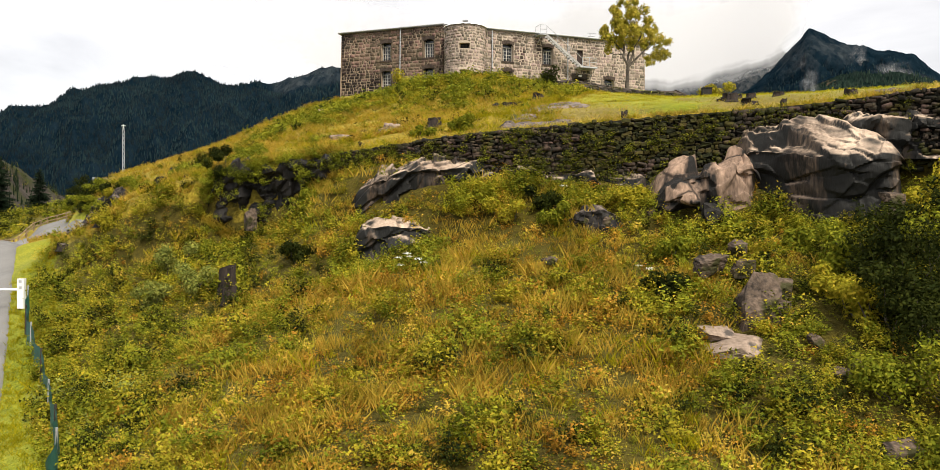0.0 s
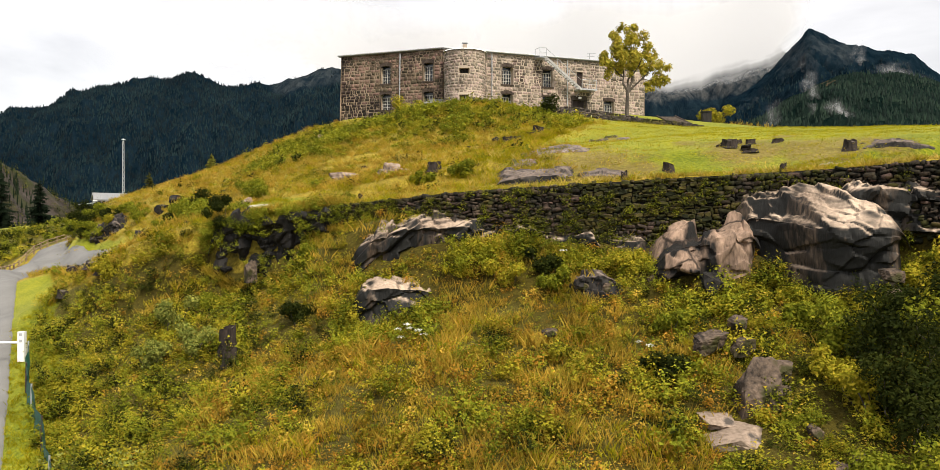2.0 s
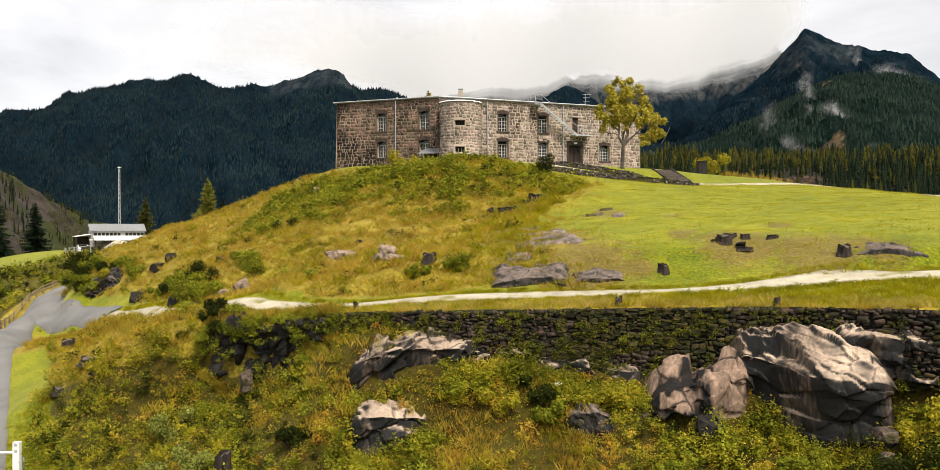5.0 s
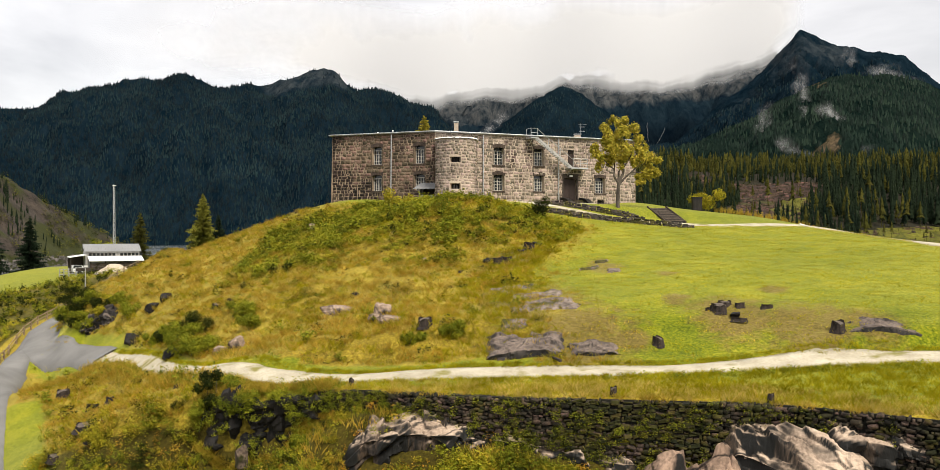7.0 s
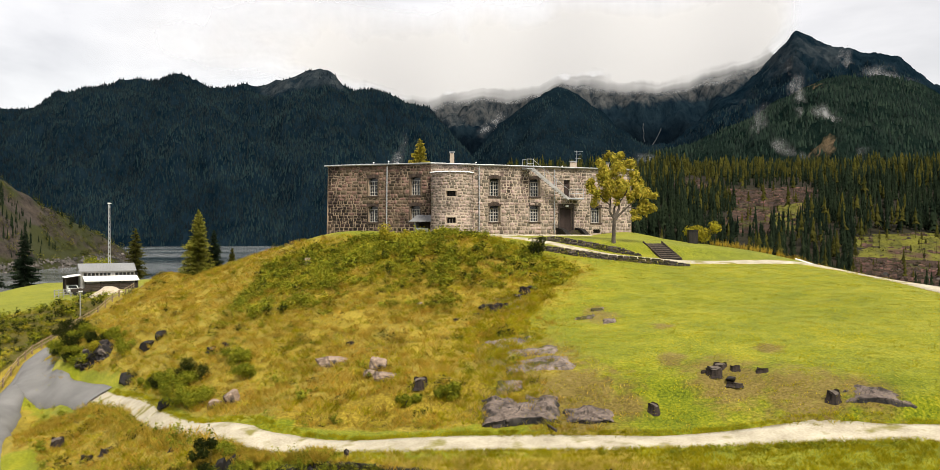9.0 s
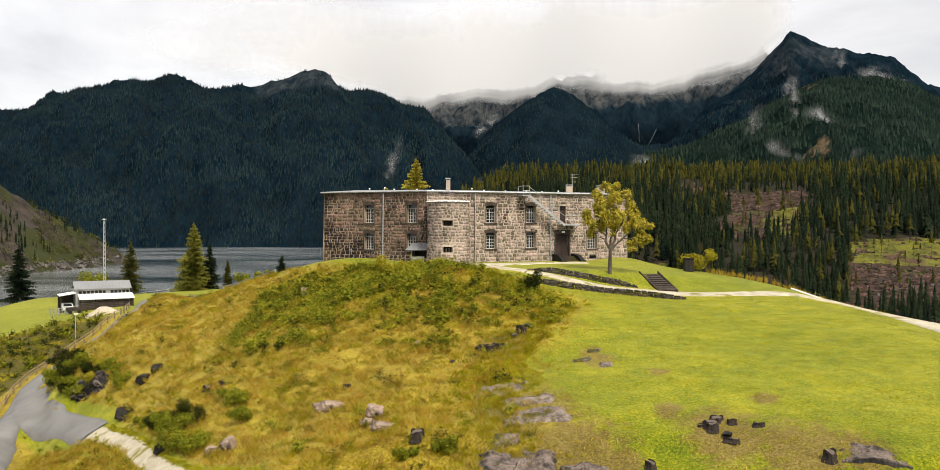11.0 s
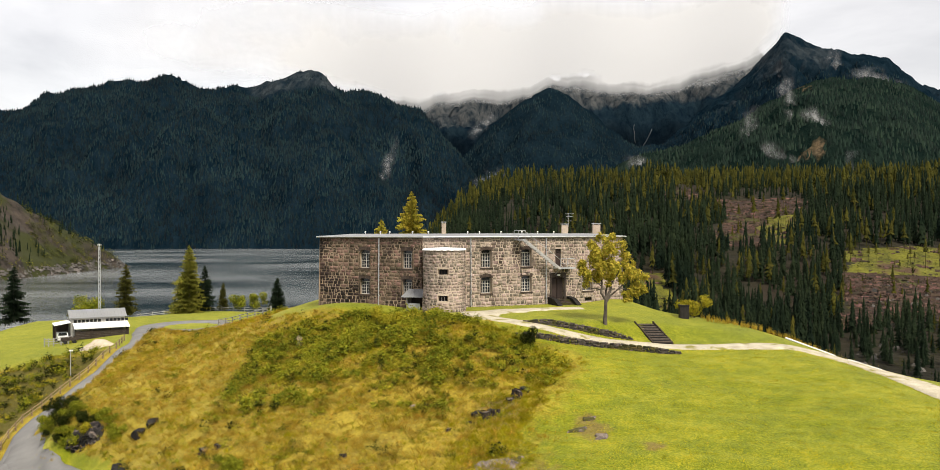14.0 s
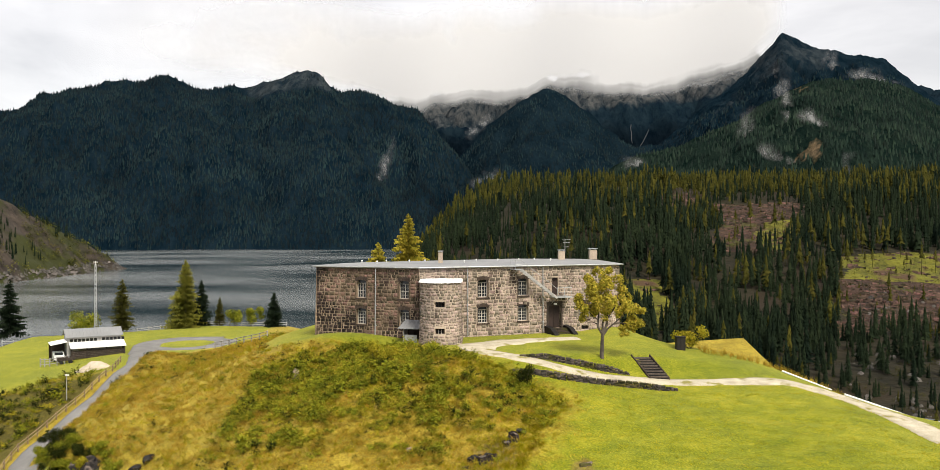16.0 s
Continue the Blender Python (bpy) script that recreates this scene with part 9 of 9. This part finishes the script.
grow("fringe_grass", "longer green grass where the meadow meets the lawn", P[1::2], TALL, size_of(P[1::2], 0.35, 0.8), BLADE, "grass")
P = field(9000, -10, 12, 42, 80, lambda x, y: wild(x, y) & (lawn_edge(y) - x < 8) & (vr.random(len(x)) < np.clip(1 - (lawn_edge(y) - x) / 8, 0, 1) ** 1.5))
grow("green_meadow_edge", "green grass thinning out into the meadow", P, SHORT, size_of(P, 0.5, 1.2), BLADE, "grass")
P = field(2600, -3, 18, 43, 80, lambda x, y: is_lawn(x, y) & track_clear(x, y) & (vr.random(len(x)) < np.clip(1 - (x - lawn_edge(y)) / 7, 0, 1) ** 1.3) & patch(x, y, 1.5, 8.0, -0.4))
grow("withered_lawn_edge", "withered short grass in the edge of the lawn", P, TURF, size_of(P, 0.8, 1.7), STRAW, "grass")
P = field(1200, 25, 40, 78, 92, lambda x, y: np.abs(y - (88 - 0.45 * (x - 25))) < 1.4)
grow("reed_grass", "tall pale dry grass along the lawn's outer edge", P, SEED, size_of(P, 0.45, 0.85), STRAW, "grass")
# moss, weeds and roots on the wall
P = np.zeros((4200, 3))
P[:, 0] = vr.uniform(-7, 15, 4200)
P[:, 2] = wall_foot(P[:, 0]) + (wall_head(P[:, 0]) - wall_foot(P[:, 0])) * vr.random(len(P)) ** 1.6
P[:, 1] = wall_y(P[:, 0]) - 0.44
P = P[patch(P[:, 0], P[:, 2], 0.5, 3.0, -0.1)]
P[:, 1] -= 0.18 * (wall_head(P[:, 0]) - P[:, 2]) / np.maximum(wall_head(P[:, 0]) - wall_foot(P[:, 0]), 0.3)
third = len(P) // 2
grow("wall_plants", "small green plants rooted in the wall joints", P[:third], HERBS, size_of(P[:third], 0.12, 0.7), LEAF_GREEN)
grow("wall_moss", "dark moss and trailing roots on the wall", P[third:], HERBS, size_of(P[third:], 0.15, 0.42), LEAF_DEEP)
P = field(9000, -30, -9, 14, 46, lambda x, y: roadside(x, y))
grow("roadside_grass", "bright green grass on the verge beside the road", P, SHORT, size_of(P, 0.3, 0.8), BLADE, "grass")
P = np.zeros((420, 3))
P[:, 0] = vr.uniform(-6, 15.5, 420)
for a, b, front, deep in CRAGS[:6]:
    m = (P[:, 0] > a) & (P[:, 0] < b)
    P[m, 1] = curve(front, P[m, 0]) - vr.uniform(0.3, 1.2, m.sum())
P = P[P[:, 1] > 0]
P[:, 2] = rough_ground(P[:, 0], P[:, 1], -1) - 0.05
grow("rock_foot_shrubs", "leafy shrubs crowding the foot of the outcrops", P[::2], MOUNDS, rise_of(P[::2], 0.5, 1.1), LEAF_GREEN)
grow("rock_foot_shrubs", "yellow-green shrubs crowding the foot of the outcrops", P[1::2], MOUNDS, rise_of(P[1::2], 0.5, 1.0), LEAF_LIME)
P = field(3000, -33, -14, 45, 70, lambda x, y: np.abs(y + 2.6 - np.interp(x, TRACK_X, TRACK_Y)) < 1.3)
grow("track_side_grass", "long grass and herbs below the gravel track", P[::2], SHEAF, rise_of(P[::2], 0.7, 1.4), STRAW, "grass")
grow("track_side_herbs", "green herbs below the gravel track", P[1::4], SPRAYS, rise_of(P[1::4], 0.8, 1.6), LEAF_GREEN)
# white flower heads
P = np.array([(-2.9, 29.8, 9.15), (-2.5, 29.7, 9.2), (-2.2, 29.9, 9.1), (-2.6, 30.0, 9.3), (-2.0, 29.6, 9.0), (-2.8, 29.5, 8.9), (3.2, 33.0, 11.9), (5.3, 28.0, 9.0), (5.6, 27.8, 8.9)]) + np.array([0, 0, 0.25])
grow("white_flowers", "white umbels standing out of the weeds", P, [clump(vr, 40, 0.17, 0.08, 0.03) for _ in range(3)], np.ones(len(P)), PETAL, "flowers")

# low growth on the felled slopes
fb, fy_ = vr.uniform(0.2, 0.62, 6000), vr.uniform(180, 640, 6000)
fx = fb * fy_
ok = (cleared(fx, fy_) & (vr.random(6000) < np.where(grassed(fx, fy_), 0.75, 0.4))) | ((fy_ < 330) & (vr.random(6000) < 0.5))
P = np.stack([fx, fy_, far_hill(fx, fy_) - 0.2], 1)[ok]
grow("felled_slope_scrub", "low green scrub on the felled slopes", P[::2], HERBS, size_of(P[::2], 1.5, 5), LARCH, "scrub")
grow("felled_slope_scrub", "dark low scrub on the felled slopes", P[1::2], HERBS, size_of(P[1::2], 1.5, 6), LEAF_DEEP, "scrub")
# scrub across the bay
bx, by = vr.uniform(-700, -440, 5000), vr.uniform(560, 1100, 5000)
bu = np.minimum((-450 - bx + 6 * lumps(bx, by, 24)) * 1.1, (1120 - by) * 0.55)
bz = np.maximum(-16 + bu, -30) + 4.5 * lumps(bx, by, 19) * np.clip(bu / 25, 0, 1)
ok = (bu > 7) & (lumps(bx, by, 30, 2.0) + 0.5 * lumps(bx, by, 9, 1.0) > -0.5 + 0.011 * bu)
P = np.stack([bx, by, bz], 1)[ok]
grow("bay_scrub", "dark green scrub on the far bank", P[::2], HERBS, size_of(P[::2], 8, 17), LEAF_DEEP, "scrub")
grow("bay_scrub", "yellow-green scrub on the far bank", P[1::2], HERBS, size_of(P[1::2], 9, 18), LARCH_GREEN, "scrub")
ok = (bu > 6) & (vr.random(5000) < np.where(lumps(bx, by, 40, 5.0) > 0.25, 0.4, 0.05))
Q = np.stack([bx, by, bz], 1)[ok]
V, F = spread(spruces, Q, vr.uniform(6, 15, len(Q)), vr.random(len(Q)) * 6.28, vr)
stuff("bay_conifers", V, F, NEEDLE, "scattered dark conifers on the far bank", "forest")
qy = np.repeat(vr.uniform(520, 1110, 900), 1)
qx = -450 + 6 * lumps(np.full(900, -450.0), qy, 24) - vr.uniform(-1.5, 9, 900)
qu = np.minimum((-450 - qx + 6 * lumps(qx, qy, 24)) * 1.1, (1120 - qy) * 0.55)
Q = np.stack([qx, qy, np.maximum(-16 + qu, -16.5)], 1)
V, F = scattered((chip, chipf), Q, vr.uniform(0.5, 2.0, len(Q)) ** 1.3, vr.random(len(Q)) * 6.28)
stuff("shore_boulders", V, F, SHOREROCK, "grey boulders along the lake shore", "rocks")
